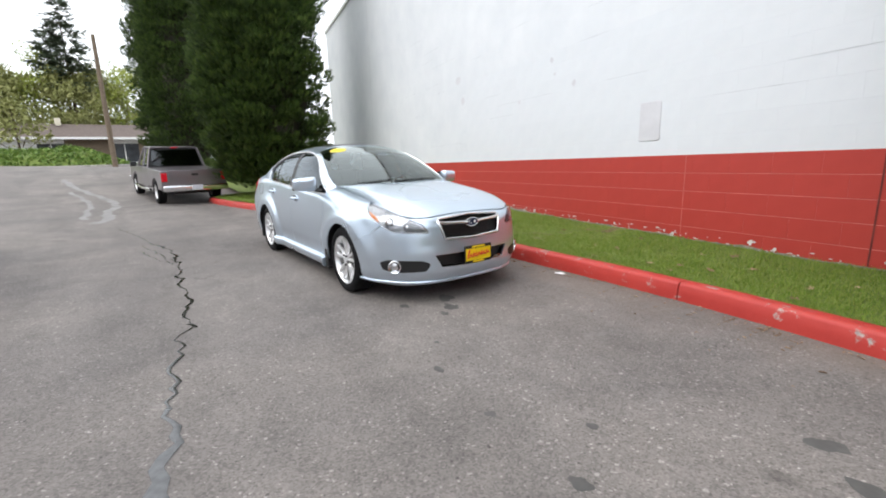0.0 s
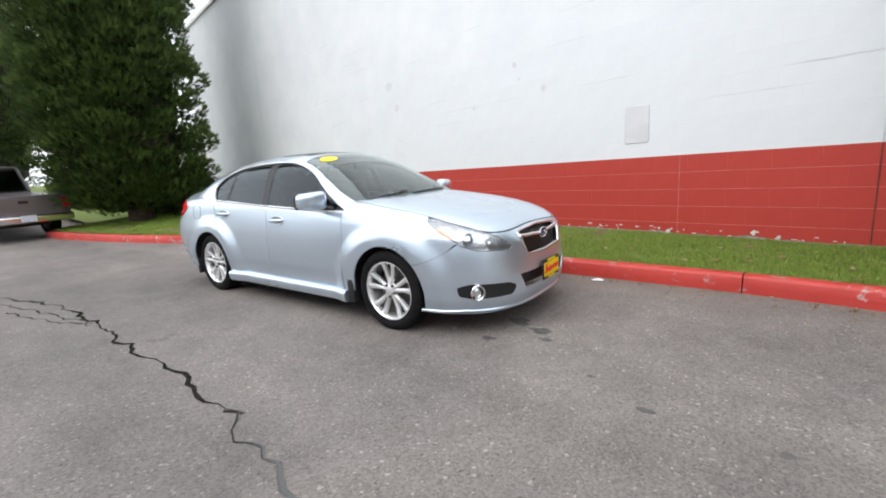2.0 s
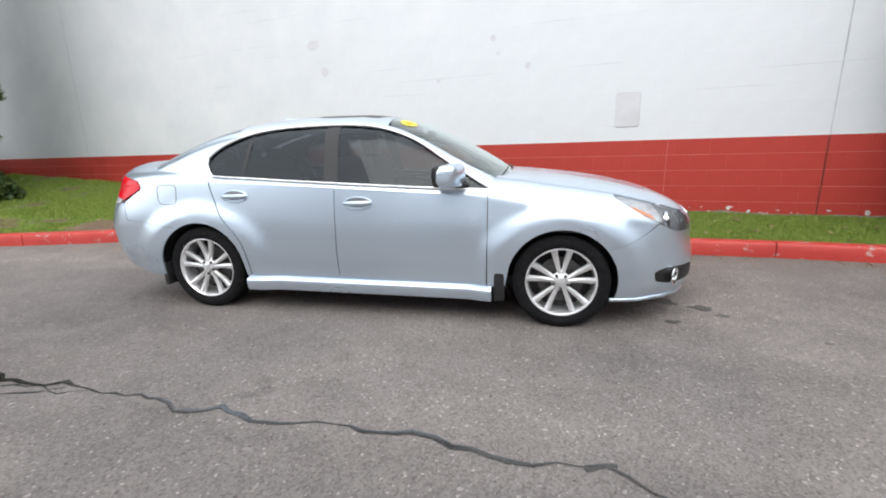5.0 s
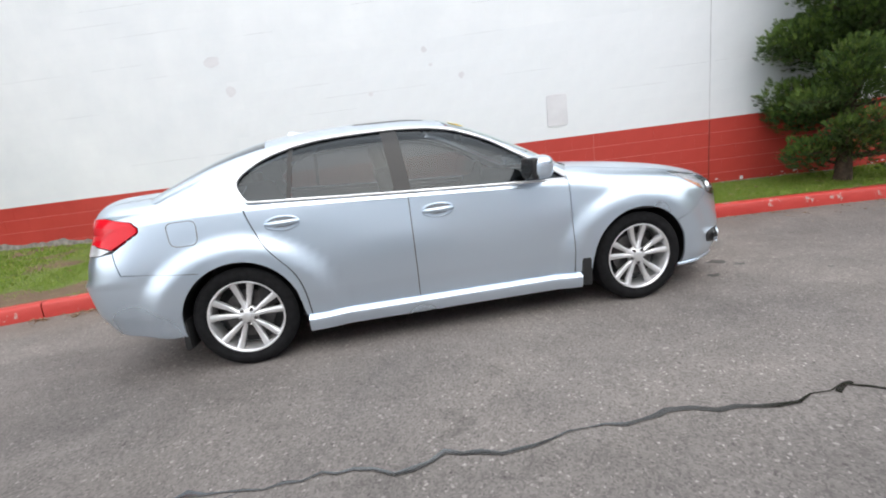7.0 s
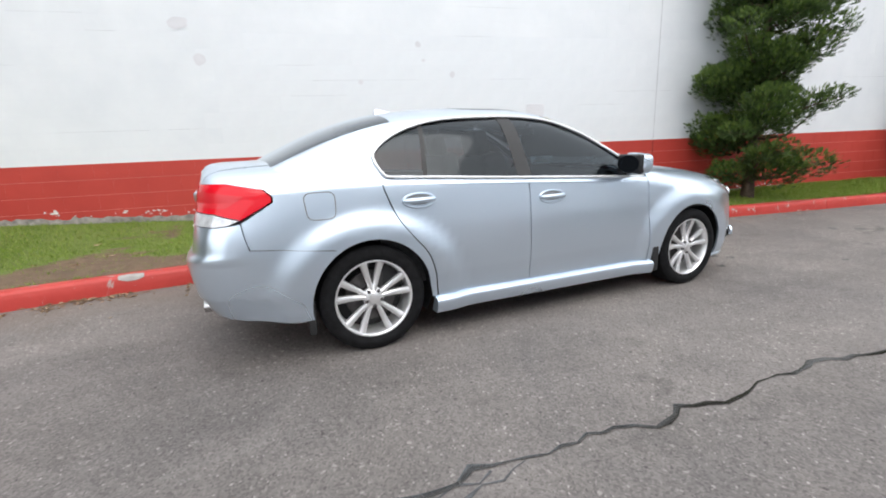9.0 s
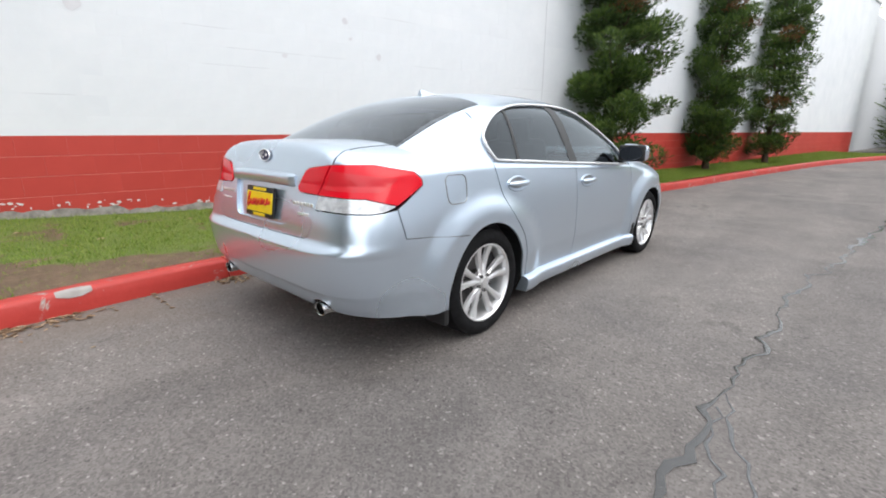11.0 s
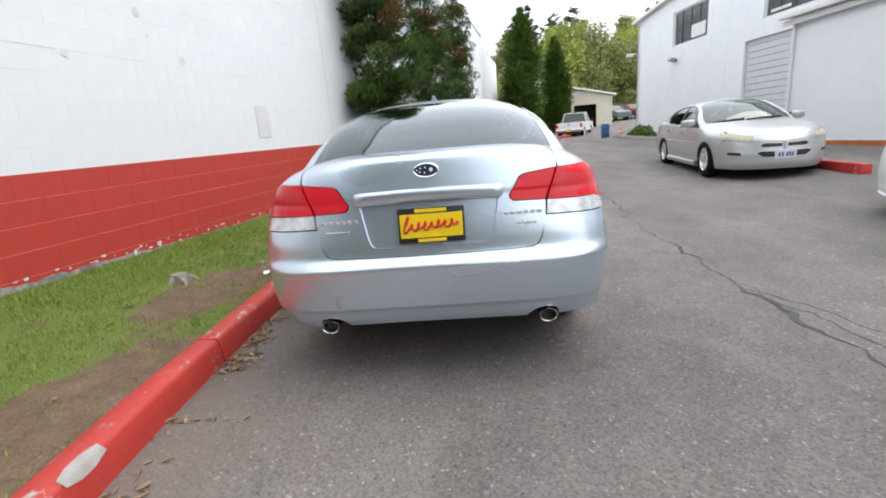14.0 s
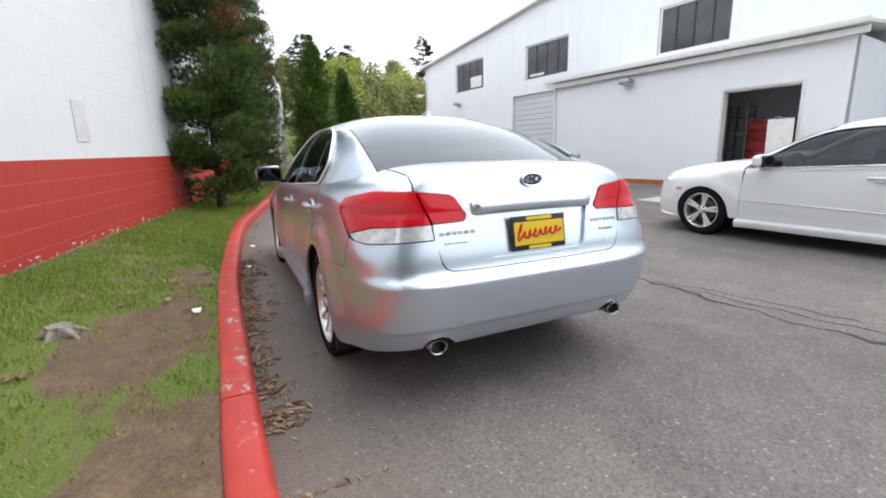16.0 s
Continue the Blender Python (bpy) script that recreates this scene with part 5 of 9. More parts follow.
def body_common(root, sh, paint, opt):
    """Panels shared by the saloons: wings, doors, quarters, bumpers, bonnet, boot, cabin and glass."""
    g = 0.0028
    sides = ((False, 1), (True, -1))
    zsill = opt.get("sill", 0.285)
    xd0, xd1, xd2 = opt.get("door_front", 0.872), opt.get("door_mid", -0.243), opt.get("door_rear", -1.19)
    coupe = opt.get("coupe", False)
    ysp = curve(opt.get("split", [(-2.1, 0.672), (-1.95, 0.664), (-1.5, 0.635), (-1.1, 0.600), (-0.3, 0.575), (0.1, 0.570), (0.5, 0.656), (0.8, 0.712), (1.02, 0.700)]))
    x_dash = 1.0
    bh0 = opt.get("bonnet_half", 0.70)
    for mir, sg in sides:
        belt = sh.belt
        # front wing
        fx = lambda f, z: (sh.F(f, z).x, z)
        p = [(x, z) for x, z in side_lower_edge(sh, xd0 + g, 1.657, lambda x: zsill)]
        p += [fx(f, z) for f, z in opt["wing_seam"]]
        p += [fx(f, z + 0.004) for f, z in opt["lamp_outer"]]
        top_edge = [(f, z) for f, z in opt["lamp_top"] if sh.F(f, z).y > bh0 + 0.01]
        p += [fx(f, z + 0.002) for f, z in top_edge]
        xe = p[-1][0]
        up = []
        for i in range(24):
            x = xe - 0.004 - (xe - 0.004 - (xd0 + g)) * i / 23
            up.append((x, sh.top(x, bh0) - 0.001))
        poly = p + up
        P = Panels()
        P.sheet(poly, sh.S, 0.04, 0.025, 0.012, 0, mir)
        P.done("front_wing", paint, root)
        # doors
        seam_r = opt.get("rear_seam", [(-1.285, 1.05), (-1.265, 0.96), (-1.20, 0.80), (-1.12, 0.69), (-1.03, 0.58), (-0.985, 0.46), (-0.97, 0.34), (-0.965, zsill)])
        ub = lambda x: belt(x) - 0.004
        fd = [(xd1 + g, zsill + g), (xd0 - 0.004 - g, zsill + g), (xd0 - g, 0.45), (xd0 - g, 0.70), (xd0 - g, ub(xd0))]
        fd += [(xd0 - (xd0 - xd1 - g) * i / 12, ub(xd0 - (xd0 - xd1) * i / 12)) for i in range(1, 13)]
        if coupe:
            fd = [(xd2 + 0.1, zsill + g), (xd0 - g, zsill + g), (xd0 - g, 0.7), (xd0 - 0.02, ub(xd0))] + [(xd0 - (xd0 - xd2) * i / 14, ub(xd0 - (xd0 - xd2) * i / 14)) for i in range(1, 15)]
        d1 = Panels().sheet(fd, sh.S, 0.06, 0.03, 0.014, 0, mir).done("front_door", paint, root)
        doors = [(d1, opt.get("handle_front", (-0.06, 0.862)))]
        if not coupe:
            sm = spline2(seam_r, False, 4)
            rd = [(x + 2 * g, z) for x, z in sm[::-1]] + [(x, ub(x)) for x in [sm[0][0] + (xd1 - g - sm[0][0]) * i / 12 for i in range(1, 13)]] + [(xd1 - g, zsill + g)]
            d2 = Panels().sheet(rd, sh.S, 0.05, 0.03, 0.014, 0, mir).done("rear_door", paint, root)
            doors.append((d2, opt.get("handle_rear", (-1.055, 0.905))))
        else:
            sm = [(xd2, 1.05), (xd2 - 0.02, 0.8), (xd2 + 0.06, 0.5), (xd2 + 0.1, zsill)]
        # handles
        for d, (hx, hz) in doors:
            # Flat grey ellipse paints the hollow's dark reflection; no dish is cut.
            cup = Panels().sheet(ellipse_pts(hx, hz + 0.004, 0.098, 0.036, 24), sh.S, 0.03, 0.015, 0.0, 0.0015, mir).done("handle_cup", M_LAMPDK if not coupe else M_WHITECAR, d)
            pts = []
            for i in range(9):
                t = i / 8
                x = hx - 0.10 + 0.20 * t
                y = sh.hw(x, hz) + 0.010 + 0.030 * math.sin(math.pi * min(1, max(0, t))) ** 0.5
                pts.append((x, sg * y, hz - 0.004 + 0.004 * t))
            part("handle_cup", outline_tube(ellipse_pts(hx, hz - 0.006, 0.105, 0.043), sh.S, 0.006, -0.002, True, mir, 8), paint, d)
            part("door_handle", tube_bm(pts, [0.010, 0.016, 0.017, 0.017, 0.017, 0.017, 0.017, 0.016, 0.010], 8, False, 1.0), paint, d)
        # quarter panel
        q0 = sm[::-1]
        xb = opt.get("quarter_end", -1.80)
        q = side_lower_edge(sh, -1.56, sm[-1][0] - g, lambda x: zsill)[::-1]
        poly = [(x - g, z) for x, z in sm]
        poly += [(a, b) for a, b in q if a < sm[-1][0] - g]
        poly += opt.get("seam_side", [(-1.60, 0.657), (xb, 0.669)])
        up = []
        for i in range(16):
            x = xb + (sm[0][0] - g - xb) * i / 15
            up.append((x, sh.top(x, opt.get("boot_half", 0.61)) - 0.001))
        Q = Panels()
        Q.sheet(poly + up, sh.S, 0.05, 0.03, 0.012, 0, mir)
        # aft part wraps round to the tail lamp
        ph = lambda x, y: math.degrees(math.atan2(y, -(x - sh.xr0)))
        zq = sh.top(xb, opt.get("boot_half", 0.61)) - 0.001
        a0 = ph(xb, sh.hw(xb, 0.8))
        lamp = opt["tail_outer"]
        tp = []
        for i in range(8):
            x = lid_end(0.61) - 0.004 + (xb - lid_end(0.61) + 0.004) * i / 7
            y = opt.get("boot_half", 0.61)
            tp.append((ph(x, y), sh.top(x, y) - 0.002))
        Q.sheet(opt.get("seam_end", [(53.4, 0.6745), (52.0, 0.700)]) + lamp["rear_edge"] + lid_side(sh, opt) + tp[:-1] + [(ph(xb, sh.hw(xb, z)), z) for z in [zq + (opt.get("seam_z", 0.670) - zq) * i / 14 for i in range(15)]], sh.R, 1.5, 0.02, 0.012, 0, mir)
        quarter = Q.done("quarter_panel", paint, root)
        # sill
        prof = [(-0.004, 0.004), (0.028, -0.006), (0.039, -0.012), (0.046, -0.021), (0.049, -0.032), (0.047, -0.052), (0.041, -0.085), (0.030, -0.104), (-0.05, -0.108)]
        verts, faces = [], []
        n = 24
        xa, xz = -0.985, 0.905
        for i in range(n + 1):
            x = xa + (xz - xa) * i / n
            y = sh.side(x, zsill) - 0.004
            for o, h in prof:
                verts.append((x, sg * (y + o), zsill - 0.002 + h))
        k = len(prof)
        faces = [(i * k + j, (i + 1) * k + j, (i + 1) * k + j + 1, i * k + j + 1) for i in range(n) for j in range(k - 1)]
        faces += [tuple(range(k)), tuple(n * k + j for j in range(k))]
        s = link_mesh("sill", verts, faces, paint, root)
        bm = bmesh.new()
        bm.from_mesh(s.data)
        bmesh.ops.recalc_face_normals(bm, faces=bm.faces)
        smooth_by_angle(bm, 40)
        bm.to_mesh(s.data)
        bm.free()
        # wheel housings and mud flaps
        for hx, hz in sh.hubs:
            bm = bmesh.new()
            ra, rb = [], []
            for i in range(25):
                a = radians(-22 + 224 * i / 24)
                c, d = hx + (ARCH + 0.004) * math.cos(a), hz + (ARCH + 0.004) * math.sin(a)
                ra.append(bm.verts.new((c, sg * (sh.side(c, max(0.2, d)) - 0.012), d)))
                rb.append(bm.verts.new((c, sg * 0.52, d)))
            for i in range(24):
                bm.faces.new((ra[i], ra[i + 1], rb[i + 1], rb[i]))
            bm.faces.new(rb)
            part("wheel_housing", bm, M_BLACK, root)
            if opt.get("flaps", True):
                b = box_bm(0.075, 0.075, 0.25, (hx - 0.418, sg * 0.868, 0.305), 0.012, 2) if hx > 0 else box_bm(0.04, 0.15, 0.19, (hx - 0.374, sg * 0.825, 0.268), 0.012, 2)
                part("mud_flap", b, M_RUBBER, root)
        # dark liner behind the panel gaps
        L = Panels()
        pl = side_lower_edge(sh, -1.85, 1.72, lambda x: zsill - 0.02)
        L.sheet([(x, z + 0.012) for x, z in pl] + [(1.72, 0.66), (-1.85, 0.88)], lambda x, z: sh.S(x, z), 0.12, 0.06, 0, -0.022, mir)
        L.done("inner_panel", M_BLACK, root)
        # cabin side: pillars and roof rail round the window opening
        dlo = opt["dlo"]
        xs0, xs1 = opt.get("cabin_back", -2.08), x_dash
        hole = dlo
        xr, xf = min(q[0] for q in dlo), max(q[0] for q in dlo)
        base = lambda x: sh.belt(x) - 0.035
        roofz = lambda x: sh.gtop(x, ysp(x))
        up = lambda x: edge_z(dlo, x, True)
        dn = lambda x: edge_z(dlo, x, False)
        C = Panels()
        strip = lambda lo, hi: (lambda x, t: sh.GS(x, lo(x) + (hi(x) - lo(x)) * t))
        for x0, x1, lo, hi in ((xs0, xr, base, roofz), (xr, xf, up, roofz), (xr, xf, base, dn), (xf, xs1, base, roofz)):
            C.sheet([(x0, 0), (x1, 0), (x1, 1), (x0, 1)], strip(lo, hi), (x1 - x0) / max(2, int((x1 - x0) / 0.035)), 0.2, 0.02, 0, mir)
        C.done("cabin_side", paint, root)
        # bright trim round the side glass
        part("window_trim", outline_tube(dense(hole, 0.02), sh.GS, 0.0095, 0.010, True, mir), M_TRIMBR, root, "thin bright window surround")
        # side glass and pillar covers
        for name, pl, mt in opt["side_glass"]:
            Panels().sheet(pl, sh.GS, 0.06, 0.04, 0.0, -0.006 if mt is not M_BLACK else -0.003, mir).done(name, mt, root)
        # mirror
        mx, mz = opt.get("mirror", (0.64, 1.055))
        bm = box_bm(0.135, 0.235, 0.15, (0, 0, 0), 0.055, 5)
        for v in bm.verts:
            o = v.co.y * sg / 0.117
            v.co.z *= 1.0 - 0.10 * o
            v.co.x += -0.028 * o - 0.10 * max(0.0, -v.co.z)
            if v.co.x > 0:
                v.co.x *= 1.15 - 0.35 * abs(o) ** 2
        bm.transform(pose(mx, sg * 0.965, mz, 0, 0, 0))
        for f in bm.faces:
            f.smooth = True
        mroot = part("door_mirror", bm, paint, root)
        part("mirror_arm", tube_bm([(mx + 0.07, sg * 0.80, mz - 0.08), (mx + 0.03, sg * 0.88, mz - 0.06), (mx, sg * 0.93, mz - 0.045)], [0.032, 0.026, 0.024], 8, False, 0.7), M_BLACK, mroot)
        part("mirror_bezel", box_bm(0.05, 0.222, 0.138, (mx - 0.080, sg * 0.965, mz), 0.024, 3), M_BLACK, mroot)
        gl = bmesh.new()
        bmesh.ops.create_circle(gl, cap_ends=True, radius=1, segments=22)
        gl.transform(Matrix.Diagonal((0.062, 0.100, 1, 1)))
        gl.transform(pose(mx - 0.1075, sg * 0.965, mz, 0, -90, 0) @ pose(0, 0, 0, 0, 0, 0))
        part("mirror_glass", gl, M_MIRROR, mroot)
    # bonnet
    bh = opt.get("bonnet_half", 0.70)
    edge = opt["lamp_top"]
    half = [(sh.F(f, z + 0.002).x - 0.002, sh.F(f, z + 0.002).y) for f, z in edge if sh.F(f, z + 0.002).y < bh - 0.006]
    # half runs from the outer end to the middle
    pol = [(half[0][0] - 0.012, bh - 0.004)] + half + [(x, -y) for x, y in half[::-1] if y > 1e-6] + [(half[0][0] - 0.012, -bh + 0.004)]
    for i in range(25):
        y = -bh + 0.004 + (2 * bh - 0.008) * i / 24
        pol.append((0.95 - 0.13 * (abs(y) / 0.7) ** 2, y))
    Panels().sheet(pol, sh.T, 0.05, 0.05, 0.014).done("bonnet", paint, root)
    Panels().sheet([(1.2, -0.66), (1.2, 0.66), (0.72, 0.74), (0.72, -0.74)], sh.T, 0.08, 0.1, 0.0, -0.03).done("cowl", M_BLACK, root)
    # boot lid top
    xg = opt.get("boot_front", -1.87)
    bb = opt.get("boot_half", 0.61) - 0.004
    tl = Panels()
    ends = [(lid_end(y), y) for y in [bb - 2 * bb * i / 24 for i in range(25)]]
    pol = [(xg + 0.05, -bb), (xg - 0.01, -bb * 0.5), (xg - 0.02, 0), (xg - 0.01, bb * 0.5), (xg + 0.05, bb)] + ends
    tl.sheet(pol, sh.T, 0.04, 0.05, 0.0)
    return tl, ysp


def cabin_top(root, sh, paint, opt, ysp):
    wx0, wx1, rx0, rx1 = opt.get("screen", (1.06, 0.10, -1.13, -2.02))
    # windscreen
    pol = []
    for i in range(13):
        x = 0.97 - (0.97 - (wx1 + 0.02)) * i / 12
        pol.append((x, ysp(x) - 0.006))
    for i in range(1, 12):
        y = ysp(wx1) * (1 - 2 * i / 12)
        pol.append((wx1 - 0.035 * (1 - (y / ysp(wx1)) ** 2), y))
    pol += [(x, -y) for x, y in pol[:13][::-1]]
    for i in range(1, 12):
        y = -ysp(0.97) * (1 - 2 * i / 12)
        pol.append((0.97 + 0.10 * (1 - (y / ysp(0.97)) ** 2), y))
    Panels().sheet(pol, sh.GT, 0.05, 0.06, 0.0, 0.0).done("windscreen", M_GLASS_WIND, root)
    # roof
    pol = []
    for i in range(21):
        x = wx1 - 0.004 + (rx0 + 0.004 - wx1) * i / 20
        pol.append((x, ysp(x)))
    for i in range(1, 12):
        y = ysp(rx0) * (1 - 2 * i / 12)
        pol.append((rx0 + 0.004 - 0.05 * (1 - (y / ysp(rx0)) ** 2), y))
    pol += [(x, -y) for x, y in pol[:21][::-1]]
    for i in range(1, 12):
        y = -ysp(wx1) * (1 - 2 * i / 12)
        pol.append((wx1 - 0.004 - 0.035 * (1 - (y / ysp(wx1)) ** 2), y))
    Panels().sheet(pol, sh.GT, 0.06, 0.06, 0.012).done("roof", paint, root)
    if opt.get("sunroof"):
        sr = rounded([(-0.02, -0.40), (-0.02, 0.40), (-0.55, 0.40), (-0.55, -0.40)], 0.06)
        Panels().sheet(sr, sh.GT, 0.06, 0.06, 0.004, 0.0012).done("sunroof", M_BLACK, root, "dark glass sunroof panel")
    # rear window
    pol = []
    for i in range(13):
        x = rx0 + (rx1 - rx0) * i / 12
        pol.append((x, ysp(x) - 0.006))
    for i in range(1, 12):
        y = ysp(rx1) * (1 - 2 * i / 12)
        pol.append((rx1 - 0.02 * (1 - (y / ysp(rx1)) ** 2), y))
    pol += [(x, -y) for x, y in pol[:13][::-1]]
    for i in range(1, 12):
        y = -ysp(rx0) * (1 - 2 * i / 12)
        pol.append((rx0 - 0.05 * (1 - (y / ysp(rx0)) ** 2), y))
    Panels().sheet(pol, sh.GT, 0.05, 0.06, 0.0, 0.0).done("rear_window", M_GLASS_REAR, root)
    # headliner, floor, dash, seats
    pol = [(wx1 - 0.05, -0.5), (wx1 - 0.05, 0.5), (rx0 + 0.02, 0.5), (rx0 + 0.02, -0.5)]
    Panels().sheet(pol, sh.GT, 0.2, 0.15, 0, -0.03).done("headliner", M_HAZE, root)
    part("cabin_floor", box_bm(3.4, 1.5, 0.05, (-0.35, 0, 0.30)), M_CABIN, root)
    part("underbody", box_bm(3.4, 1.25, 0.10, (0.12, 0, 0.245)), M_BLACK, root)
    for sg in (1, -1):
        part("door_lining", box_bm(2.2, 0.05, 0.56, (-0.2, sg * 0.775, 0.64), 0.02, 2), M_CABIN, root)
    bm = bmesh.new()
    rows = []
    for x, z in ((1.03, 0.955), (0.86, 1.0), (0.66, 1.005), (0.52, 0.97), (0.48, 0.88), (0.52, 0.6)):
        rows.append([bm.verts.new((x - 0.06 * (y / 0.7) ** 2, y, z + (0.03 if abs(y - 0.36) < 0.2 and 0.5 < x < 0.75 else 0))) for y in [-0.72 + 1.44 * i / 14 for i in range(15)]])
    for a, b in zip(rows, rows[1:]):
        for i in range(14):
            bm.faces.new((a[i], a[i + 1], b[i + 1], b[i]))
    bmesh.ops.recalc_face_normals(bm, faces=bm.faces)
    part("dashboard", bm, M_CABIN, root, "", True)
    part("parcel_shelf", box_bm(0.5, 1.25, 0.03, (-1.62, 0, 1.07), 0.01, 1), M_CABIN, root)
    b = tube_bm([(0.50 + 0.10 * math.sin(a) * 0.4, 0.37 + 0.18 * math.cos(a), 0.94 + 0.17 * math.sin(a)) for a in [6.283 * i / 24 for i in range(24)]], 0.014, 8, True)
    sw = part("steering_wheel", b, M_BLACK, root)
    part("steering_boss", box_bm(0.06, 0.30, 0.06, (0.52, 0.37, 0.93), 0.02, 2), M_BLACK, sw)
    for y in (0.37, -0.37):
        seat = new("front_seat")
        seat.parent = root
        part("cushion", box_bm(0.52, 0.50, 0.20, (0.08, y, 0.52), 0.06, 3), M_SEAT, seat)
        bb = box_bm(0.16, 0.50, 0.64, (0, 0, 0.32), 0.06, 3)
        bb.transform(pose(-0.20, y, 0.55, 0, -16, 0))
        part("backrest", bb, M_SEAT, seat)
        bb = box_bm(0.10, 0.27, 0.19, (0, 0, 0), 0.045, 3)
        bb.transform(pose(-0.40, y, 1.235, 0, -12, 0))
        part("headrest", bb, M_SEAT, seat)
    bench = new("rear_seat")
    bench.parent = root
    part("cushion", box_bm(0.50, 1.30, 0.2, (-0.95, 0, 0.53), 0.06, 3), M_SEAT, bench)
    bb = box_bm(0.16, 1.30, 0.62, (0, 0, 0.30), 0.06, 3)
    bb.transform(pose(-1.22, 0, 0.58, 0, -22, 0))
    part("backrest", bb, M_SEAT, bench)
    for y in (-0.42, 0, 0.42):
        bb = box_bm(0.09, 0.25, 0.14, (0, 0, 0), 0.04, 3)
        bb.transform(pose(-1.46, y, 1.17, 0, -12, 0))
        part("headrest", bb, M_SEAT, bench)
    part("rear_view_mirror", box_bm(0.03, 0.24, 0.065, (0.30, 0, 1.335), 0.015, 2), M_BLACK, root)


DLO = spline2([(0.90, 0.948), (0.62, 1.12), (0.36, 1.278), (0.12, 1.370), (-0.10, 1.405), (-0.37, 1.413), (-0.75, 1.395), (-1.0, 1.350), (-1.17, 1.285), (-1.285, 1.205), (-1.305, 1.150), (-1.275, 1.085), (-1.245, 1.050)], False, 5) + [(-1.22, 1.0465), (-0.75, 1.0225), (-0.25, 0.998), (0.40, 0.969)]


def window_pieces(dlo, cuts, glass):
    """Splits a window outline by upright bands: (x0, x1, name, material)."""
    out = []
    for x0, lean0, x1, lean1, name, mt in cuts:
        poly = list(dlo)
        # keep between two leaning lines
        for x, lean, keep in ((x0, lean0, 1), (x1, lean1, -1)):
            res = []
            n = len(poly)
            f = lambda p: ((p[0] - (x + lean * (p[1] - 1.0)))) * keep
            for i in range(n):
                a, b = poly[i], poly[(i + 1) % n]
                da, db = f(a), f(b)
                if da >= 0:
                    res.append(a)
                if (da >= 0) != (db >= 0):
                    t = da / (da - db)
                    res.append((a[0] + (b[0] - a[0]) * t, a[1] + (b[1] - a[1]) * t))
            poly = res
        out.append((name, poly, mt))
    return out


def dealer_plate(root, m):
    """Yellow advertising plate in a black frame; its lettering as plain bars."""
    pl = new("licence_plate")
    pl.parent = root
    pl.matrix_local = m
    part("frame", box_bm(0.012, 0.315, 0.165, (0, 0, 0), 0.004, 2), M_BLACK, pl)
    part("face", box_bm(0.006, 0.295, 0.112, (0.006, 0, -0.002), 0.002, 1), M_YELLOW, pl)
    for z, w in ((0.069, 0.15), (-0.071, 0.135)):
        part("bar", box_bm(0.004, w, 0.016, (0.0065, 0, z), 0.001, 1), M_YELLOW, pl)
    # flowing red hand-lettered mark, as a plain wave with tall first and last strokes
    pts, wid = [], []
    for i in range(110):
        t = i / 109
        u = t * 8 * 6.2832
        tall = 1.9 if t < 0.11 else (1.5 if 0.42 < t < 0.50 else 0.85)
        z = -0.008 + 0.018 * tall * (1 + 0.25 * math.sin(t * 31)) * math.sin(u + 0.5 * math.sin(t * 19)) + (0.012 if tall > 1 else 0) + 0.016 * t
        pts.append((0.0105, -0.130 + 0.245 * t + 0.009 * math.cos(u) + 0.35 * z, z))
        wid.append(0.0050 + 0.0026 * max(0, math.cos(u)))
    part("script_line", tube_bm(pts, wid, 5), M_SCRIPT, pl)
    return pl


def oval_badge(root, m, a, b):
    bd = new("emblem")
    bd.parent = root
    bd.matrix_local = m
    bm = bmesh.new()
    ring = [[bm.verts.new((x, a * s * math.cos(t), b * s * math.sin(t))) for t in [6.2832 * i / 32 for i in range(32)]] for x, s in ((0, 1.0), (0.008, 0.97), (0.010, 0.9))]
    for p, q in zip(ring, ring[1:]):
        for i in range(32):
            bm.faces.new((p[i], p[(i + 1) % 32], q[(i + 1) % 32], q[i]))
    bm.faces.new(ring[-1])
    bmesh.ops.recalc_face_normals(bm, faces=bm.faces)
    part("field", smooth_by_angle(bm, 30), M_EMBLEM, bd)
    part("ring", tube_bm([(0.008, a * math.cos(t), b * math.sin(t)) for t in [6.2832 * i / 36 for i in range(36)]], 0.005, 6, True), M_CHROME, bd)
    for y, z, r in ((0.42, 0.05, 0.40), (-0.05, 0.42, 0.17), (-0.12, -0.34, 0.17), (-0.45, 0.30, 0.17), (-0.50, -0.24, 0.17), (-0.72, 0.05, 0.15)):
        part("spark", lathe_bm([(0.001, 0.012), (r * a * 0.14, 0.014), (r * a * 0.5, 0.011), (r * a * 0.14, 0.010)], 4, "x"), M_PAPER, bd).location = (0, y * a, z * b)


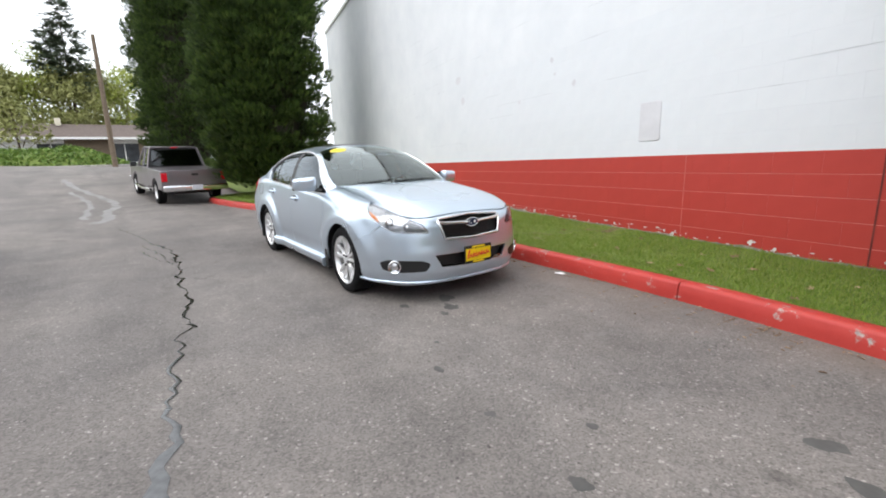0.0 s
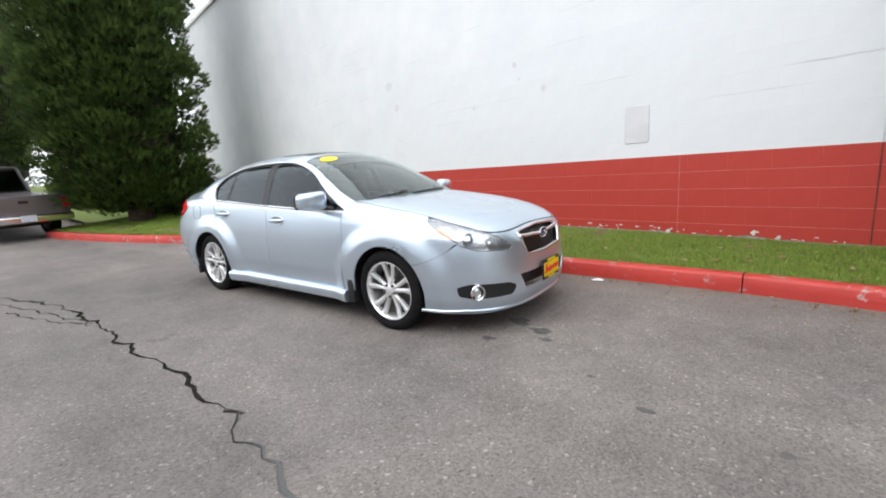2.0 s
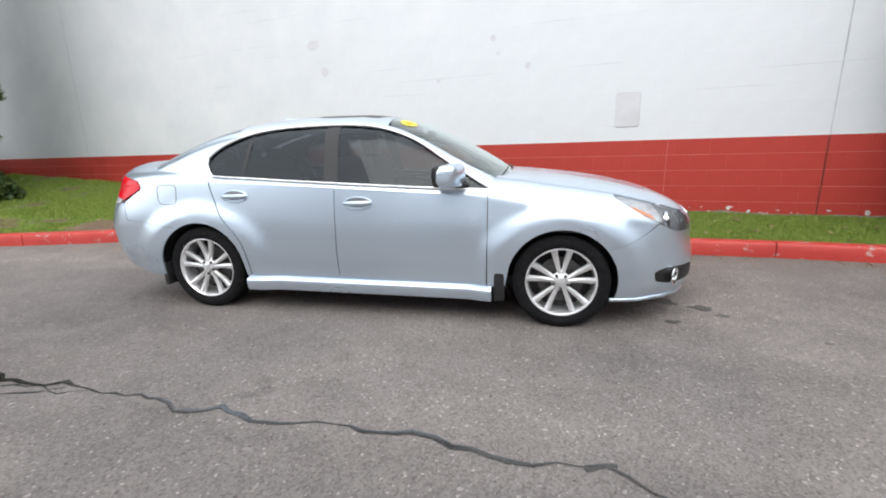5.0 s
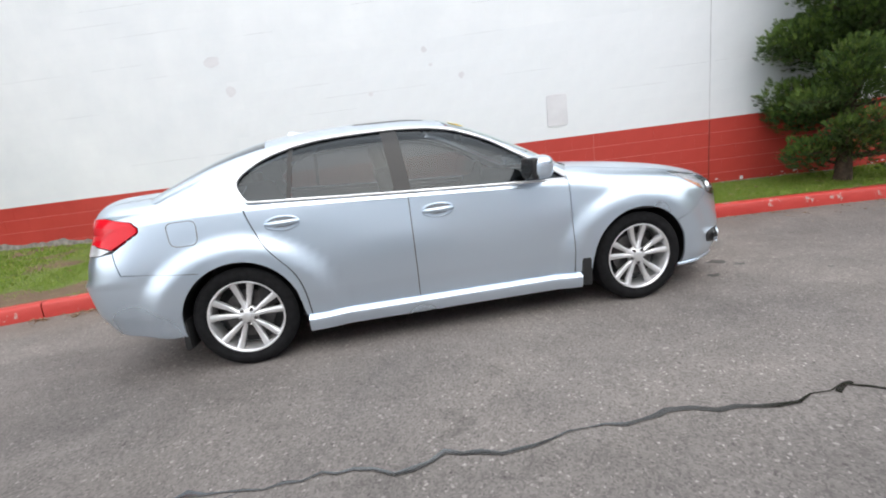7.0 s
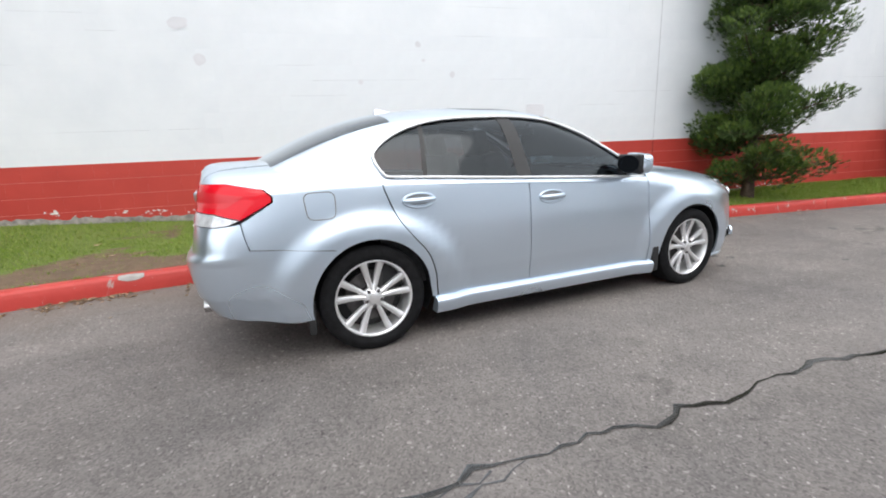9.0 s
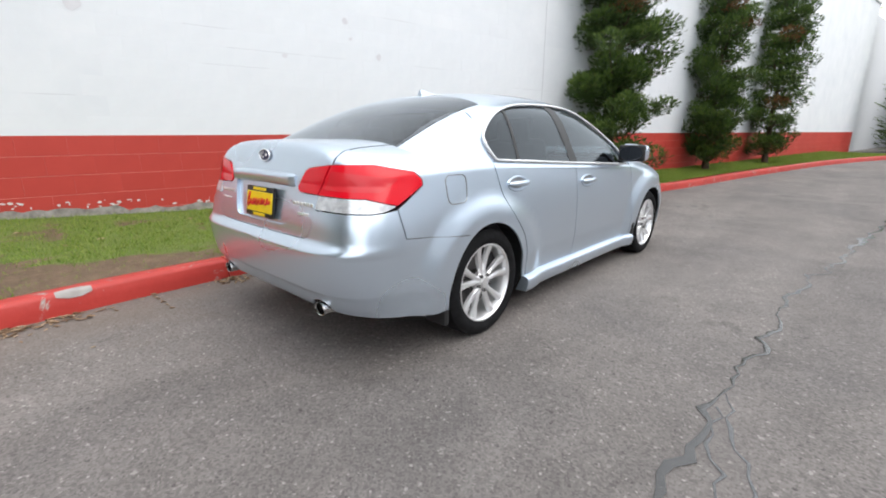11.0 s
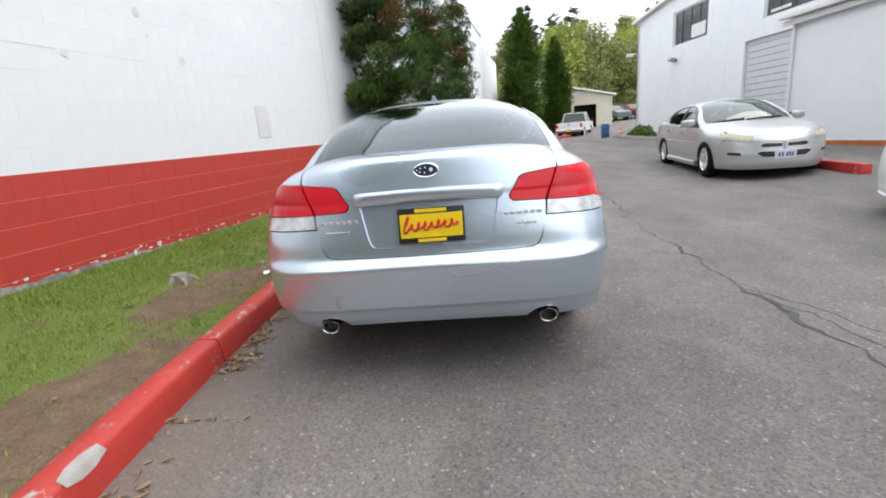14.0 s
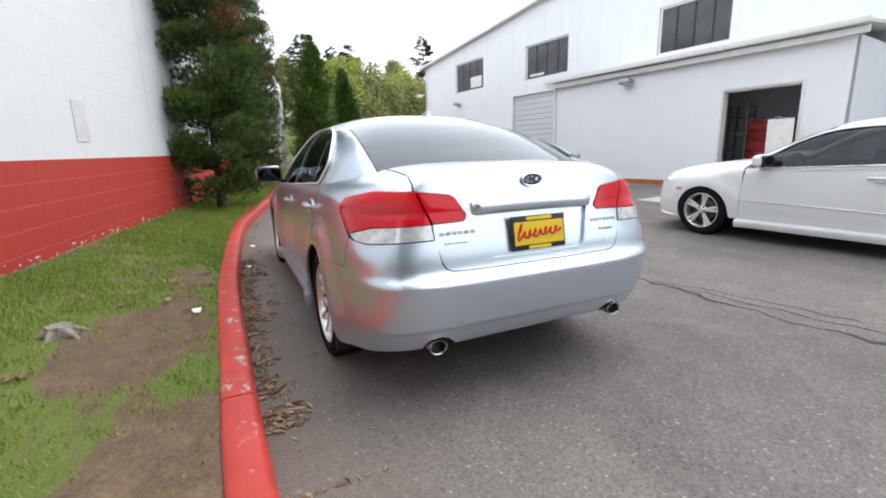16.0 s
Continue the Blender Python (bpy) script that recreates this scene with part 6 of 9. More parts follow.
def build_main_car(m):
    root = thing("car", "ice-silver four-door saloon parked along the red kerb, tinted windows", "car", m)
    sh = Shape()
    paint = M_SILVER
    dlo = DLO
    glass = window_pieces(dlo, [(-0.215, -0.10, 2.0, 0, "front_door_glass", M_GLASS_SIDE), (-0.985, 0.12, -0.325, -0.10, "rear_door_glass", M_GLASS_SIDE), (-3, 0, -1.015, 0.12, "quarter_glass", M_GLASS_SIDE),
                                (-0.325, -0.10, -0.215, -0.10, "pillar_cover", M_BLACK), (-1.015, 0.12, -0.985, 0.12, "division_bar", M_BLACK)], None)
    lamp_top = [(55.3, 0.900), (50.0, 0.890), (46.0, 0.873), (43.0, 0.859), (39, 0.837), (35.0, 0.809), (31, 0.792), (28.0, 0.786), (24.0, 0.783), (20, 0.787), (16, 0.793), (12, 0.797), (8, 0.800), (4, 0.801), (0, 0.802)]
    lamp_outer = [(44.5, 0.726), (47.6, 0.752), (51.7, 0.809), (55.6, 0.885)]
    wing_seam = [(57, 0.600), (50, 0.655)]
    opt = dict(dlo=dlo, side_glass=glass, sunroof=True, lamp_top=lamp_top, lamp_outer=lamp_outer, wing_seam=wing_seam,
               lid_side=[(33.6, 1.051), (34.0, 1.080), (35.4, 1.112)], seam_end=[(52.6, 0.703), (50.8, 0.708)], seam_side=[(-1.60, 0.664), (-1.80, 0.682)], seam_z=0.683,
               tail_outer=dict(rear_edge=[(48.9, 0.848), (55.7, 0.948), (55.6, 0.978), (53.4, 1.016), (43.0, 1.052)]))
    tl, ysp = body_common(root, sh, paint, opt)
    cabin_top(root, sh, paint, opt, ysp)
    # boot lid: top is joined with the rear face
    low = [(0, 0.690), (12, 0.691), (22.6, 0.694), (24.6, 0.697), (26.0, 0.708), (26.6, 0.727), (0, 0.727)]
    flank = [(0, 0.727), (26.6, 0.727), (26.9, 0.735), (28.6, 0.838), (29.2, 0.904), (22.0, 0.908), (21.2, 0.922), (21.1, 0.938), (18.7, 0.938), (18.3, 0.915), (16.6, 0.790), (15.9, 0.752), (15.2, 0.738), (13.8, 0.731)]
    face = [(0, 0.938), (21.1, 0.938), (24.0, 1.018), (25.4, 1.032), (33.1, 1.050), (33.6, 1.080), (35.0, 1.112)]
    for i in range(13):
        y = 0.606 * (1 - i / 12)
        q = sh.T(lid_end(y), y)
        face.append((math.degrees(math.atan2(y, sh.xr0 - q.x)), q.z))
    for mir in (False, True):
        for field in (low, flank, face):
            tl.sheet(field, sh.R, 2.0, 0.02, 0.020, 0, mir)
    lid = tl.done("boot_lid", paint, root)
    # recess for the number plate and the bar above it
    back = Panels()
    for mir in (False, True):
        back.sheet([(0, 0.715), (14.2, 0.720), (16.2, 0.735), (19.6, 0.945), (0, 0.95)], sh.R, 2.0, 0.02, 0.0, -0.017, mir)
    back.done("plate_recess", paint, lid)
    verts, faces = [], []
    prof = [(0.006, 0.031), (-0.010, 0.031), (-0.020, 0.026), (-0.026, 0.014), (-0.026, -0.010), (-0.021, -0.024), (-0.010, -0.032), (0.014, -0.032)]
    for i in range(33):
        f = -19.8 + 39.6 * i / 32
        p = sh.R(abs(f), 0.962)
        e = min(1.0, 0.35 + (1 - abs(f) / 19.8) * 14)
        verts += [(p.x + dx * e, math.copysign(p.y, f), p.z + dz * (0.8 + 0.2 * e) + 0.006 * (1 - (f / 19.8) ** 2)) for dx, dz in prof]
    k = len(prof)
    faces = [(i * k + j, (i + 1) * k + j, (i + 1) * k + j + 1, i * k + j + 1) for i in range(32) for j in range(k - 1)] + [tuple(range(k)), tuple(32 * k + j for j in range(k))]
    bm = bmesh.new()
    vs = [bm.verts.new(v) for v in verts]
    for f in faces:
        bm.faces.new([vs[q] for q in f])
    bmesh.ops.recalc_face_normals(bm, faces=bm.faces)
    part("lid_bar", smooth_by_angle(bm, 50), paint, lid, "raised bar over the number plate")
    px = sh.R(0, 0.83).x
    dealer_plate(root, pose(px - 0.006, -0.008, 0.828, 0, -8, 180))
    oval_badge(root, pose(sh.R(0, 1.078).x - 0.004, 0, 1.078, 0, -4, 180), 0.057, 0.031)
    # badge lettering as bars
    for y0, y1, z, h in ((0.34, 0.525, 0.862, 0.020), (0.385, 0.505, 0.818, 0.010), (-0.345, -0.53, 0.856, 0.020), (-0.40, -0.50, 0.808, 0.017)):
        n = 6
        for i in range(n):
            y = y0 + (y1 - y0) * (i + 0.5) / n
            f = math.degrees(math.atan2(abs(y), 1.05))
            p = sh.R(f, z)
            part("badge_bar", box_bm(0.006, abs(y1 - y0) / n * 0.70, h * 0.85, (p.x - 0.001, y, z), 0.001, 1), M_ALLOY, lid)
    # tail lamps
    red_out = [(29.7, 0.906), (42.0, 0.899), (48.6, 0.866), (55.2, 0.950), (55.1, 0.976), (53.0, 1.012), (43.0, 1.048), (33.2, 1.047)]
    clear_out = [(29.6, 0.902), (28.9, 0.840), (43.0, 0.833), (45.8, 0.839), (48.3, 0.862), (41.8, 0.895)]
    red_in = [(29.2, 0.908), (22.1, 0.912), (21.4, 0.925), (21.4, 0.938), (24.2, 1.014), (25.5, 1.028), (32.7, 1.046)]
    for mir, sg in ((False, 1), (True, -1)):
        lamp = new("tail_lamp")
        lamp.parent = root
        Panels().sheet(rounded(red_out, 0.008, 2), sh.R, 1.5, 0.015, 0.03, 0.006, mir).done("red_lens", M_TAILRED, lamp)
        Panels().sheet(clear_out, sh.R, 1.5, 0.015, 0.03, 0.006, mir).done("reversing_lens", M_CLEARWHITE, lamp, "clear reversing lamp lens")
        inner = new("boot_lamp")
        inner.parent = root
        Panels().sheet(red_in, sh.R, 1.0, 0.012, 0.03, 0.006, mir).done("red_lens", M_TAILRED, inner)
        core = [(31.4, 0.930), (45.0, 0.925), (49.0, 0.985), (33.4, 1.020)]
        Panels().sheet(rounded(core, 0.4, 2), sh.R, 1.5, 0.015, 0.0, 0.0075, mir).done("lamp_core", M_TAILRED2, lamp)
    # rear bumper
    rb = Panels()
    for mir in (False, True):
        ring = [(0, 0.334), (12, 0.334), (24.4, 0.331), (24.9, 0.350), (26.0, 0.374), (28.2, 0.386), (30.4, 0.374), (31.6, 0.350), (32.1, 0.329), (40, 0.322), (52, 0.293), (60, 0.264)] + arch_angles(sh, sh.hubs[1], sh.xr0, -1, 190.0, 118.6) + [(62, 0.679), (52.6, 0.699), (50.6, 0.704), (48.7, 0.845), (45.9, 0.835), (43.0, 0.829), (28.4, 0.835), (27.2, 0.735), (26.3, 0.706), (24.8, 0.693), (22.6, 0.690), (12, 0.687), (0, 0.686)]
        rb.sheet(ring, sh.R, 2.0, 0.011, 0.012, 0, mir)
    bump = rb.done("rear_bumper", paint, root)
    for mir, sg in ((False, 1), (True, -1)):
        pipe = lathe_bm([(0.029, 0.10), (0.035, 0.10), (0.037, -0.01), (0.035, -0.015), (0.031, -0.012), (0.029, 0.10)], 28, "x")
        pipe.transform(Matrix.Translation((-2.296, sg * 0.545, 0.338)) @ Matrix.Diagonal((1, 1.25, 0.95, 1)))
        ex = part("exhaust_tip", pipe, M_STEELBR, root)
        part("pipe_inside", lathe_bm([(0.031, 0.03), (0.001, 0.03)], 20, "x"), M_BLACK, ex).location = (-2.296, sg * 0.545, 0.338)
    part("silencer", box_bm(0.26, 1.1, 0.10, (-1.98, 0, 0.42), 0.04, 2), M_BLACK, root)
    # fuel flap
    fl = rounded([(-1.735, 0.985), (-1.72, 0.835), (-1.565, 0.835), (-1.56, 0.985)], 0.045, 5)
    part("fuel_flap_seam", outline_tube(fl, lambda x, z: sh.S(x, z), 0.003, 0.0005, True, True, 5), M_LAMPDK, root)
    # front bumper with openings
    fb = Panels()
    for mir in (False, True):
        arch = arch_angles(sh, sh.hubs[0], sh.xf0, 1, -18.0, 39.5)
        k = min(range(len(arch)), key=lambda q: abs(arch[q][1] - 0.458))
        chin = [(0, 0.185), (20, 0.178), (36, 0.175), (50, 0.19), (56, 0.205)] + arch[:k] + [(arch[k][0], 0.458), (20.3, 0.458), (20.5, 0.452), (17.6, 0.345), (0, 0.33)]
        middle = [(0, 0.458), (arch[k][0], 0.458)] + arch[k + 1:] + [(59.2, 0.585), (15.8, 0.585), (0, 0.575)]
        cheek = [(15.8, 0.585), (59.2, 0.585), (57, 0.598), (50, 0.652), (44.2, 0.722), (42.3, 0.702), (37.4, 0.668), (34, 0.662), (24.2, 0.651), (22.8, 0.657), (22.9, 0.676), (25.2, 0.727), (27.0, 0.745), (19.2, 0.745), (18.0, 0.70)]
        brow = [(0, 0.79), (10, 0.784), (17.8, 0.768), (19.2, 0.745), (27.0, 0.745), (28.6, 0.761), (31.6, 0.784), (28, 0.782), (24, 0.779), (20, 0.783), (16, 0.789), (8, 0.797), (0, 0.799)]
        for field in (chin, middle, cheek, brow):
            fb.sheet(field, sh.F, 2.0, 0.02, 0.014, 0, mir)
    fbump = fb.done("front_bumper", paint, root)
    for mir, sg in ((False, 1), (True, -1)):
        lip = [sh.F(f, 0.205) for f in range(0, 62, 3)]
        part("lip", tube_bm([(p.x + 0.004, sg * p.y, p.z + 0.0004 * i) for i, p in enumerate(lip)], 0.018, 8, False, 0.8), paint, fbump)
        fog = [(24.5, 0.322), (22.5, 0.385), (26.0, 0.418), (41.0, 0.428), (45.5, 0.40), (44.5, 0.335), (39.0, 0.312)]
        Panels().sheet(rounded(fog, 1.2, 2), sh.F, 1.5, 0.02, 0.012, 0.004, mir).done("fog_lamp_bezel", M_BLACK, fbump)
        p = sh.F(38.2, 0.366)
        nn = Vector((math.cos(radians(33)), sg * math.sin(radians(33)), 0))
        rot = Matrix.Translation((p.x + 0.008, sg * (p.y + 0.006), p.z)) @ nn.to_track_quat("X", "Z").to_matrix().to_4x4()
        b = lathe_bm([(0.046, -0.01), (0.056, 0.006), (0.060, 0.012), (0.055, 0.018), (0.044, 0.012), (0.040, -0.01)], 30, "x")
        b.transform(rot)
        fl2 = part("fog_lamp", b, M_CHROME, root, "round fog lamp with chrome ring")
        b = lathe_bm([(0.042, -0.005), (0.030, 0.004), (0.001, 0.008)], 24, "x")
        b.transform(rot)
        part("fog_lens", b, M_LAMPIN, fl2)
        # headlamp
        head = [(24.0, 0.655), (34.0, 0.666), (37.3, 0.672), (42.4, 0.706), (47.4, 0.748), (51.6, 0.808), (55.5, 0.885), (55.2, 0.901), (50.0, 0.890), (46.0, 0.872), (43.0, 0.858), (39, 0.836), (35.0, 0.807), (32, 0.785), (29.0, 0.760), (26, 0.730), (23.8, 0.690), (23.2, 0.668)]
        hl = new("headlamp")
        hl.parent = root
        hl.name = "headlamp"
        Panels().sheet([(f, z + 0.010 if 6 < k < 14 else z) for k, (f, z) in enumerate(head)], sh.F, 1.5, 0.015, 0.0, -0.011, mir).done("housing", M_LAMPIN, hl)
        Panels().sheet([(43.2, 0.73), (51.4, 0.812), (55.0, 0.885), (50.0, 0.882), (43.0, 0.852)], sh.F, 1.5, 0.015, 0.0, -0.008, mir).done("reflector", M_CLEARWHITE, hl)
        Panels().sheet([(24.2, 0.663), (33.0, 0.672), (34.0, 0.74), (31.5, 0.768), (26.6, 0.724), (24.2, 0.682)], sh.F, 1.5, 0.015, 0.0, -0.007, mir).done("bezel", M_LAMPDK, hl, "dark inner lamp bezel")
        Panels().sheet([(45.6, 0.753), (50.5, 0.801), (52.8, 0.842), (51.0, 0.834), (46.2, 0.786)], sh.F, 1.0, 0.012, 0.006, -0.006, mir).done("indicator", M_AMBER, hl, "amber indicator")
        for f, z, r in ((38.6, 0.742, 0.046), (31.6, 0.712, 0.034)):
            p = sh.F(f, z)
            b = lathe_bm([(r * 1.25, -0.03), (r * 1.2, -0.008), (r, -0.012), (r * 0.8, 0.0), (r * 0.4, 0.010), (0.001, 0.013)], 24, "x")
            n2 = Vector((0.93, sg * 0.30, 0.1))
            b.transform(Matrix.Translation((p.x - 0.018, sg * (p.y - 0.006), p.z)) @ n2.to_track_quat("X", "Z").to_matrix().to_4x4())
            part("projector", b, M_CHROME, hl)
        Panels().sheet(rounded(head, 0.9, 2), sh.F, 1.5, 0.015, 0.012, 0.0035, mir).done("lens", M_LENS, hl)
    # grille
    gr = new("grille")
    gr.parent = root
    gpoly = [(0, 0.580), (15.4, 0.592), (17.4, 0.70), (18.6, 0.742), (17.6, 0.765), (0, 0.785)]
    for mir, sg in ((False, 1), (True, -1)):
        Panels().sheet([(0, 0.57), (16.5, 0.58), (20, 0.76), (0, 0.80)], lambda f, z: sh.F(f, z) + Vector((-0.05, 0, 0)), 2, 0.03, 0, 0, mir).done("mesh_backing", M_BLACK, gr)
        for k in range(9):
            z = 0.597 + 0.0145 * k
            fm = 15.6 + 2.0 * (z - 0.592) / 0.11
            part("grille_bar", outline_tube([(fm * i / 6, z) for i in range(7)], lambda f, z: sh.F(f, z) + Vector((-0.03, 0, 0)), 0.003, 0, False, mir, 5), M_BLACK, gr)
        part("chrome_frame", outline_tube(gpoly[0:6], lambda f, z: sh.F(f, z) + Vector((0.004, 0, 0)), 0.013, 0, False, mir, 8), M_CHROME, gr)
        part("wing_bar", outline_tube([(0, 0.712), (4, 0.716), (8, 0.722), (13, 0.726), (18, 0.735)], lambda f, z: sh.F(f, z) + Vector((0.004, 0, 0)), 0.015, 0, False, mir, 8), M_CHROME, gr)
        Panels().sheet([(0, 0.34), (17.4, 0.353), (20.0, 0.447), (18, 0.454), (0, 0.45)], lambda f, z: sh.F(f, z) + Vector((-0.06, 0, 0)), 2, 0.03, 0, 0, mir).done("lower_mesh", M_BLACK, gr)
    oval_badge(root, pose(sh.F(0, 0.715).x + 0.012, 0, 0.715, 0, 0, 0), 0.068, 0.038)
    dealer_plate(root, pose(2.372, 0.02, 0.425, 0, 0, 0))
    # aerial fin, wipers, windscreen stickers
    bm = bmesh.new()
    v = [bm.verts.new(p) for p in ((-0.93, 0.022, 1.485), (-0.93, -0.022, 1.485), (-1.06, 0.026, 1.465), (-1.06, -0.026, 1.465), (-1.035, 0.006, 1.512), (-1.035, -0.006, 1.512), (-1.058, 0.006, 1.506), (-1.058, -0.006, 1.506))]
    for f in ((0, 1, 5, 4), (0, 4, 6, 2), (1, 3, 7, 5), (2, 6, 7, 3), (4, 5, 7, 6)):
        bm.faces.new([v[i] for i in f])
    bmesh.ops.recalc_face_normals(bm, faces=bm.faces)
    part("roof_aerial", bm, paint, root, "small fin aerial on the roof")
    for y0, y1, b in ((-0.05, 0.55, 0.0), (-0.62, -0.08, 0.0)):
        pts = [(1.0 - 0.03 * t - 0.13 * (y0 + (y1 - y0) * t) ** 2, y0 + (y1 - y0) * t) for t in [i / 8 for i in range(9)]]
        part("wiper", tube_bm([(x, y, sh.gtop(x, y) + 0.010) for x, y in pts], 0.0055, 6), M_BLACK, root)
    Panels().sheet(ellipse_pts(0.205, -0.37, 0.062, 0.105), sh.GT, 0.03, 0.03, 0, 0.003).done("windscreen_sticker", M_STICKER, root, "oval yellow sale sticker, top of the windscreen")
    for k, (y, w) in enumerate(((-0.33, 0.03), (-0.36, 0.03), (-0.40, 0.03), (-0.43, 0.03))):
        Panels().sheet([(0.185, y - 0.011), (0.185, y + 0.011), (0.228, y + 0.011), (0.228, y - 0.011)], sh.GT, 0.03, 0.03, 0, 0.005).done("sticker_bar", plain("orange_print", (0.8, 0.42, 0.0), 0.5) if k == 0 else bpy.data.materials["orange_print"], root)
    for hx in (1.375, -1.375):
        for sg in (1, -1):
            make_wheel(root, (hx, sg * 0.785, 0.328), 0.328, 0.240, 0.215, sg)
    return root


def build_parked_car(name, label, m, scale, paint, style):
    """The other saloons in the yard, with their own noses."""
    root = thing(name, label, "car", m)
    root.scale = scale
    sh = Shape(flare=0.012 if style == "old" else 0.02, round_front=2.7 if style == "old" else 3.0)
    lamp_top = [(55.3, 0.875), (50.0, 0.862), (46.0, 0.85), (43.0, 0.842), (39, 0.83), (35.0, 0.815), (31, 0.80), (28.0, 0.792), (24.0, 0.786), (20, 0.786), (16, 0.79), (12, 0.794), (8, 0.798), (4, 0.800), (0, 0.801)]
    lamp_outer = [(46.0, 0.74), (52.0, 0.80), (55.6, 0.865)]
    wing_seam = [(57, 0.600), (50, 0.665)]
    dlo = DLO
    if style == "coupe":
        cuts = [(-0.62, -0.15, 2.0, 0, "door_glass", M_GLASS_SIDE), (-3, 0, -0.66, -0.15, "quarter_glass", M_GLASS_SIDE), (-0.66, -0.15, -0.62, -0.15, "pillar_cover", M_BLACK)]
    else:
        cuts = [(-0.215, -0.10, 2.0, 0, "front_door_glass", M_GLASS_SIDE), (-3, 0, -0.325, -0.10, "rear_door_glass", M_GLASS_SIDE), (-0.325, -0.10, -0.215, -0.10, "pillar_cover", M_BLACK)]
    opt = dict(dlo=dlo, side_glass=window_pieces(dlo, cuts, None), lamp_top=lamp_top, lamp_outer=lamp_outer, wing_seam=wing_seam, coupe=(style == "coupe"), flaps=False, handle_front=(-0.06, 0.862) if style != "coupe" else (-0.45, 0.875), door_rear=-0.75,
               tail_outer=dict(rear_edge=[(48.0, 0.849), (52.6, 0.943), (52.9, 0.976), (49.0, 1.012), (43.0, 1.035)], top_out=(43.0, 1.035)))
    tl, ysp = body_common(root, sh, paint, opt)
    cabin_top(root, sh, paint, opt, ysp)
    face = [(0, 0.695), (22.6, 0.70), (28.2, 0.913), (29.4, 1.038), (29.8, 1.075), (31.7, 1.118)]
    for i in range(13):
        y = 0.606 * (1 - i / 12)
        q = sh.T(lid_end(y), y)
        face.append((math.degrees(math.atan2(y, sh.xr0 - q.x)), q.z))
    for mir in (False, True):
        tl.sheet(face, sh.R, 3.0, 0.04, 0.012, 0, mir)
    tl.done("boot_lid", paint, root)
    rb, fb = Panels(), Panels()
    for mir in (False, True):
        ring = [(0, 0.28), (52, 0.275), (60, 0.264)] + arch_angles(sh, sh.hubs[1], sh.xr0, -1, 190.0, 118.6) + [(62, 0.6655), (53.5, 0.6705), (52.15, 0.697), (48.05, 0.846), (26.7, 0.844), (22.9, 0.70), (0, 0.689)]
        rb.sheet(ring, sh.R, 3.0, 0.04, 0.012, 0, mir)
        ring = [(0, 0.20), (36, 0.195), (56, 0.205)] + arch_angles(sh, sh.hubs[0], sh.xf0, 1, -18.0, 39.5) + [(57, 0.598), (50, 0.662), (45.6, 0.737), (36, 0.715), (27, 0.69), (23.5, 0.705), (23.2, 0.782), (20, 0.783), (8, 0.796), (0, 0.799)]
        fb.sheet(ring, sh.F, 2.0, 0.025, 0.012, 0, mir)
        Panels().sheet([(28.5, 0.848), (47.4, 0.850), (49.2, 0.901), (52.1, 0.957), (48.6, 1.006), (30.1, 1.036)], sh.R, 3, 0.04, 0.03, 0.004, mir).done("tail_lamp", M_TAILRED, root)
    rb.done("rear_bumper", paint, root)
    fbump = fb.done("front_bumper", paint, root)
    for mir, sg in ((False, 1), (True, -1)):
        head = [(23.8, 0.709), (27, 0.694), (36, 0.719), (45.8, 0.742), (52.0, 0.802), (55.2, 0.862), (54.8, 0.872), (50.0, 0.861), (43.0, 0.841), (35.0, 0.814), (28.0, 0.791), (23.6, 0.784)]
        hl = Panels().sheet(rounded(head, 0.8, 2), sh.F, 1.5, 0.02, 0.01, 0.001, mir).done("headlamp", M_OLDLENS if style == "old" else M_LAMPIN, root, "clouded yellowed headlamp" if style == "old" else "clear headlamp")
        if style == "old":
            Panels().sheet([(2.2, 0.585), (2.2, 0.64), (15.5, 0.65), (17.5, 0.605), (15, 0.585)], sh.F, 2, 0.02, 0.012, 0.003, mir).done("grille_slot", M_BLACK, fbump)
            Panels().sheet([(1.6, 0.415), (1.6, 0.50), (16.0, 0.515), (19.5, 0.49), (15, 0.42)], sh.F, 2, 0.02, 0.012, 0.003, mir).done("grille_slot", M_BLACK, fbump)
            Panels().sheet([(30, 0.45), (31, 0.50), (41, 0.515), (42, 0.47)], sh.F, 2, 0.02, 0.012, 0.003, mir).done("fog_recess", M_BLACK, fbump)
            part("side_strip", outline_tube([(x, 0.66) for x in [-1.0 + 0.1 * i for i in range(20)]], sh.S, 0.016, 0, False, mir, 6, 0.6), paint, root)
        else:
            Panels().sheet([(0, 0.60), (0, 0.74), (14.5, 0.75), (17.0, 0.69), (13, 0.605)], sh.F, 2, 0.02, 0.012, 0.003, mir).done("grille_mesh", M_BLACK, fbump)
            Panels().sheet([(56.4, 0.63), (61.5, 0.628), (61.5, 0.668), (57.0, 0.672)], sh.F, 1, 0.02, 0.008, 0.004, mir).done("side_marker", M_AMBER, fbump, "amber side marker lamp")
            part("side_crease", outline_tube([(x, 0.52 + 0.03 * x) for x in [-1.0 + 0.1 * i for i in range(20)]], sh.S, 0.008, -0.003, False, mir, 6), paint, root)
            part("lower_lip", outline_tube([(f, 0.235) for f in range(0, 57, 3)], sh.F, 0.022, 0, False, mir, 6, 0.7), paint, fbump)
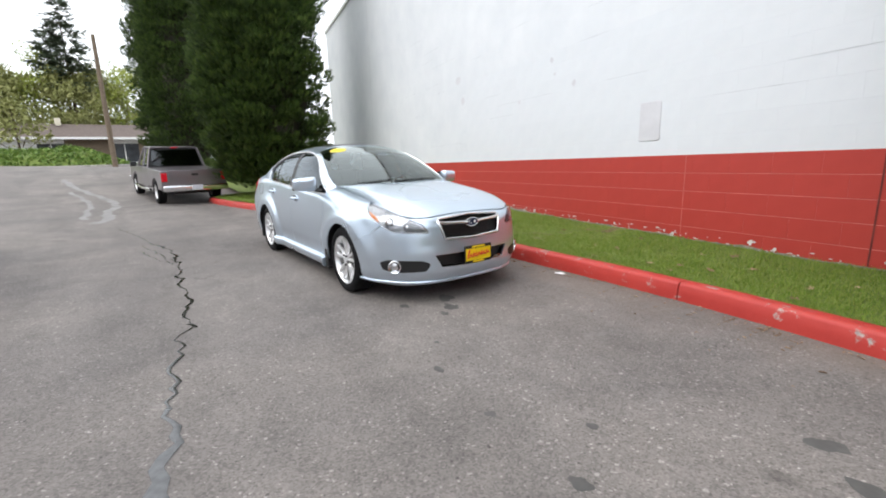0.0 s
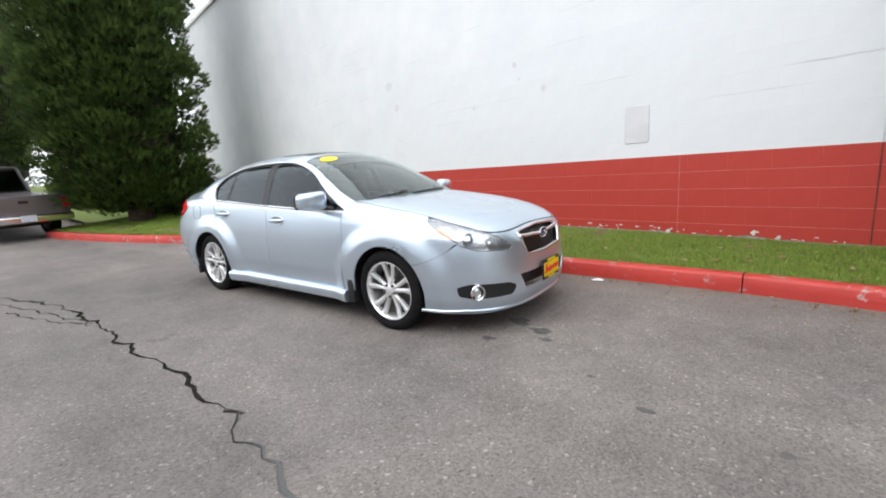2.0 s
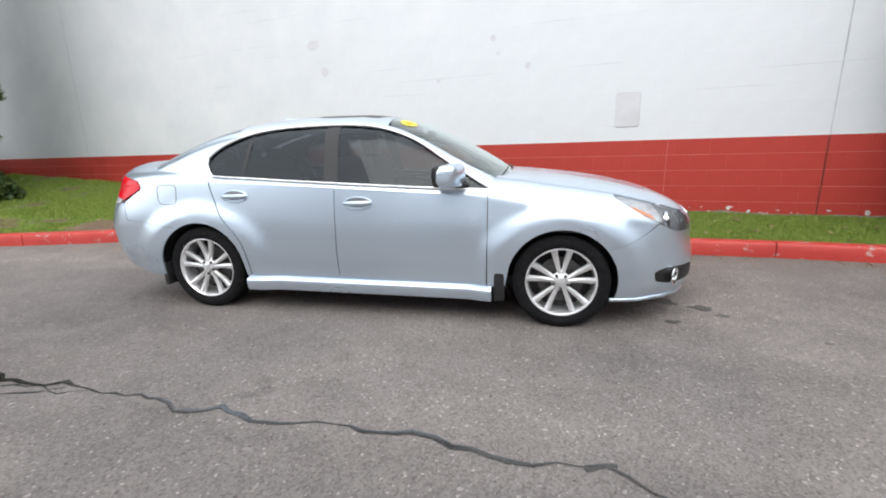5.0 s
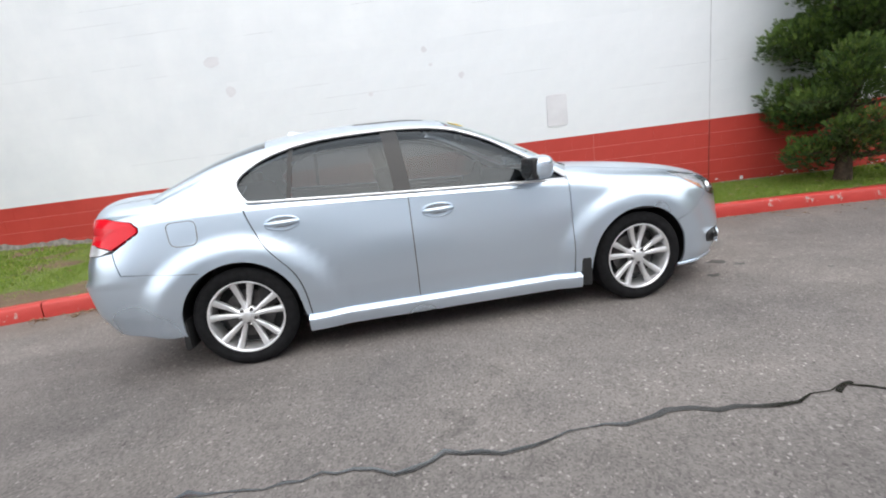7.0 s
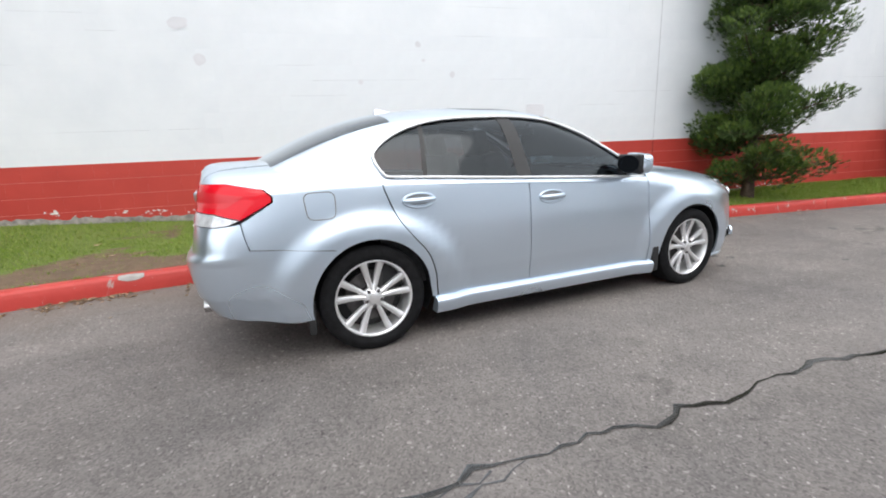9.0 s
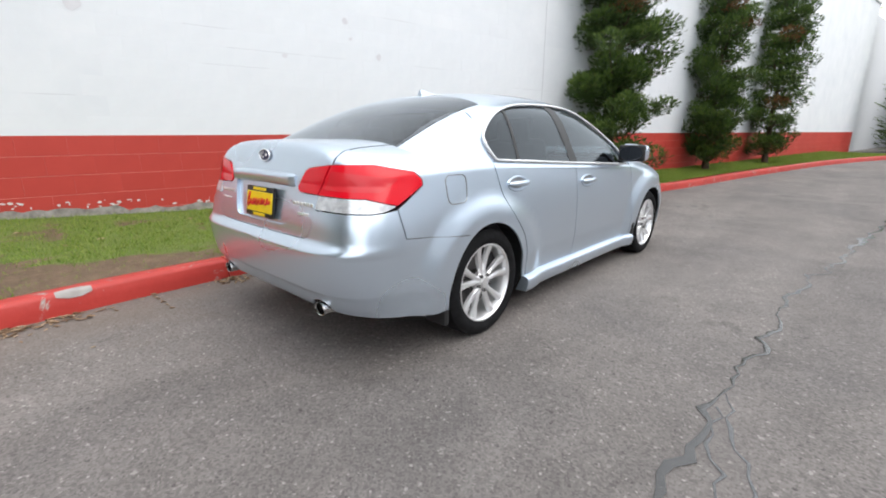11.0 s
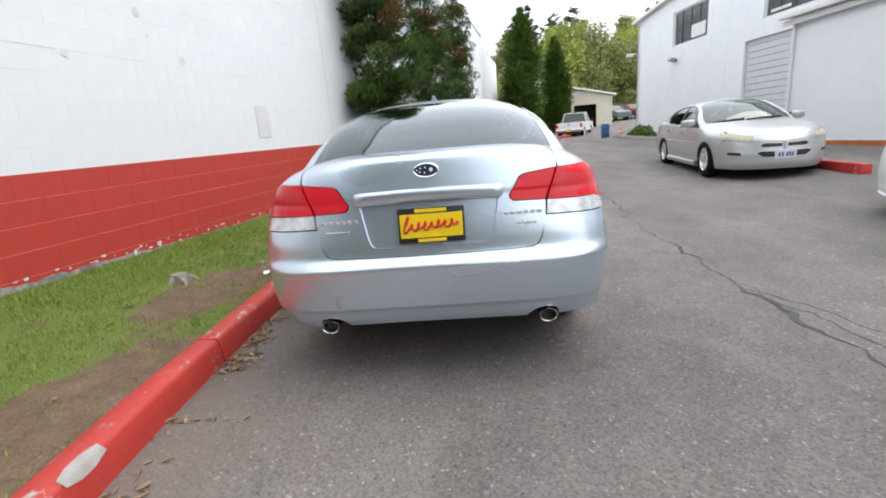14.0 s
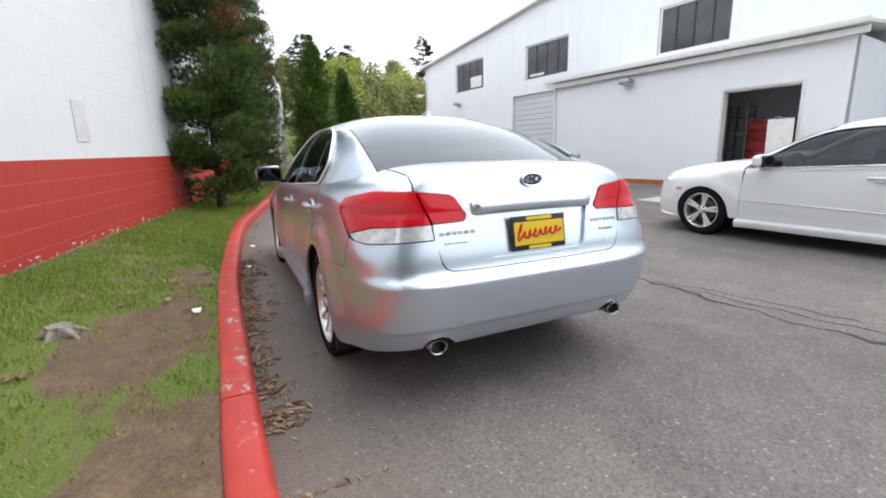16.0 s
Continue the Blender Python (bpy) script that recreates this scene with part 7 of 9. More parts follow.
    if style == "old":
        part("nose_bar", box_bm(0.03, 0.05, 0.28, (sh.F(0, 0.53).x - 0.002, 0, 0.54), 0.01, 2), paint, fbump)
        pl = part("licence_plate", box_bm(0.012, 0.31, 0.16, (sh.F(0, 0.46).x + 0.012, 0.0, 0.455), 0.004, 1), M_PLATE, root, "pale number plate with blue bars")
        for y in (-0.09, -0.045, 0.02, 0.06, 0.1):
            part("plate_bar", box_bm(0.004, 0.028, 0.07, (sh.F(0, 0.46).x + 0.019, y, 0.452), 0.001, 1), M_PLATEBAR, pl)
    sx, sy, sz = scale
    for hx in (1.375, -1.375):
        for sg in (1, -1):
            w = make_wheel(root, (hx, sg * 0.79, 0.33), 0.325, 0.205 if style == "old" else 0.232, 0.205, sg, "plain" if style == "old" else "twin", M_ALLOY)
            w.matrix_local = pose(hx, sg * 0.79, 0.328 / sz) @ Matrix.Diagonal((1 / sx, 1 / sy, 1 / sz, 1)) @ (pose(0, 0, 0) if sg > 0 else pose(0, 0, 0, 0, 0, 180))
    for y0, y1 in ((-0.05, 0.55), (-0.62, -0.08)):
        pts = [(1.0 - 0.03 * t - 0.13 * (y0 + (y1 - y0) * t) ** 2, y0 + (y1 - y0) * t) for t in [i / 8 for i in range(9)]]
        part("wiper", tube_bm([(x, y, sh.gtop(x, y) + 0.016) for x, y in pts], 0.012, 6), M_BLACK, root)
    return root


def build_pickup(name, label, m, paint, cab=1.0, step=True, plate=None):
    """A pickup truck, front towards +x, with its tail detailed."""
    root = thing(name, label, "pickup truck", m)

    def solid(nm, prof, hw0, hw1, mat, bevel=0.03, parent=None):
        """A side outline (x, z) drawn out across the truck, narrower at the top."""
        zmin, zmax = min(p[1] for p in prof), max(p[1] for p in prof)
        bm = bmesh.new()
        L, Rr = [], []
        for x, z in prof:
            w = hw0 + (hw1 - hw0) * (z - zmin) / (zmax - zmin)
            L.append(bm.verts.new((x, w, z)))
            Rr.append(bm.verts.new((x, -w, z)))
        bm.faces.new(L)
        bm.faces.new(Rr[::-1])
        n = len(prof)
        for i in range(n):
            bm.faces.new((L[i], Rr[i], Rr[(i + 1) % n], L[(i + 1) % n]))
        bmesh.ops.recalc_face_normals(bm, faces=bm.faces)
        if bevel:
            bmesh.ops.bevel(bm, geom=list(bm.edges), offset=bevel, segments=3, affect="EDGES", profile=0.6)
        return part(nm, smooth_by_angle(bm, 35), mat, parent or root)
    hubs = (1.77, -1.77)
    r = 0.385

    def arched(x0, x1, z0, z1, hx, ra=0.47):
        pts = [(x0, z0)]
        a0 = math.asin((z0 - r) / ra)
        for i in range(13):
            a = math.pi - a0 + (2 * a0 - math.pi) * i / 12
            pts.append((hx + ra * math.cos(a), r + ra * math.sin(a)))
        pts += [(x1, z0), (x1, z1), (x0, z1)]
        return pts
    solid("bed", arched(-2.82, -0.72, 0.52, 1.13, hubs[1]), 0.97, 0.95, paint)
    solid("cab_body", [(-0.69, 0.45), (1.22, 0.45), (1.22, 1.12), (-0.69, 1.14)], 0.97, 0.93, paint)
    solid("front_end", arched(1.24, 2.75, 0.50, 1.10, hubs[0]), 0.97, 0.90, paint, 0.06)
    roof = solid("cab_roof", [(-0.66, 1.13), (1.05, 1.13), (0.45, 1.78), (-0.50, 1.80)], 0.90, 0.72, M_CABIN, 0.05)
    part("roof_skin", box_bm(1.05, 1.46, 0.06, (-0.03, 0, 1.805), 0.028, 3), paint, root)
    # pillars
    for sg in (1, -1):
        for a, b in (((-0.66, 1.12), (-0.51, 1.80)), ((1.06, 1.12), (0.46, 1.79)), ((0.18, 1.12), (0.10, 1.80))):
            part("pillar", tube_bm([(a[0], sg * 0.905, a[1]), (b[0], sg * 0.735, b[1])], 0.035, 8), paint, root)
        bm = bmesh.new()
        bm.faces.new([bm.verts.new(p) for p in ((-0.58, sg * 0.897, 1.17), (0.95, sg * 0.897, 1.17), (0.42, sg * 0.742, 1.76), (-0.46, sg * 0.742, 1.76))])
        part("side_window", bm, M_GLASS_SIDE, root)
        part("mirror", box_bm(0.12, 0.20, 0.17, (0.86, sg * 1.08, 1.2), 0.03, 2), M_BLACK, root)
        part("tail_lamp", box_bm(0.03, 0.17, 0.28, (-2.815, sg * 0.875, 0.93), 0.012, 2), M_TAILRED, root)
        if step:
            part("running_board", tube_bm([(-1.2, sg * 1.0, 0.42), (0.0, sg * 1.04, 0.40), (1.25, sg * 1.0, 0.42)], 0.045, 10), M_CHROME, root)
        for hx in hubs:
            make_wheel(root, (hx, sg * 0.84, r), r, 0.225, 0.25, sg, "plain")
            part("wheel_housing", box_bm(0.86, 0.30, 0.5, (hx, sg * 0.70, 0.62), 0.02, 1), M_BLACK, root)
    bm = bmesh.new()
    bm.faces.new([bm.verts.new(p) for p in ((-0.685, 0.80, 1.18), (-0.685, -0.80, 1.18), (-0.55, -0.69, 1.73), (-0.55, 0.69, 1.73))])
    part("rear_window", bm, M_GLASS_REAR, root)
    tg = part("tailgate", box_bm(0.05, 1.54, 0.53, (-2.828, 0, 0.885), 0.02, 3), paint, root)
    part("tailgate_handle", box_bm(0.02, 0.20, 0.075, (-2.846, 0, 1.0), 0.01, 2), M_BLACK, tg)
    part("tailgate_badge", box_bm(0.01, 0.14, 0.03, (-2.848, -0.55, 0.78), 0.004, 1), M_CHROME, tg)
    part("bed_floor", box_bm(2.0, 1.6, 0.04, (-1.78, 0, 0.62)), M_BLACK, root)
    bm = box_bm(0.16, 1.90, 0.19, (-2.93, 0, 0.58), 0.05, 3)
    bp = part("rear_bumper", bm, M_CHROME, root, "chrome step bumper")
    part("licence_plate", box_bm(0.012, 0.31, 0.155, (-3.015, 0, 0.60), 0.003, 1), plate or M_PLATE, bp)
    part("top_brake_lamp", box_bm(0.03, 0.22, 0.04, (-0.555, 0, 1.80), 0.01, 1), M_TAILRED, root)
    part("chassis", box_bm(4.8, 1.2, 0.22, (-0.1, 0, 0.46), 0.03, 1), M_BLACK, root)
    part("grille", box_bm(0.04, 1.2, 0.30, (2.75, 0, 0.82), 0.02, 2), M_CHROME, root)
    part("front_bumper", box_bm(0.18, 1.92, 0.24, (2.80, 0, 0.55), 0.05, 3), M_CHROME, root)
    return root


build_main_car(pose(0, 0, 0))
build_parked_car("car", "worn silver four-door saloon with clouded headlamps, parked facing the lane", pose(5.42, -5.74, 0.135, 0.5, 0.6, 170.5), (1.0, 0.985, 0.925), M_SILVER2, "old")
build_parked_car("car", "white two-door coupe with twin-spoke alloy wheels, parked beside the building", pose(-1.50, -5.30, 0.105, -2.0, 0, 2.0), (0.97, 0.99, 0.935), M_WHITECAR, "coupe")
build_pickup("pickup_truck", "dark grey pickup truck with chrome bumper beside the kerb", pose(-14.0, -1.0, 0.13, 0, -3.0, 187.3), M_GREYTRUCK)
build_pickup("pickup_truck", "white pickup truck parked by the far shed", pose(26.6, -7.9, 0.55, 0, -1.0, -24) @ Matrix.Diagonal((0.84, 0.84, 0.84, 1)), M_WHITECAR, step=False, plate=M_YELLOW)

# ---- trees and shrubs ----
def frond_mesh(P, D, N, size, rnd, leaflets=4, width=0.46):
    """Flat feathery sprays at the points P, lying along D with the flat side along N."""
    n = len(P)
    D = D / np.linalg.norm(D, axis=1, keepdims=True)
    S = np.cross(D, N)
    S /= np.linalg.norm(S, axis=1, keepdims=True) + 1e-9
    N = np.cross(S, D)
    verts, faces = [], []
    per = 3 + leaflets * 2 * 2
    out = np.zeros((n, 3 + leaflets * 4, 3))
    L = size[:, None]
    out[:, 0] = P - S * L * 0.02
    out[:, 1] = P + S * L * 0.02
    out[:, 2] = P + D * L - N * L * 0.12
    tri = [(0, 1, 2)]
    k = 3
    for i in range(leaflets):
        t = 0.12 + 0.72 * i / leaflets
        w = width * (1.0 - 0.55 * t)
        root = P + D * L * t - N * L * 0.10 * t * t
        for sg in (-1, 1):
            j = (0.75 + 0.5 * rnd.rand(n))[:, None]
            tip = root + (S * sg * w * j + D * (0.30 * j)) * L - N * L * (0.05 + 0.10 * rnd.rand(n)[:, None])
            out[:, k] = root + D * L * 0.17
            out[:, k + 1] = tip
            # the leaflet is a triangle of root, wide back corner and tip
            tri.append((k, k + 1, 0 if i == 0 else (k - 4 if sg < 0 else k - 4)))
            k += 2
    V = out.reshape(-1, 3)
    m = 3 + leaflets * 4
    F = (np.array(tri)[None, :, :] + (np.arange(n) * m)[:, None, None]).reshape(-1, 3)
    return V, F


def mesh_from_arrays(name, V, F, mat, parent=None, label=""):
    me = bpy.data.meshes.new(name)
    n, f = len(V), len(F)
    k = F.shape[1]
    me.vertices.add(n)
    me.vertices.foreach_set("co", V.astype(np.float32).ravel())
    me.loops.add(f * k)
    me.loops.foreach_set("vertex_index", F.astype(np.int32).ravel())
    me.polygons.add(f)
    me.polygons.foreach_set("loop_start", np.arange(0, f * k, k, dtype=np.int32))
    me.update(calc_edges=True)
    me.validate()
    me.materials.append(mat)
    ob = new(name, me)
    if parent:
        ob.parent = parent
    if label:
        tagged(ob, label)
    return ob


def trunk_bm(H, r0, bend, rnd, seg=10):
    pts, rad = [], []
    for i in range(12):
        t = i / 11
        pts.append((bend * math.sin(t * 3.1) * (0.5 + rnd.rand() * 0.3), bend * 0.7 * math.sin(t * 2.3 + 1) - bend * 0.59, H * t - 0.1))
        rad.append(max(0.015, r0 * (1 - t) ** 0.8 * (1.35 if i == 0 else 1)))
    return tube_bm(pts, rad, seg)


def tree_group(label):
    for word, group in (("hillside", "trees on the far hillside"), ("low building", "trees behind the low building"), ("cypress", "clipped cypress cones at the bend")):
        if word in label:
            return group
    return ""


def conifer(name, label, at, H, R, profile, mat, branches, sprays, size, droop, seed, base=0.1, tips=None, light=None, lump=0.25, trunk_r=0.2, flat=0.5, limbs=12):
    """A trunk, limbs and a crown of feathery sprays; profile(t) gives the crown's spread up the tree."""
    rnd = np.random.RandomState(seed)
    root = thing(name, label, "tree", pose(*at), group=tree_group(label))
    part("trunk", trunk_bm(H * 0.95, trunk_r, 0.05, rnd), M_BARK, root)
    Ps, Ds, Ns, Sz, Us = [], [], [], [], []
    lim = []
    for b in range(branches):
        t = base + (1 - base) * (1 - (1 - rnd.rand()) ** 0.8) * 0.985
        az = rnd.rand() * 6.2832
        r = R * profile(t) * (1 - lump + 2 * lump * rnd.rand()) * (0.9 + 0.25 * math.sin(az * 3 + t * 9 + seed))
        h = H * t
        rise = (0.30 - droop) * r + (rnd.rand() - 0.5) * 0.25 * r
        c, s = math.cos(az), math.sin(az)
        if len(lim) < limbs and r > R * 0.4:
            lim.append([(0, 0, h - 0.1 * r), (c * r * 0.5, s * r * 0.5, h + rise * 0.5), (c * r * 0.95, s * r * 0.95, h + rise)])
        m = max(3, int(sprays * (0.4 + 0.8 * profile(t))))
        u = 0.30 + 0.72 * rnd.rand(m) ** 0.75
        sp = r * 0.26 + 0.05
        Us.append(u)
        px = c * r * u + (rnd.rand(m) - 0.5) * sp * 1.5
        py = s * r * u + (rnd.rand(m) - 0.5) * sp * 1.5
        pz = h + rise * u + (rnd.rand(m) - 0.5) * sp * flat * 2
        Ps.append(np.stack([px, py, pz], 1))
        dx = c + (rnd.rand(m) - 0.5) * 1.5
        dy = s + (rnd.rand(m) - 0.5) * 1.5
        dz = 0.45 - droop * 1.2 + (rnd.rand(m) - 0.5) * 0.9
        Ds.append(np.stack([dx, dy, dz], 1))
        Ns.append(np.stack([(rnd.rand(m) - 0.5) * 0.9 - c * 0.2, (rnd.rand(m) - 0.5) * 0.9 - s * 0.2, np.ones(m)], 1))
        Sz.append(size * (0.55 + 0.9 * rnd.rand(m)) * (1.0 if t < 0.85 else 0.8))
    P, D, N, Z = np.concatenate(Ps), np.concatenate(Ds), np.concatenate(Ns), np.concatenate(Sz)
    if tips:
        k = rnd.rand(len(P)) < 0.5
        zone = (np.sin(P[:, 2] * 2.1 + seed) + np.cos(np.arctan2(P[:, 1], P[:, 0]) * 2 + P[:, 2]) > 1.15) & k
        V, F = frond_mesh(P[zone], D[zone], N[zone], Z[zone], rnd)
        mesh_from_arrays("browned_foliage", V, F, tips, root, "browned dying sprays")
        P, D, N, Z = P[~zone], D[~zone], N[~zone], Z[~zone]
    if light:
        k = (np.concatenate(Us) + 0.25 * (P[:, 2] % 0.5) > 0.86) & (rnd.rand(len(P)) < 0.55)
        V, F = frond_mesh(P[k], D[k], N[k], Z[k], rnd)
        mesh_from_arrays("young_sprays", V, F, light, root, "lighter green sprays on outer tips and lit tops")
        P, D, N, Z = P[~k], D[~k], N[~k], Z[~k]
    V, F = frond_mesh(P, D, N, Z, rnd)
    mesh_from_arrays("crown", V, F, mat, root)
    for p in lim:
        part("limb", tube_bm(p, [trunk_r * 0.28, trunk_r * 0.18, 0.012], 6), M_BARK, root)
    return root


def juniper(label, at, H, R, seed, pads=62, brown=0.08):
    """Uneven tiers of level branches that carry thick cushions of upturned tufts, with gaps between the tiers."""
    rnd = np.random.RandomState(seed)
    root = thing("conifer", label, "tree", pose(*at), group="junipers along the white wall")
    part("trunk", trunk_bm(H * 0.97, 0.085, 0.06, rnd), M_BARK, root)
    spread = curve([(0, 0.62), (0.06, 0.98), (0.2, 1.0), (0.45, 0.95), (0.7, 0.72), (0.9, 0.38), (1, 0.08)])
    sets = {"crown": [], "young_sprays": [], "browned_foliage": []}
    h, k, limbs = 0.42, 0, 0
    while h < H:
        t = h / H
        for b in range(3 + int(rnd.rand() * 2.7)):
            k += 1
            az = k * 2.4 + rnd.rand() * 0.9
            r = R * spread(t) * (0.52 + 0.48 * rnd.rand())
            c, s = math.cos(az), math.sin(az)
            z0 = h + (rnd.rand() - 0.5) * 0.34
            lift = (-0.12 + 0.75 * rnd.rand()) * r
            if limbs < 60:
                part("limb", tube_bm([(0, 0, z0 - 0.10), (c * r * 0.5, s * r * 0.5, z0 - 0.05), (c * r, s * r, z0 + lift * 0.8)], [0.028, 0.017, 0.006], 5), M_BARK, root)
                limbs += 1
            dead = rnd.rand() < brown
            m = 3 if r > 0.45 * R else 2
            for q in range(m):
                u = 0.36 + 0.64 * (q + 0.35 * rnd.rand()) / (m - 0.65)
                rp = (0.17 + 0.17 * rnd.rand()) * (0.72 + 0.45 * spread(t))
                ctr = np.array([c * r * u + (rnd.rand() - 0.5) * 0.14, s * r * u + (rnd.rand() - 0.5) * 0.14, z0 + lift * u * u])
                n = int(pads * (rp / 0.17) ** 2)
                d = rnd.normal(size=(n, 3))
                d /= np.linalg.norm(d, axis=1, keepdims=True)
                lob = 1.0 + 0.22 * np.sin(d[:, 0] * 6 + k) * np.cos(d[:, 1] * 6 + q)
                P = ctr + d * rp * np.array([1.0, 1.0, 0.66]) * (lob * (0.72 + 0.28 * rnd.rand(n)))[:, None]
                D = d * 0.8 + np.array([0.45 * c, 0.45 * s, 0.75])
                N = d + 0.35 * rnd.normal(size=(n, 3))
                Z = 0.068 * (0.6 + 0.8 * rnd.rand(n))
                # Upward sprays get the paler green, so light from above is coloured in.
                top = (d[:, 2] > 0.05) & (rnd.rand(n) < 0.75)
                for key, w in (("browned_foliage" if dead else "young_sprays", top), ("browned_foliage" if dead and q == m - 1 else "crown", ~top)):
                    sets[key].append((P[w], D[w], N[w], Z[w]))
        h += (0.24 + 0.14 * rnd.rand()) * (1.0 if t < 0.75 else 0.75)
    for key, mat, lb in (("crown", M_CON_B, ""), ("young_sprays", M_CON_TIP, "lighter green sprays on outer tips and lit tops"), ("browned_foliage", M_CON_BR, "browned dying sprays")):
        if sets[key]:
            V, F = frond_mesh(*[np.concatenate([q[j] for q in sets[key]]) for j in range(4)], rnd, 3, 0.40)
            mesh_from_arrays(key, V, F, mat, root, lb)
    return root


def column_tree(label, at, H, R, clumps, per, seed):
    """A tall dense column: a dark core, coloured as inner shade, behind overlapping pads of sprays."""
    rnd = np.random.RandomState(seed)
    root = thing("conifer", label, "tree", pose(*at), group="tall conifers at the wall corner")
    part("trunk", trunk_bm(H * 0.95, 0.26, 0.05, rnd), M_BARK, root)
    prof = curve([(0, 0.30), (0.04, 0.72), (0.10, 0.95), (0.22, 1.0), (0.5, 0.92), (0.75, 0.70), (0.9, 0.40), (1, 0.08)])
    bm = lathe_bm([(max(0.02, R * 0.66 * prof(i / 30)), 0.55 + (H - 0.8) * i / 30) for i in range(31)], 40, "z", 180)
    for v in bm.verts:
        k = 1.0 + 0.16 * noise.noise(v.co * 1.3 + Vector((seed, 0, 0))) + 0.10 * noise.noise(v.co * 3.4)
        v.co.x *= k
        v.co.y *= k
    part("inner_shade_core", bm, M_INNER, root)
    sets = {"crown": [], "young_sprays": []}
    for k in range(clumps):
        h = 0.5 + (9.5 * rnd.rand() if rnd.rand() < 0.82 else 9.5 + (H - 10.2) * rnd.rand())
        t = min(1.0, h / H)
        az = rnd.rand() * 6.2832 if rnd.rand() < 0.45 else -0.6 + 0.9 * rnd.normal()
        c, q = math.cos(az), math.sin(az)
        r = R * prof(t) * (0.74 + 0.16 * rnd.rand() + 0.08 * math.sin(az * 3 + h * 1.4 + seed))
        rp = 0.32 + 0.34 * rnd.rand() ** 1.5
        n = int(per * (rp / 0.37) ** 2)
        d = rnd.normal(size=(n, 3))
        d /= np.linalg.norm(d, axis=1, keepdims=True)
        out = np.array([c, q, 0.0])
        P = np.array([c * r, q * r, h]) + d * rp * np.array([1, 1, 0.62]) * (0.74 + 0.26 * rnd.rand(n))[:, None]
        D = d * 0.5 + out * 0.5 + np.array([0, 0, 0.7])
        N = d + 0.4 * rnd.normal(size=(n, 3))
        Z = 0.155 * (0.6 + 0.8 * rnd.rand(n))
        # Upper and outer sprays take the lighter green, painting sky light on each pad.
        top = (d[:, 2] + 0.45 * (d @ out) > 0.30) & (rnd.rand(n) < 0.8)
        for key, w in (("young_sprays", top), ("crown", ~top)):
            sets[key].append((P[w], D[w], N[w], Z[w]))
    for key, mat, lb in (("crown", M_CON_A, ""), ("young_sprays", M_CON_A_LIT, "lighter green sprays on outer tips and lit tops")):
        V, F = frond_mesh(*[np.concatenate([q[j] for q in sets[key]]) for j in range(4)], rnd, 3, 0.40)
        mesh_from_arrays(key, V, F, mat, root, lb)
    return root


def broadleaf(name, label, at, H, R, mat, leaves, leaf, seed, trunk_r=0.22, airy=0.5, base=0.3):
    rnd = np.random.RandomState(seed)
    root = thing(name, label, "tree", pose(*at), group=tree_group(label))
    part("trunk", trunk_bm(H * 0.8, trunk_r, 0.12, rnd, 8), M_BARK, root)
    cl = []
    for k in range(9):
        az = rnd.rand() * 6.28
        t = base + (1 - base) * rnd.rand()
        r = R * (0.35 + 0.6 * rnd.rand()) * math.sin(min(1, (1.08 - t) / 0.6) * 1.57)
        tip = (math.cos(az) * r, math.sin(az) * r, H * t)
        part("limb", tube_bm([(0, 0, H * max(0.15, t - 0.35)), (tip[0] * 0.5, tip[1] * 0.5, H * (t - 0.13)), tip], [trunk_r * 0.4, trunk_r * 0.22, 0.02], 6), M_BARK, root)
        cl.append(tip)
    for k in range(26):
        az = rnd.rand() * 6.28
        t = base + (1 - base) * rnd.rand()
        r = R * math.sqrt(rnd.rand()) * math.sin(min(1, (1.06 - t) / 0.55) * 1.57)
        cl.append((math.cos(az) * r, math.sin(az) * r, H * t))
    cl = np.array(cl)
    idx = rnd.randint(0, len(cl), leaves)
    g = rnd.normal(size=(leaves, 3)) * R * 0.17 * np.array([1, 1, 0.8])
    P = cl[idx] + g
    a, b = rnd.normal(size=(leaves, 3)), rnd.normal(size=(leaves, 3))
    a /= np.linalg.norm(a, axis=1, keepdims=True)
    b = np.cross(a, b)
    b /= np.linalg.norm(b, axis=1, keepdims=True) + 1e-9
    s = (leaf * (0.5 + rnd.rand(leaves)))[:, None]
    V = np.stack([P - a * s, P - b * s * 0.6, P + a * s, P + b * s * 0.6], 1).reshape(-1, 3)
    F = (np.arange(leaves)[:, None] * 4 + np.arange(4)[None, :])
    mesh_from_arrays("crown", V, F, mat, root)
    return root


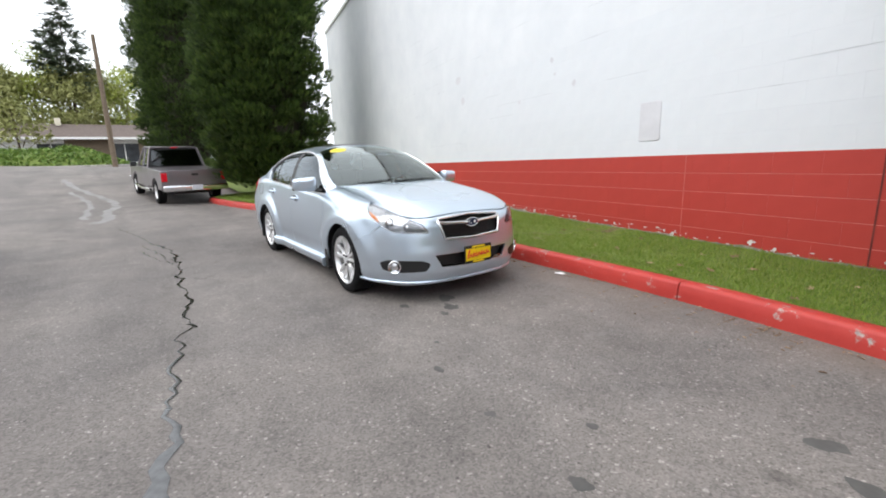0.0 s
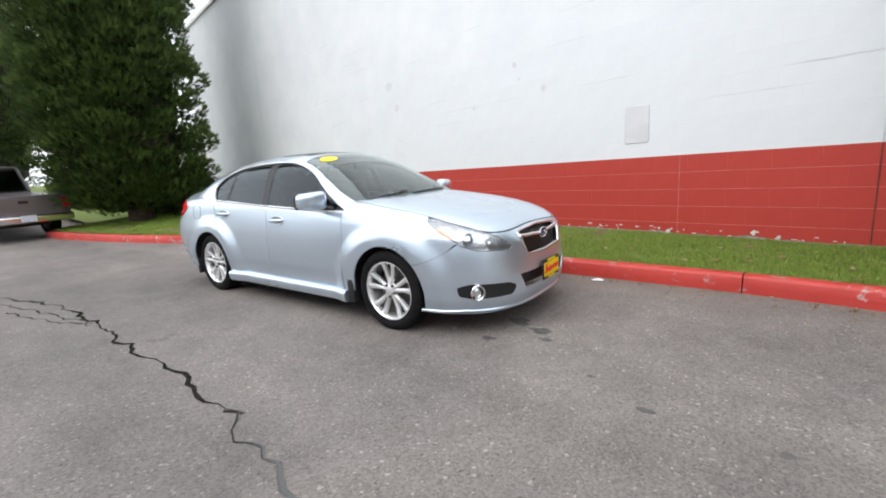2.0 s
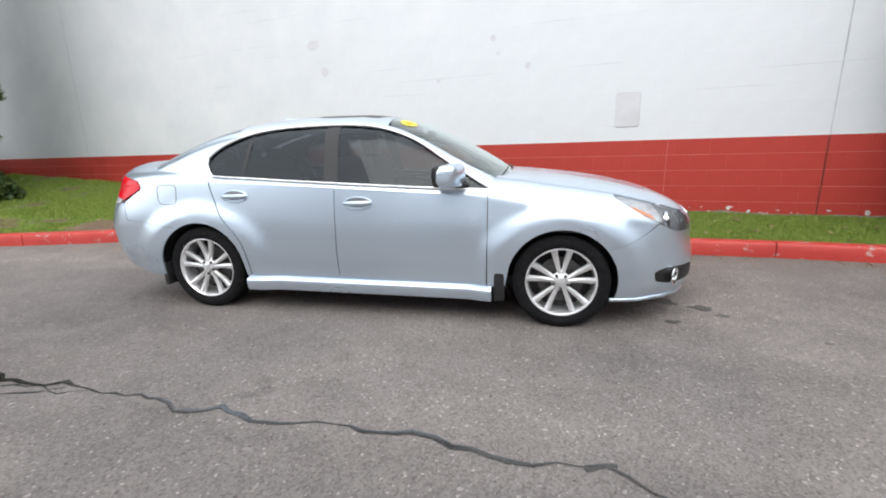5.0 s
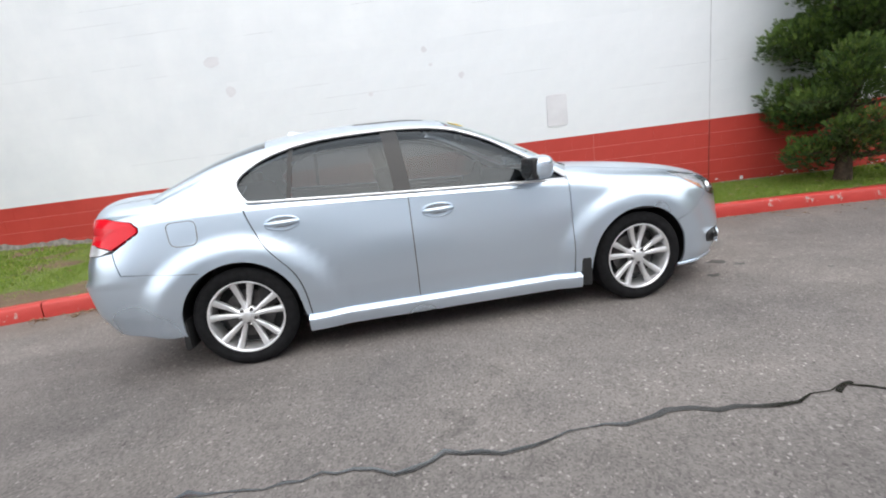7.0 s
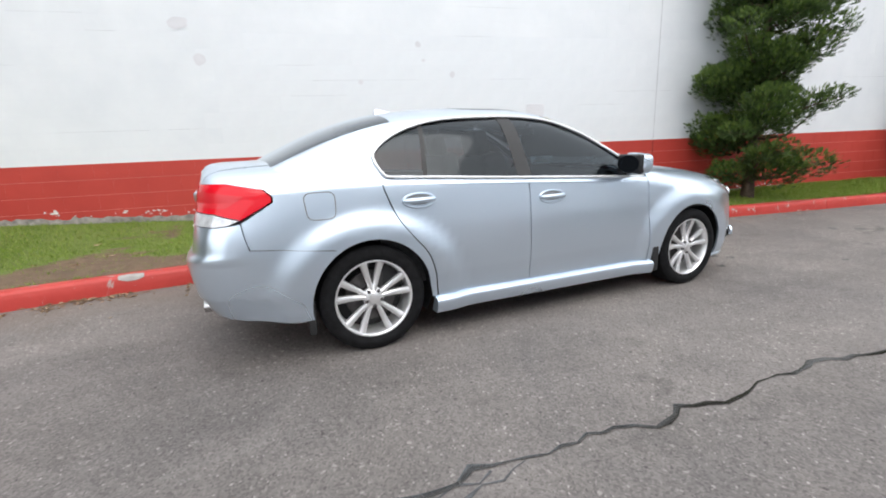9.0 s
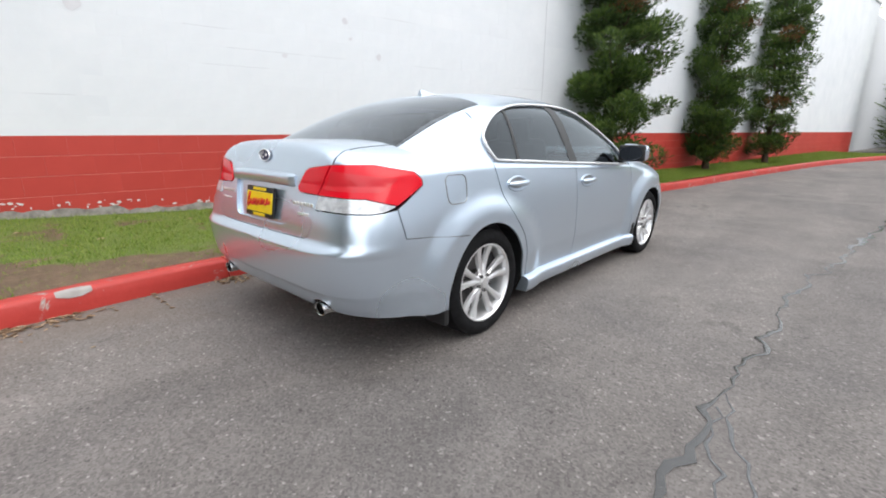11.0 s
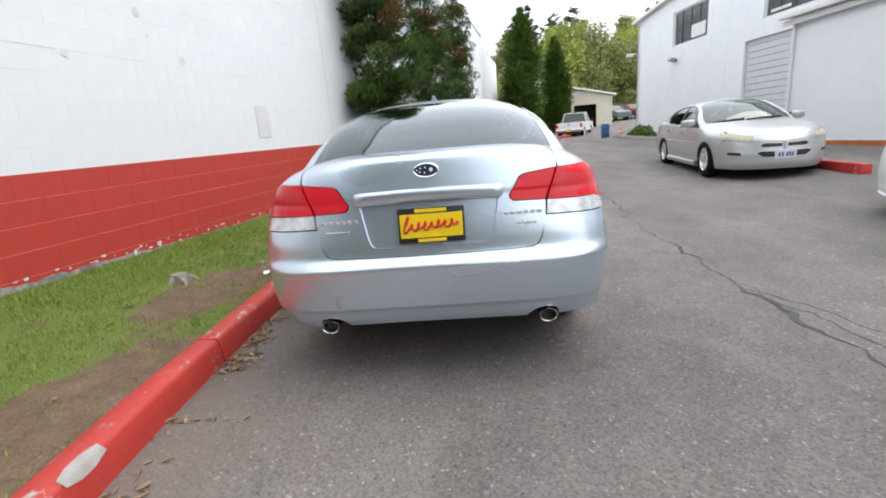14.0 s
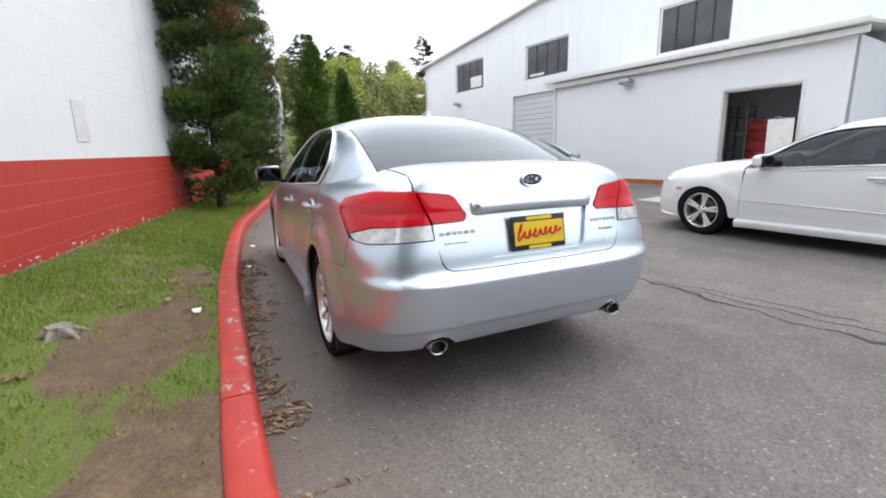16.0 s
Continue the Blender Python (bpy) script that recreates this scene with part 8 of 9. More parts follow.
def shrub(name, label, at, rx, ry, h, mat, leaves, leaf, seed, kind=""):
    rnd = np.random.RandomState(seed)
    d = rnd.normal(size=(leaves, 3))
    d /= np.linalg.norm(d, axis=1, keepdims=True)
    d[:, 2] = np.abs(d[:, 2])
    rr = (0.72 + 0.3 * rnd.rand(leaves))[:, None]
    bump = 1 + 0.14 * np.sin(d[:, :1] * 7 + seed) * np.cos(d[:, 1:2] * 6)
    P = d * rr * bump * np.array([rx, ry, h])
    a, b = rnd.normal(size=(leaves, 3)), rnd.normal(size=(leaves, 3))
    a /= np.linalg.norm(a, axis=1, keepdims=True)
    b = np.cross(a, b)
    b /= np.linalg.norm(b, axis=1, keepdims=True) + 1e-9
    s = (leaf * (0.5 + rnd.rand(leaves)))[:, None]
    V = np.stack([P - a * s, P - b * s * 0.6, P + a * s, P + b * s * 0.6], 1).reshape(-1, 3)
    F = (np.arange(leaves)[:, None] * 4 + np.arange(4)[None, :])
    root = thing(name, label, "shrub", pose(*at))
    mesh_from_arrays("foliage", V, F, mat, root)
    for k in range(5):
        a = 1.25 * k
        tb = tube_bm([(0, 0, -0.05), (rx * 0.3 * math.cos(a), ry * 0.3 * math.sin(a), h * 0.45), (rx * 0.6 * math.cos(a), ry * 0.6 * math.sin(a), h * 0.75)], [0.03, 0.02, 0.008], 5)
        part("stem", tb, M_BARK, root)
    return root


col = curve([(0, 0.55), (0.08, 0.88), (0.25, 1.0), (0.5, 0.92), (0.75, 0.68), (0.9, 0.38), (1, 0.06)])
airy = curve([(0, 0.35), (0.1, 0.85), (0.3, 1.0), (0.55, 0.78), (0.8, 0.45), (1, 0.08)])
cone = curve([(0, 0.9), (0.2, 1.0), (0.5, 0.86), (0.75, 0.55), (0.9, 0.26), (1, 0.03)])


def build_trees():
    # tall dark conifers beyond the car
    for x, y, H, R, s, cl, per in ((-10.9, 1.8, 15.0, 1.98, 1, 680, 84), (-20.6, 0.60, 16.0, 1.75, 3, 430, 48), (-26.2, 0.25, 16.5, 1.60, 4, 380, 40)):
        column_tree("tall dark green columnar conifer at the wall corner", (x, y, ground_z(x, 1) + 0.2), H, R, cl, per, s)
    # wind-shaped junipers against the wall
    juniper("ragged green juniper close against the white wall", (5.95, 1.47, 0.25), 6.8, 1.0, 11, 92, 0.03)
    juniper("ragged juniper with browned sprays beside the wall", (10.9, 0.70, 0.32), 6.4, 0.88, 12, 75, 0.10)
    juniper("sparse leaning juniper beside the white wall", (15.0, -0.15, 0.42), 6.8, 0.78, 13, 60, 0.08)
    # clipped cypress cones at the bend
    for x, y, H, R, s in ((29.95, -4.87, 9.1, 1.45, 21), (34.27, -8.15, 7.6, 1.12, 22)):
        conifer("cypress", "dense clipped green cypress cone at the lane's bend", (x, y, ground_z(x, y) - 0.1), H, R, cone, M_HEDGE, 560, 34, 0.25, 0.0, s, base=0.01, light=M_CON_TIP, lump=0.10, trunk_r=0.14, flat=1.0, limbs=4)
    # wooded hillside beyond the yard
    V = [(58 + 9 * i, -95 + 10 * j, ground_z(45, -20) - 0.6 + 9 * i * 0.23 + 0.9 * noise.noise(Vector((i * 0.9, j * 0.9, 0)))) for i in range(9) for j in range(13)]
    F = [(i * 13 + j, (i + 1) * 13 + j, (i + 1) * 13 + j + 1, i * 13 + j + 1) for i in range(8) for j in range(12)]
    tagged(link_mesh("hillside", V, F, M_HILL, None, "", True), "pale green grassy hillside beyond the yard", "hillside", kind="structure")
    rnd = random.Random(77)
    for k in range(26):
        x = 62 + 16 * rnd.random() + (k % 3) * 16
        y = -62 + 62 * (k / 26) + rnd.uniform(-3, 3)
        z = ground_z(45, -20) + (x - 58) * 0.22
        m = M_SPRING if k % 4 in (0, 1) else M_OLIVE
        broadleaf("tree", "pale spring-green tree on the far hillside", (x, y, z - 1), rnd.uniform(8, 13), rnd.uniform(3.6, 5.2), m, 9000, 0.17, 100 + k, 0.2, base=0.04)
    for k, (x, y, H) in enumerate(((72, -16, 14), (80, -12.5, 16), (90, -40, 18), (86, -22, 15))):
        conifer("conifer", "dark conifer on the far hillside", (x, y, ground_z(45, -20) + (x - 58) * 0.22), H, 2.6, col, M_FARCON, 150, 14, 0.8, 0.1, 140 + k, base=0.1, limbs=3)
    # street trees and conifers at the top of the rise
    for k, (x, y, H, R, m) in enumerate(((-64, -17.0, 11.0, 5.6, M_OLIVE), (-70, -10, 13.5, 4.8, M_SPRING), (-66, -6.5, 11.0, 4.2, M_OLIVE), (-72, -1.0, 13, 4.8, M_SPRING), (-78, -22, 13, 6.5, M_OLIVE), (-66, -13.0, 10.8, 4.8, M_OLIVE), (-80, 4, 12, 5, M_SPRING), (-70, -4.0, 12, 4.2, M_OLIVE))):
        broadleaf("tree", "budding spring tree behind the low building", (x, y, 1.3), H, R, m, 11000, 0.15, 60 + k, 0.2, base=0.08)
    conifer("conifer", "tall thin dark fir behind the low building", (-66, -6.0, 1.3), 20.5, 1.9, curve([(0, 0.5), (0.35, 0.5), (0.5, 1.0), (0.75, 0.8), (0.9, 0.45), (1, 0.08)]), M_FARCON, 150, 9, 0.75, 0.25, 81, base=0.42, lump=0.4, trunk_r=0.28, limbs=10)
    conifer("conifer", "tall thin dark fir behind the low building", (-69, -7.8, 1.3), 18.0, 1.5, curve([(0, 0.5), (0.4, 0.5), (0.55, 1.0), (0.8, 0.7), (1, 0.08)]), M_FARCON, 110, 8, 0.75, 0.25, 82, base=0.45, lump=0.4, trunk_r=0.24, limbs=8)
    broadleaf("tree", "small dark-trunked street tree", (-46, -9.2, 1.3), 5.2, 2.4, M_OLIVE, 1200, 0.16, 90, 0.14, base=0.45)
    # low shrubs
    shrub("shrub", "dark rounded shrub under the conifer", (-9.6, 2.9, 0.3), 0.7, 0.6, 0.75, M_CON_A, 2200, 0.05, 5)
    shrub("shrub", "low green shrub on the yard island", (16.9, -8.45, 0.46), 0.9, 0.55, 0.55, M_HEDGE, 2200, 0.045, 6)
    shrub("shrub", "clipped green shrub on the planted bank", (-40.0, -5.6, 2.0), 1.3, 1.2, 1.0, M_SHRUB, 2000, 0.09, 7)
    for x, y, rx, ry, h, sd in ((-12.0, 2.9, 0.85, 0.7, 0.95, 31), (-12.6, 3.9, 0.95, 0.8, 1.15, 32), (-13.0, 4.8, 0.85, 0.7, 1.2, 33), (-14.6, 2.7, 0.75, 0.6, 0.8, 34)):
        shrub("shrub", "dark evergreen shrub behind the tall conifer", (x, y, ground_z(x, 1) + 0.18), rx, ry, h, M_CON_A, 4200, 0.045, sd)
    V, F = [], []
    for i in range(17):
        for j in range(9):
            x, y = -12.4 - 1.25 * i, 0.95 + 0.02 * i + 0.85 * j
            V.append((x, y, ground_z(x, 1) + 0.14 + 0.05 * min(1, j) + 0.03 * noise.noise(Vector((x, y, 0)))))
    for i in range(16):
        for j in range(8):
            F.append((i * 9 + j, i * 9 + j + 1, (i + 1) * 9 + j + 1, (i + 1) * 9 + j))
    tagged(link_mesh("lawn", V, F, M_SOIL, None, "", True), "bright green lawn under the tall conifers", "grass", kind="structure")
    # planted bank across the street
    V, F = [], []
    n, m = 34, 12
    for i in range(n + 1):
        for j in range(m + 1):
            x = -33.6 - 7.0 * j / m
            y = -26 + 24.5 * i / n
            e = min(1, i / 3, (n - i) / 4)
            z = 1.28 + 1.25 * math.sin(math.pi * min(1, j / m * 0.9 + 0.02)) * e + 0.12 * noise.noise(Vector((x * 0.6, y * 0.6, 0)))
            V.append((x, y, z))
    for i in range(n):
        for j in range(m):
            F.append((i * (m + 1) + j, (i + 1) * (m + 1) + j, (i + 1) * (m + 1) + j + 1, i * (m + 1) + j + 1))
    g = link_mesh("planted_bank", V, F, M_SOIL, None, "", True)
    tagged(g, "mounded earth bank across the street", "bank", kind="structure")
    rs = np.random.RandomState(8)
    k = 15000
    ii, jj = rs.rand(k) * n, rs.rand(k) * m
    x, y = -33.6 - 7.0 * jj / m, -26 + 24.5 * ii / n
    e = np.minimum(1, np.minimum(ii / 3, (n - ii) / 4))
    z = 1.30 + 1.25 * np.sin(np.pi * np.minimum(1, jj / m * 0.9 + 0.02)) * e + rs.rand(k) * 0.14
    P = np.stack([x, y, z], 1)
    a, b = rs.normal(size=(k, 3)), rs.normal(size=(k, 3))
    a /= np.linalg.norm(a, axis=1, keepdims=True)
    b = np.cross(a, b)
    b /= np.linalg.norm(b, axis=1, keepdims=True) + 1e-9
    s = (0.10 * (0.5 + rs.rand(k)))[:, None]
    V = np.stack([P - a * s, P - b * s * 0.6, P + a * s, P + b * s * 0.6], 1).reshape(-1, 3)
    g = mesh_from_arrays("ground_cover", V, np.arange(k)[:, None] * 4 + np.arange(4)[None, :], M_SHRUB)
    tagged(g, "bright green ground cover on the bank", "ground cover", kind="stuff")


build_trees()

# ---- buildings and yard ----
def prism(pts, z0, z1):
    """A plan outline drawn up from z0 to z1."""
    bm = bmesh.new()
    lo = [bm.verts.new((x, y, z0)) for x, y in pts]
    hi = [bm.verts.new((x, y, z1)) for x, y in pts]
    n = len(pts)
    for i in range(n):
        bm.faces.new((lo[i], lo[(i + 1) % n], hi[(i + 1) % n], hi[i]))
    bm.faces.new(hi)
    bm.faces.new(lo[::-1])
    bmesh.ops.recalc_face_normals(bm, faces=bm.faces)
    return bm


def yard_frame(x0, y0, slope):
    """Places along a leaning facade: x along it, depth behind it."""
    c = 1 / math.hypot(1, slope)
    d, nrm = Vector((c, slope * c)), Vector((-slope * c, c))

    def at(x, out=0.0):
        p = Vector((x, y0 + slope * (x - x0))) + nrm * out
        return (p.x, p.y)
    return at, math.degrees(math.atan(slope))


def facade(name, at, xs, ztop, z0, openings, mat, root, thick=0.2, face=0.0):
    """A wall from xs[0] to xs[1] with rectangular openings (x0, x1, z0, z1); ztop is a function of x."""
    cuts = sorted(set([xs[0], xs[1]] + [v for o in openings for v in o[:2]]))
    bm = bmesh.new()

    def slab(xa, xb, za, zb0, zb1):
        p = [at(xa, face), at(xb, face), at(xb, face - thick), at(xa, face - thick)]
        lo = [bm.verts.new((q[0], q[1], za)) for q in p]
        hi = [bm.verts.new((q[0], q[1], z)) for q, z in zip(p, (zb0, zb1, zb1, zb0))]
        for i in range(4):
            bm.faces.new((lo[i], lo[(i + 1) % 4], hi[(i + 1) % 4], hi[i]))
        bm.faces.new(hi)
        bm.faces.new(lo[::-1])
    for xa, xb in zip(cuts, cuts[1:]):
        mid = (xa + xb) / 2
        ops = sorted([o for o in openings if o[0] <= mid <= o[1]], key=lambda o: o[2])
        z = z0
        for o in ops:
            if o[2] > z:
                slab(xa, xb, z, o[2], o[2])
            z = o[3]
        slab(xa, xb, z, ztop(xa), ztop(xb))
    bmesh.ops.remove_doubles(bm, verts=bm.verts, dist=1e-5)
    bmesh.ops.recalc_face_normals(bm, faces=bm.faces)
    return part(name, bm, mat, root)


def build_shop():
    """Pale metal-clad workshop with a lower annex, across the yard."""
    root = thing("workshop", "pale grey metal-clad workshop with a low annex and open door", "building", kind="structure")
    up, a1 = yard_frame(6.3, -11.3, 0.12)
    lo, a2 = yard_frame(8.2, -8.78, 0.122)
    top = lambda x: 6.0 + (20.6 - x) * 0.115 if x > 2 else 6.0 + 18.6 * 0.115 - (2 - x) * 0.115
    wins = [(15.2, 17.55, 4.3, 5.72), (10.0, 12.35, 4.2, 5.58), (4.25, 6.4, 4.12, 5.5), (-1.5, 0.7, 4.1, 5.5)]
    gar = (10.2, 13.1, 0.2, 3.65)
    facade("wall", up, (-12.0, 20.6), top, 0.0, wins + [gar], M_STEELWALL, root)
    # siding ribs
    for i in range(36):
        x = 20.3 - i * 0.9
        if any(o[0] - 0.06 < x < o[1] + 0.06 for o in wins + [gar]):
            segs = []
            z = 0.25
            for o in sorted([o for o in wins + [gar] if o[0] - 0.06 < x < o[1] + 0.06], key=lambda o: o[2]):
                if o[2] - 0.05 > z:
                    segs.append((z, o[2] - 0.05))
                z = o[3] + 0.05
            segs.append((z, top(x) - 0.1))
        else:
            segs = [(0.25, top(x) - 0.1)]
        for z0, z1 in segs:
            if x < 8.3 and z0 < 3.7:
                z0 = 3.95
            if z1 - z0 < 0.1:
                continue
            p = up(x, 0.003)
            b = box_bm(0.03, 0.008, z1 - z0, (0, 0, 0), 0.0)
            b.transform(pose(p[0], p[1], (z0 + z1) / 2, 0, 0, a1))
            part("siding_rib", b, M_STEELWALL, root)
    # end wall, roof and inside
    c0, c1 = up(20.6), up(20.6, -14)
    d0, d1 = up(20.4), up(20.4, -14)
    part("wall", prism([c0, c1, d1, d0], 0, 6.0), M_STEELWALL, root)
    bm = bmesh.new()
    v = []
    for x in (20.8, 2.0, -12.2):
        for o in (0.25, -14):
            p = up(x, o)
            v.append(bm.verts.new((p[0], p[1], top(x) + 0.02)))
    bm.faces.new((v[0], v[1], v[3], v[2]))
    bm.faces.new((v[2], v[3], v[5], v[4]))
    r = bmesh.ops.extrude_face_region(bm, geom=list(bm.faces))
    bmesh.ops.translate(bm, vec=(0, 0, 0.12), verts=[e for e in r["geom"] if isinstance(e, bmesh.types.BMVert)])
    bmesh.ops.recalc_face_normals(bm, faces=bm.faces)
    part("roof", bm, M_TRIMW, root)
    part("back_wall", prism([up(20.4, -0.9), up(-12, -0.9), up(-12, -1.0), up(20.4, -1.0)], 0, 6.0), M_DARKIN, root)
    for x0, x1, z0, z1 in wins:
        p = up((x0 + x1) / 2, -0.10)
        w = new("window")
        w.parent = root
        w.matrix_local = pose(p[0], p[1], (z0 + z1) / 2, 0, 0, a1)
        ww, hh = (x1 - x0), (z1 - z0)
        n = 4
        for k in range(n):
            part("pane", box_bm(ww / n - 0.05, 0.012, hh - 0.10, (-ww / 2 + ww / n * (k + 0.5), 0, 0)), M_WINDARK, w)
            if k:
                part("mullion", box_bm(0.05, 0.04, hh - 0.09, (-ww / 2 + ww / n * k, 0, 0), 0.005, 1), M_CABIN, w)
        # Pale slab added before the panes stands for white things inside.
        if x0 > 9:
            bw, bh, bx = (0.9, 0.50, -0.50) if x0 > 14 else (0.8, 0.09, 0.55)
            part("window_clutter", box_bm(bw, 0.02, bh, (bx, 0.02, -hh / 2 + 0.14 + bh / 2), 0.006, 1), M_TRIMW, w, "pale things piled behind the glass")
        for zz in (hh / 2 - 0.03, -hh / 2 + 0.03):
            part("frame_rail", box_bm(ww, 0.07, 0.06, (0, 0.01, zz), 0.005, 1), M_TRIMW, w)
        for xx in (ww / 2 - 0.03, -ww / 2 + 0.03):
            part("frame_stile", box_bm(0.06, 0.07, hh - 0.12, (xx, 0.01, 0), 0.005, 1), M_TRIMW, w)
    # roller shutter
    p = up((gar[0] + gar[1]) / 2, -0.12)
    sh = new("roller_shutter")
    sh.parent = root
    sh.matrix_local = pose(p[0], p[1], 0, 0, 0, a1)
    k = 0
    z = 0.25
    while z < gar[3] - 0.05:
        part("slat", box_bm(gar[1] - gar[0] - 0.02, 0.035, 0.205, (0, 0, z + 0.105), 0.012, 1), M_SHUTTER, sh)
        z += 0.215
    # annex
    door = (1.38, 2.89, 0.2, 2.50)
    an = thing("annex", "low pale annex with white gutter, orange base and open doorway", "building", kind="structure")
    facade("wall", lo, (0.62, 8.22), lambda x: 3.3, 0.42, [(door[0], door[1], 0.42, door[3])], M_STEELWALL, an)
    facade("base_course", lo, (0.62, 8.22), lambda x: 0.42, -0.4, [(door[0], door[1], 0.16, 0.42)], M_ORANGE, an, 0.22, 0.012)
    part("end_wall", prism([lo(0.62), lo(0.62, -5.5), lo(0.80, -5.5), lo(0.80, -0.2)], 0, 3.3), M_STEELWALL, an)
    part("end_wall", prism([lo(8.22), lo(8.22, -2.2), lo(8.04, -2.2), lo(8.04, -0.2)], 0, 3.3), M_STEELWALL, an)
    bm = bmesh.new()
    v = []
    for x in (0.40, 8.40):
        for o, z in ((0.22, 3.42), (-5.6, 3.95)):
            q = lo(x, o)
            v.append(bm.verts.new((q[0], q[1], z)))
    bm.faces.new((v[0], v[1], v[3], v[2]))
    r = bmesh.ops.extrude_face_region(bm, geom=list(bm.faces))
    bmesh.ops.translate(bm, vec=(0, 0, 0.06), verts=[e for e in r["geom"] if isinstance(e, bmesh.types.BMVert)])
    bmesh.ops.recalc_face_normals(bm, faces=bm.faces)
    part("roof", bm, M_TRIMW, an)
    # gutter and fascia
    q0, q1 = lo(0.40, 0.23), lo(8.42, 0.23)
    mid = ((q0[0] + q1[0]) / 2, (q0[1] + q1[1]) / 2)
    ln = math.hypot(q1[0] - q0[0], q1[1] - q0[1])
    b = box_bm(ln, 0.11, 0.12, (0, 0, 0), 0.03, 2)
    b.transform(pose(mid[0], mid[1], 3.47, 0, 0, a2))
    part("gutter", b, M_TRIMW, an)
    b = box_bm(ln - 0.04, 0.03, 0.13, (0, 0, 0), 0.006, 1)
    q = lo(4.41, 0.14)
    b.transform(pose(q[0], q[1], 3.32, 0, 0, a2))
    part("fascia", b, M_TRIMW, an)
    q = lo(8.12, 0.06)
    part("downpipe", tube_bm([(q[0], q[1], 3.4), (q[0], q[1], 0.3)], 0.04, 10), M_TRIMW, an)
    # doorway trim, and an inside coloured near-black for shade
    for x in (door[0] - 0.025, door[1] + 0.025):
        q = lo(x, 0.012)
        b = box_bm(0.05, 0.05, 2.35, (0, 0, 0), 0.008, 1)
        b.transform(pose(q[0], q[1], 1.36, 0, 0, a2))
        part("door_trim", b, M_TRIMW, an)
    q = lo((door[0] + door[1]) / 2, 0.012)
    b = box_bm(door[1] - door[0] + 0.1, 0.05, 0.06, (0, 0, 0), 0.008, 1)
    b.transform(pose(q[0], q[1], 2.56, 0, 0, a2))
    part("door_trim", b, M_TRIMW, an)
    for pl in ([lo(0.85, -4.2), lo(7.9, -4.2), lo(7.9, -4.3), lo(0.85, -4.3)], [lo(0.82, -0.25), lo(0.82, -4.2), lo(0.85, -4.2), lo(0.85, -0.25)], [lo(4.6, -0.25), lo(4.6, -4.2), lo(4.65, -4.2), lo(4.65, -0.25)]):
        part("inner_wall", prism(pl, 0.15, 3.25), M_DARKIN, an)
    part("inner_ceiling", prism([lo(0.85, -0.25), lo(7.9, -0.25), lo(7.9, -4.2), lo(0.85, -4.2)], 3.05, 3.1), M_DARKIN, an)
    # Floor shares the dark trim colour to keep the room looking unlit.
    part("inner_floor", prism([lo(0.85, -0.2), lo(7.9, -0.2), lo(7.9, -4.2), lo(0.85, -4.2)], 0.1, 0.22), M_CABIN, an)
    # shelf rack, red tool chest and white panel inside the doorway
    rk = thing("shelf_rack", "dark metal shelf rack just inside the doorway", "shelf", pose(*lo(2.78, -0.75), 0.22, 0, 0, a2))
    for xx in (-0.2, 0.2):
        for yy in (-0.2, 0.2):
            part("post", box_bm(0.03, 0.03, 2.0, (xx, yy, 1.0)), M_STEEL, rk)
    for z in (0.15, 0.55, 0.95, 1.35, 1.75):
        part("shelf", box_bm(0.46, 0.46, 0.03, (0, 0, z), 0.004, 1), M_STEEL, rk)
    tc = thing("tool_chest", "red metal tool chest inside the dark doorway", "tool chest", pose(*lo(2.25, -1.1), 0.22, 0, 0, a2))
    part("body", box_bm(0.86, 0.5, 1.62, (0, 0, 0.86), 0.02, 2), M_REDBOX, tc)
    for z in (0.3, 0.55, 0.8, 1.05, 1.3, 1.5):
        part("drawer", box_bm(0.80, 0.02, 0.19, (0, 0.255, z), 0.006, 1), M_REDBOX, tc)
        part("drawer_pull", box_bm(0.4, 0.018, 0.015, (0, 0.272, z + 0.07), 0.004, 1), M_CHROME, tc)
    wp = thing("panel", "upright white panel leaning by the doorway", "panel", pose(*lo(1.60, 0.14), ground_z(1.6, -9), -3, 0, a2))
    part("board", box_bm(0.48, 0.04, 1.55, (0, 0, 0.775), 0.01, 2), M_TRIMW, wp)
    part("handle", box_bm(0.12, 0.03, 0.03, (0.05, 0.03, 1.58), 0.01, 1), M_LAMPDK, wp)
    # wall lamps
    for nm, fr, x, z, aa in (("u", up, 17.2, 3.72, a1), ("l", lo, 5.41, 3.05, a2)):
        q = fr(x, 0.02)
        wl_ = thing("wall_lamp", "grey box floodlight fixed to the siding", "wall lamp", pose(q[0], q[1], z, 0, 0, aa), group="wall lamps on the workshop")
        part("back_box", box_bm(0.22, 0.10, 0.14, (0, 0.05, 0), 0.015, 2), M_LAMPDK, wl_)
        b = box_bm(0.34, 0.22, 0.13, (0, 0, 0), 0.03, 2)
        b.transform(pose(0, 0.18, 0.03, 14, 0, 0))
        part("housing", b, M_LAMPDK, wl_)
        b = box_bm(0.26, 0.15, 0.012, (0, 0, 0))
        b.transform(pose(0, 0.17, -0.042, 14, 0, 0))
        part("lens", b, M_OLDLENS, wl_)
    q = up(20.62, 0.1)
    cm = thing("camera", "small white security camera on the building corner", "security camera", pose(q[0], q[1], 4.6, 0, 0, a1))
    part("arm", box_bm(0.05, 0.25, 0.05, (0, 0.1, 0), 0.01, 1), M_TRIMW, cm)
    part("body", box_bm(0.14, 0.34, 0.16, (0, 0.3, -0.06), 0.03, 2), M_TRIMW, cm)


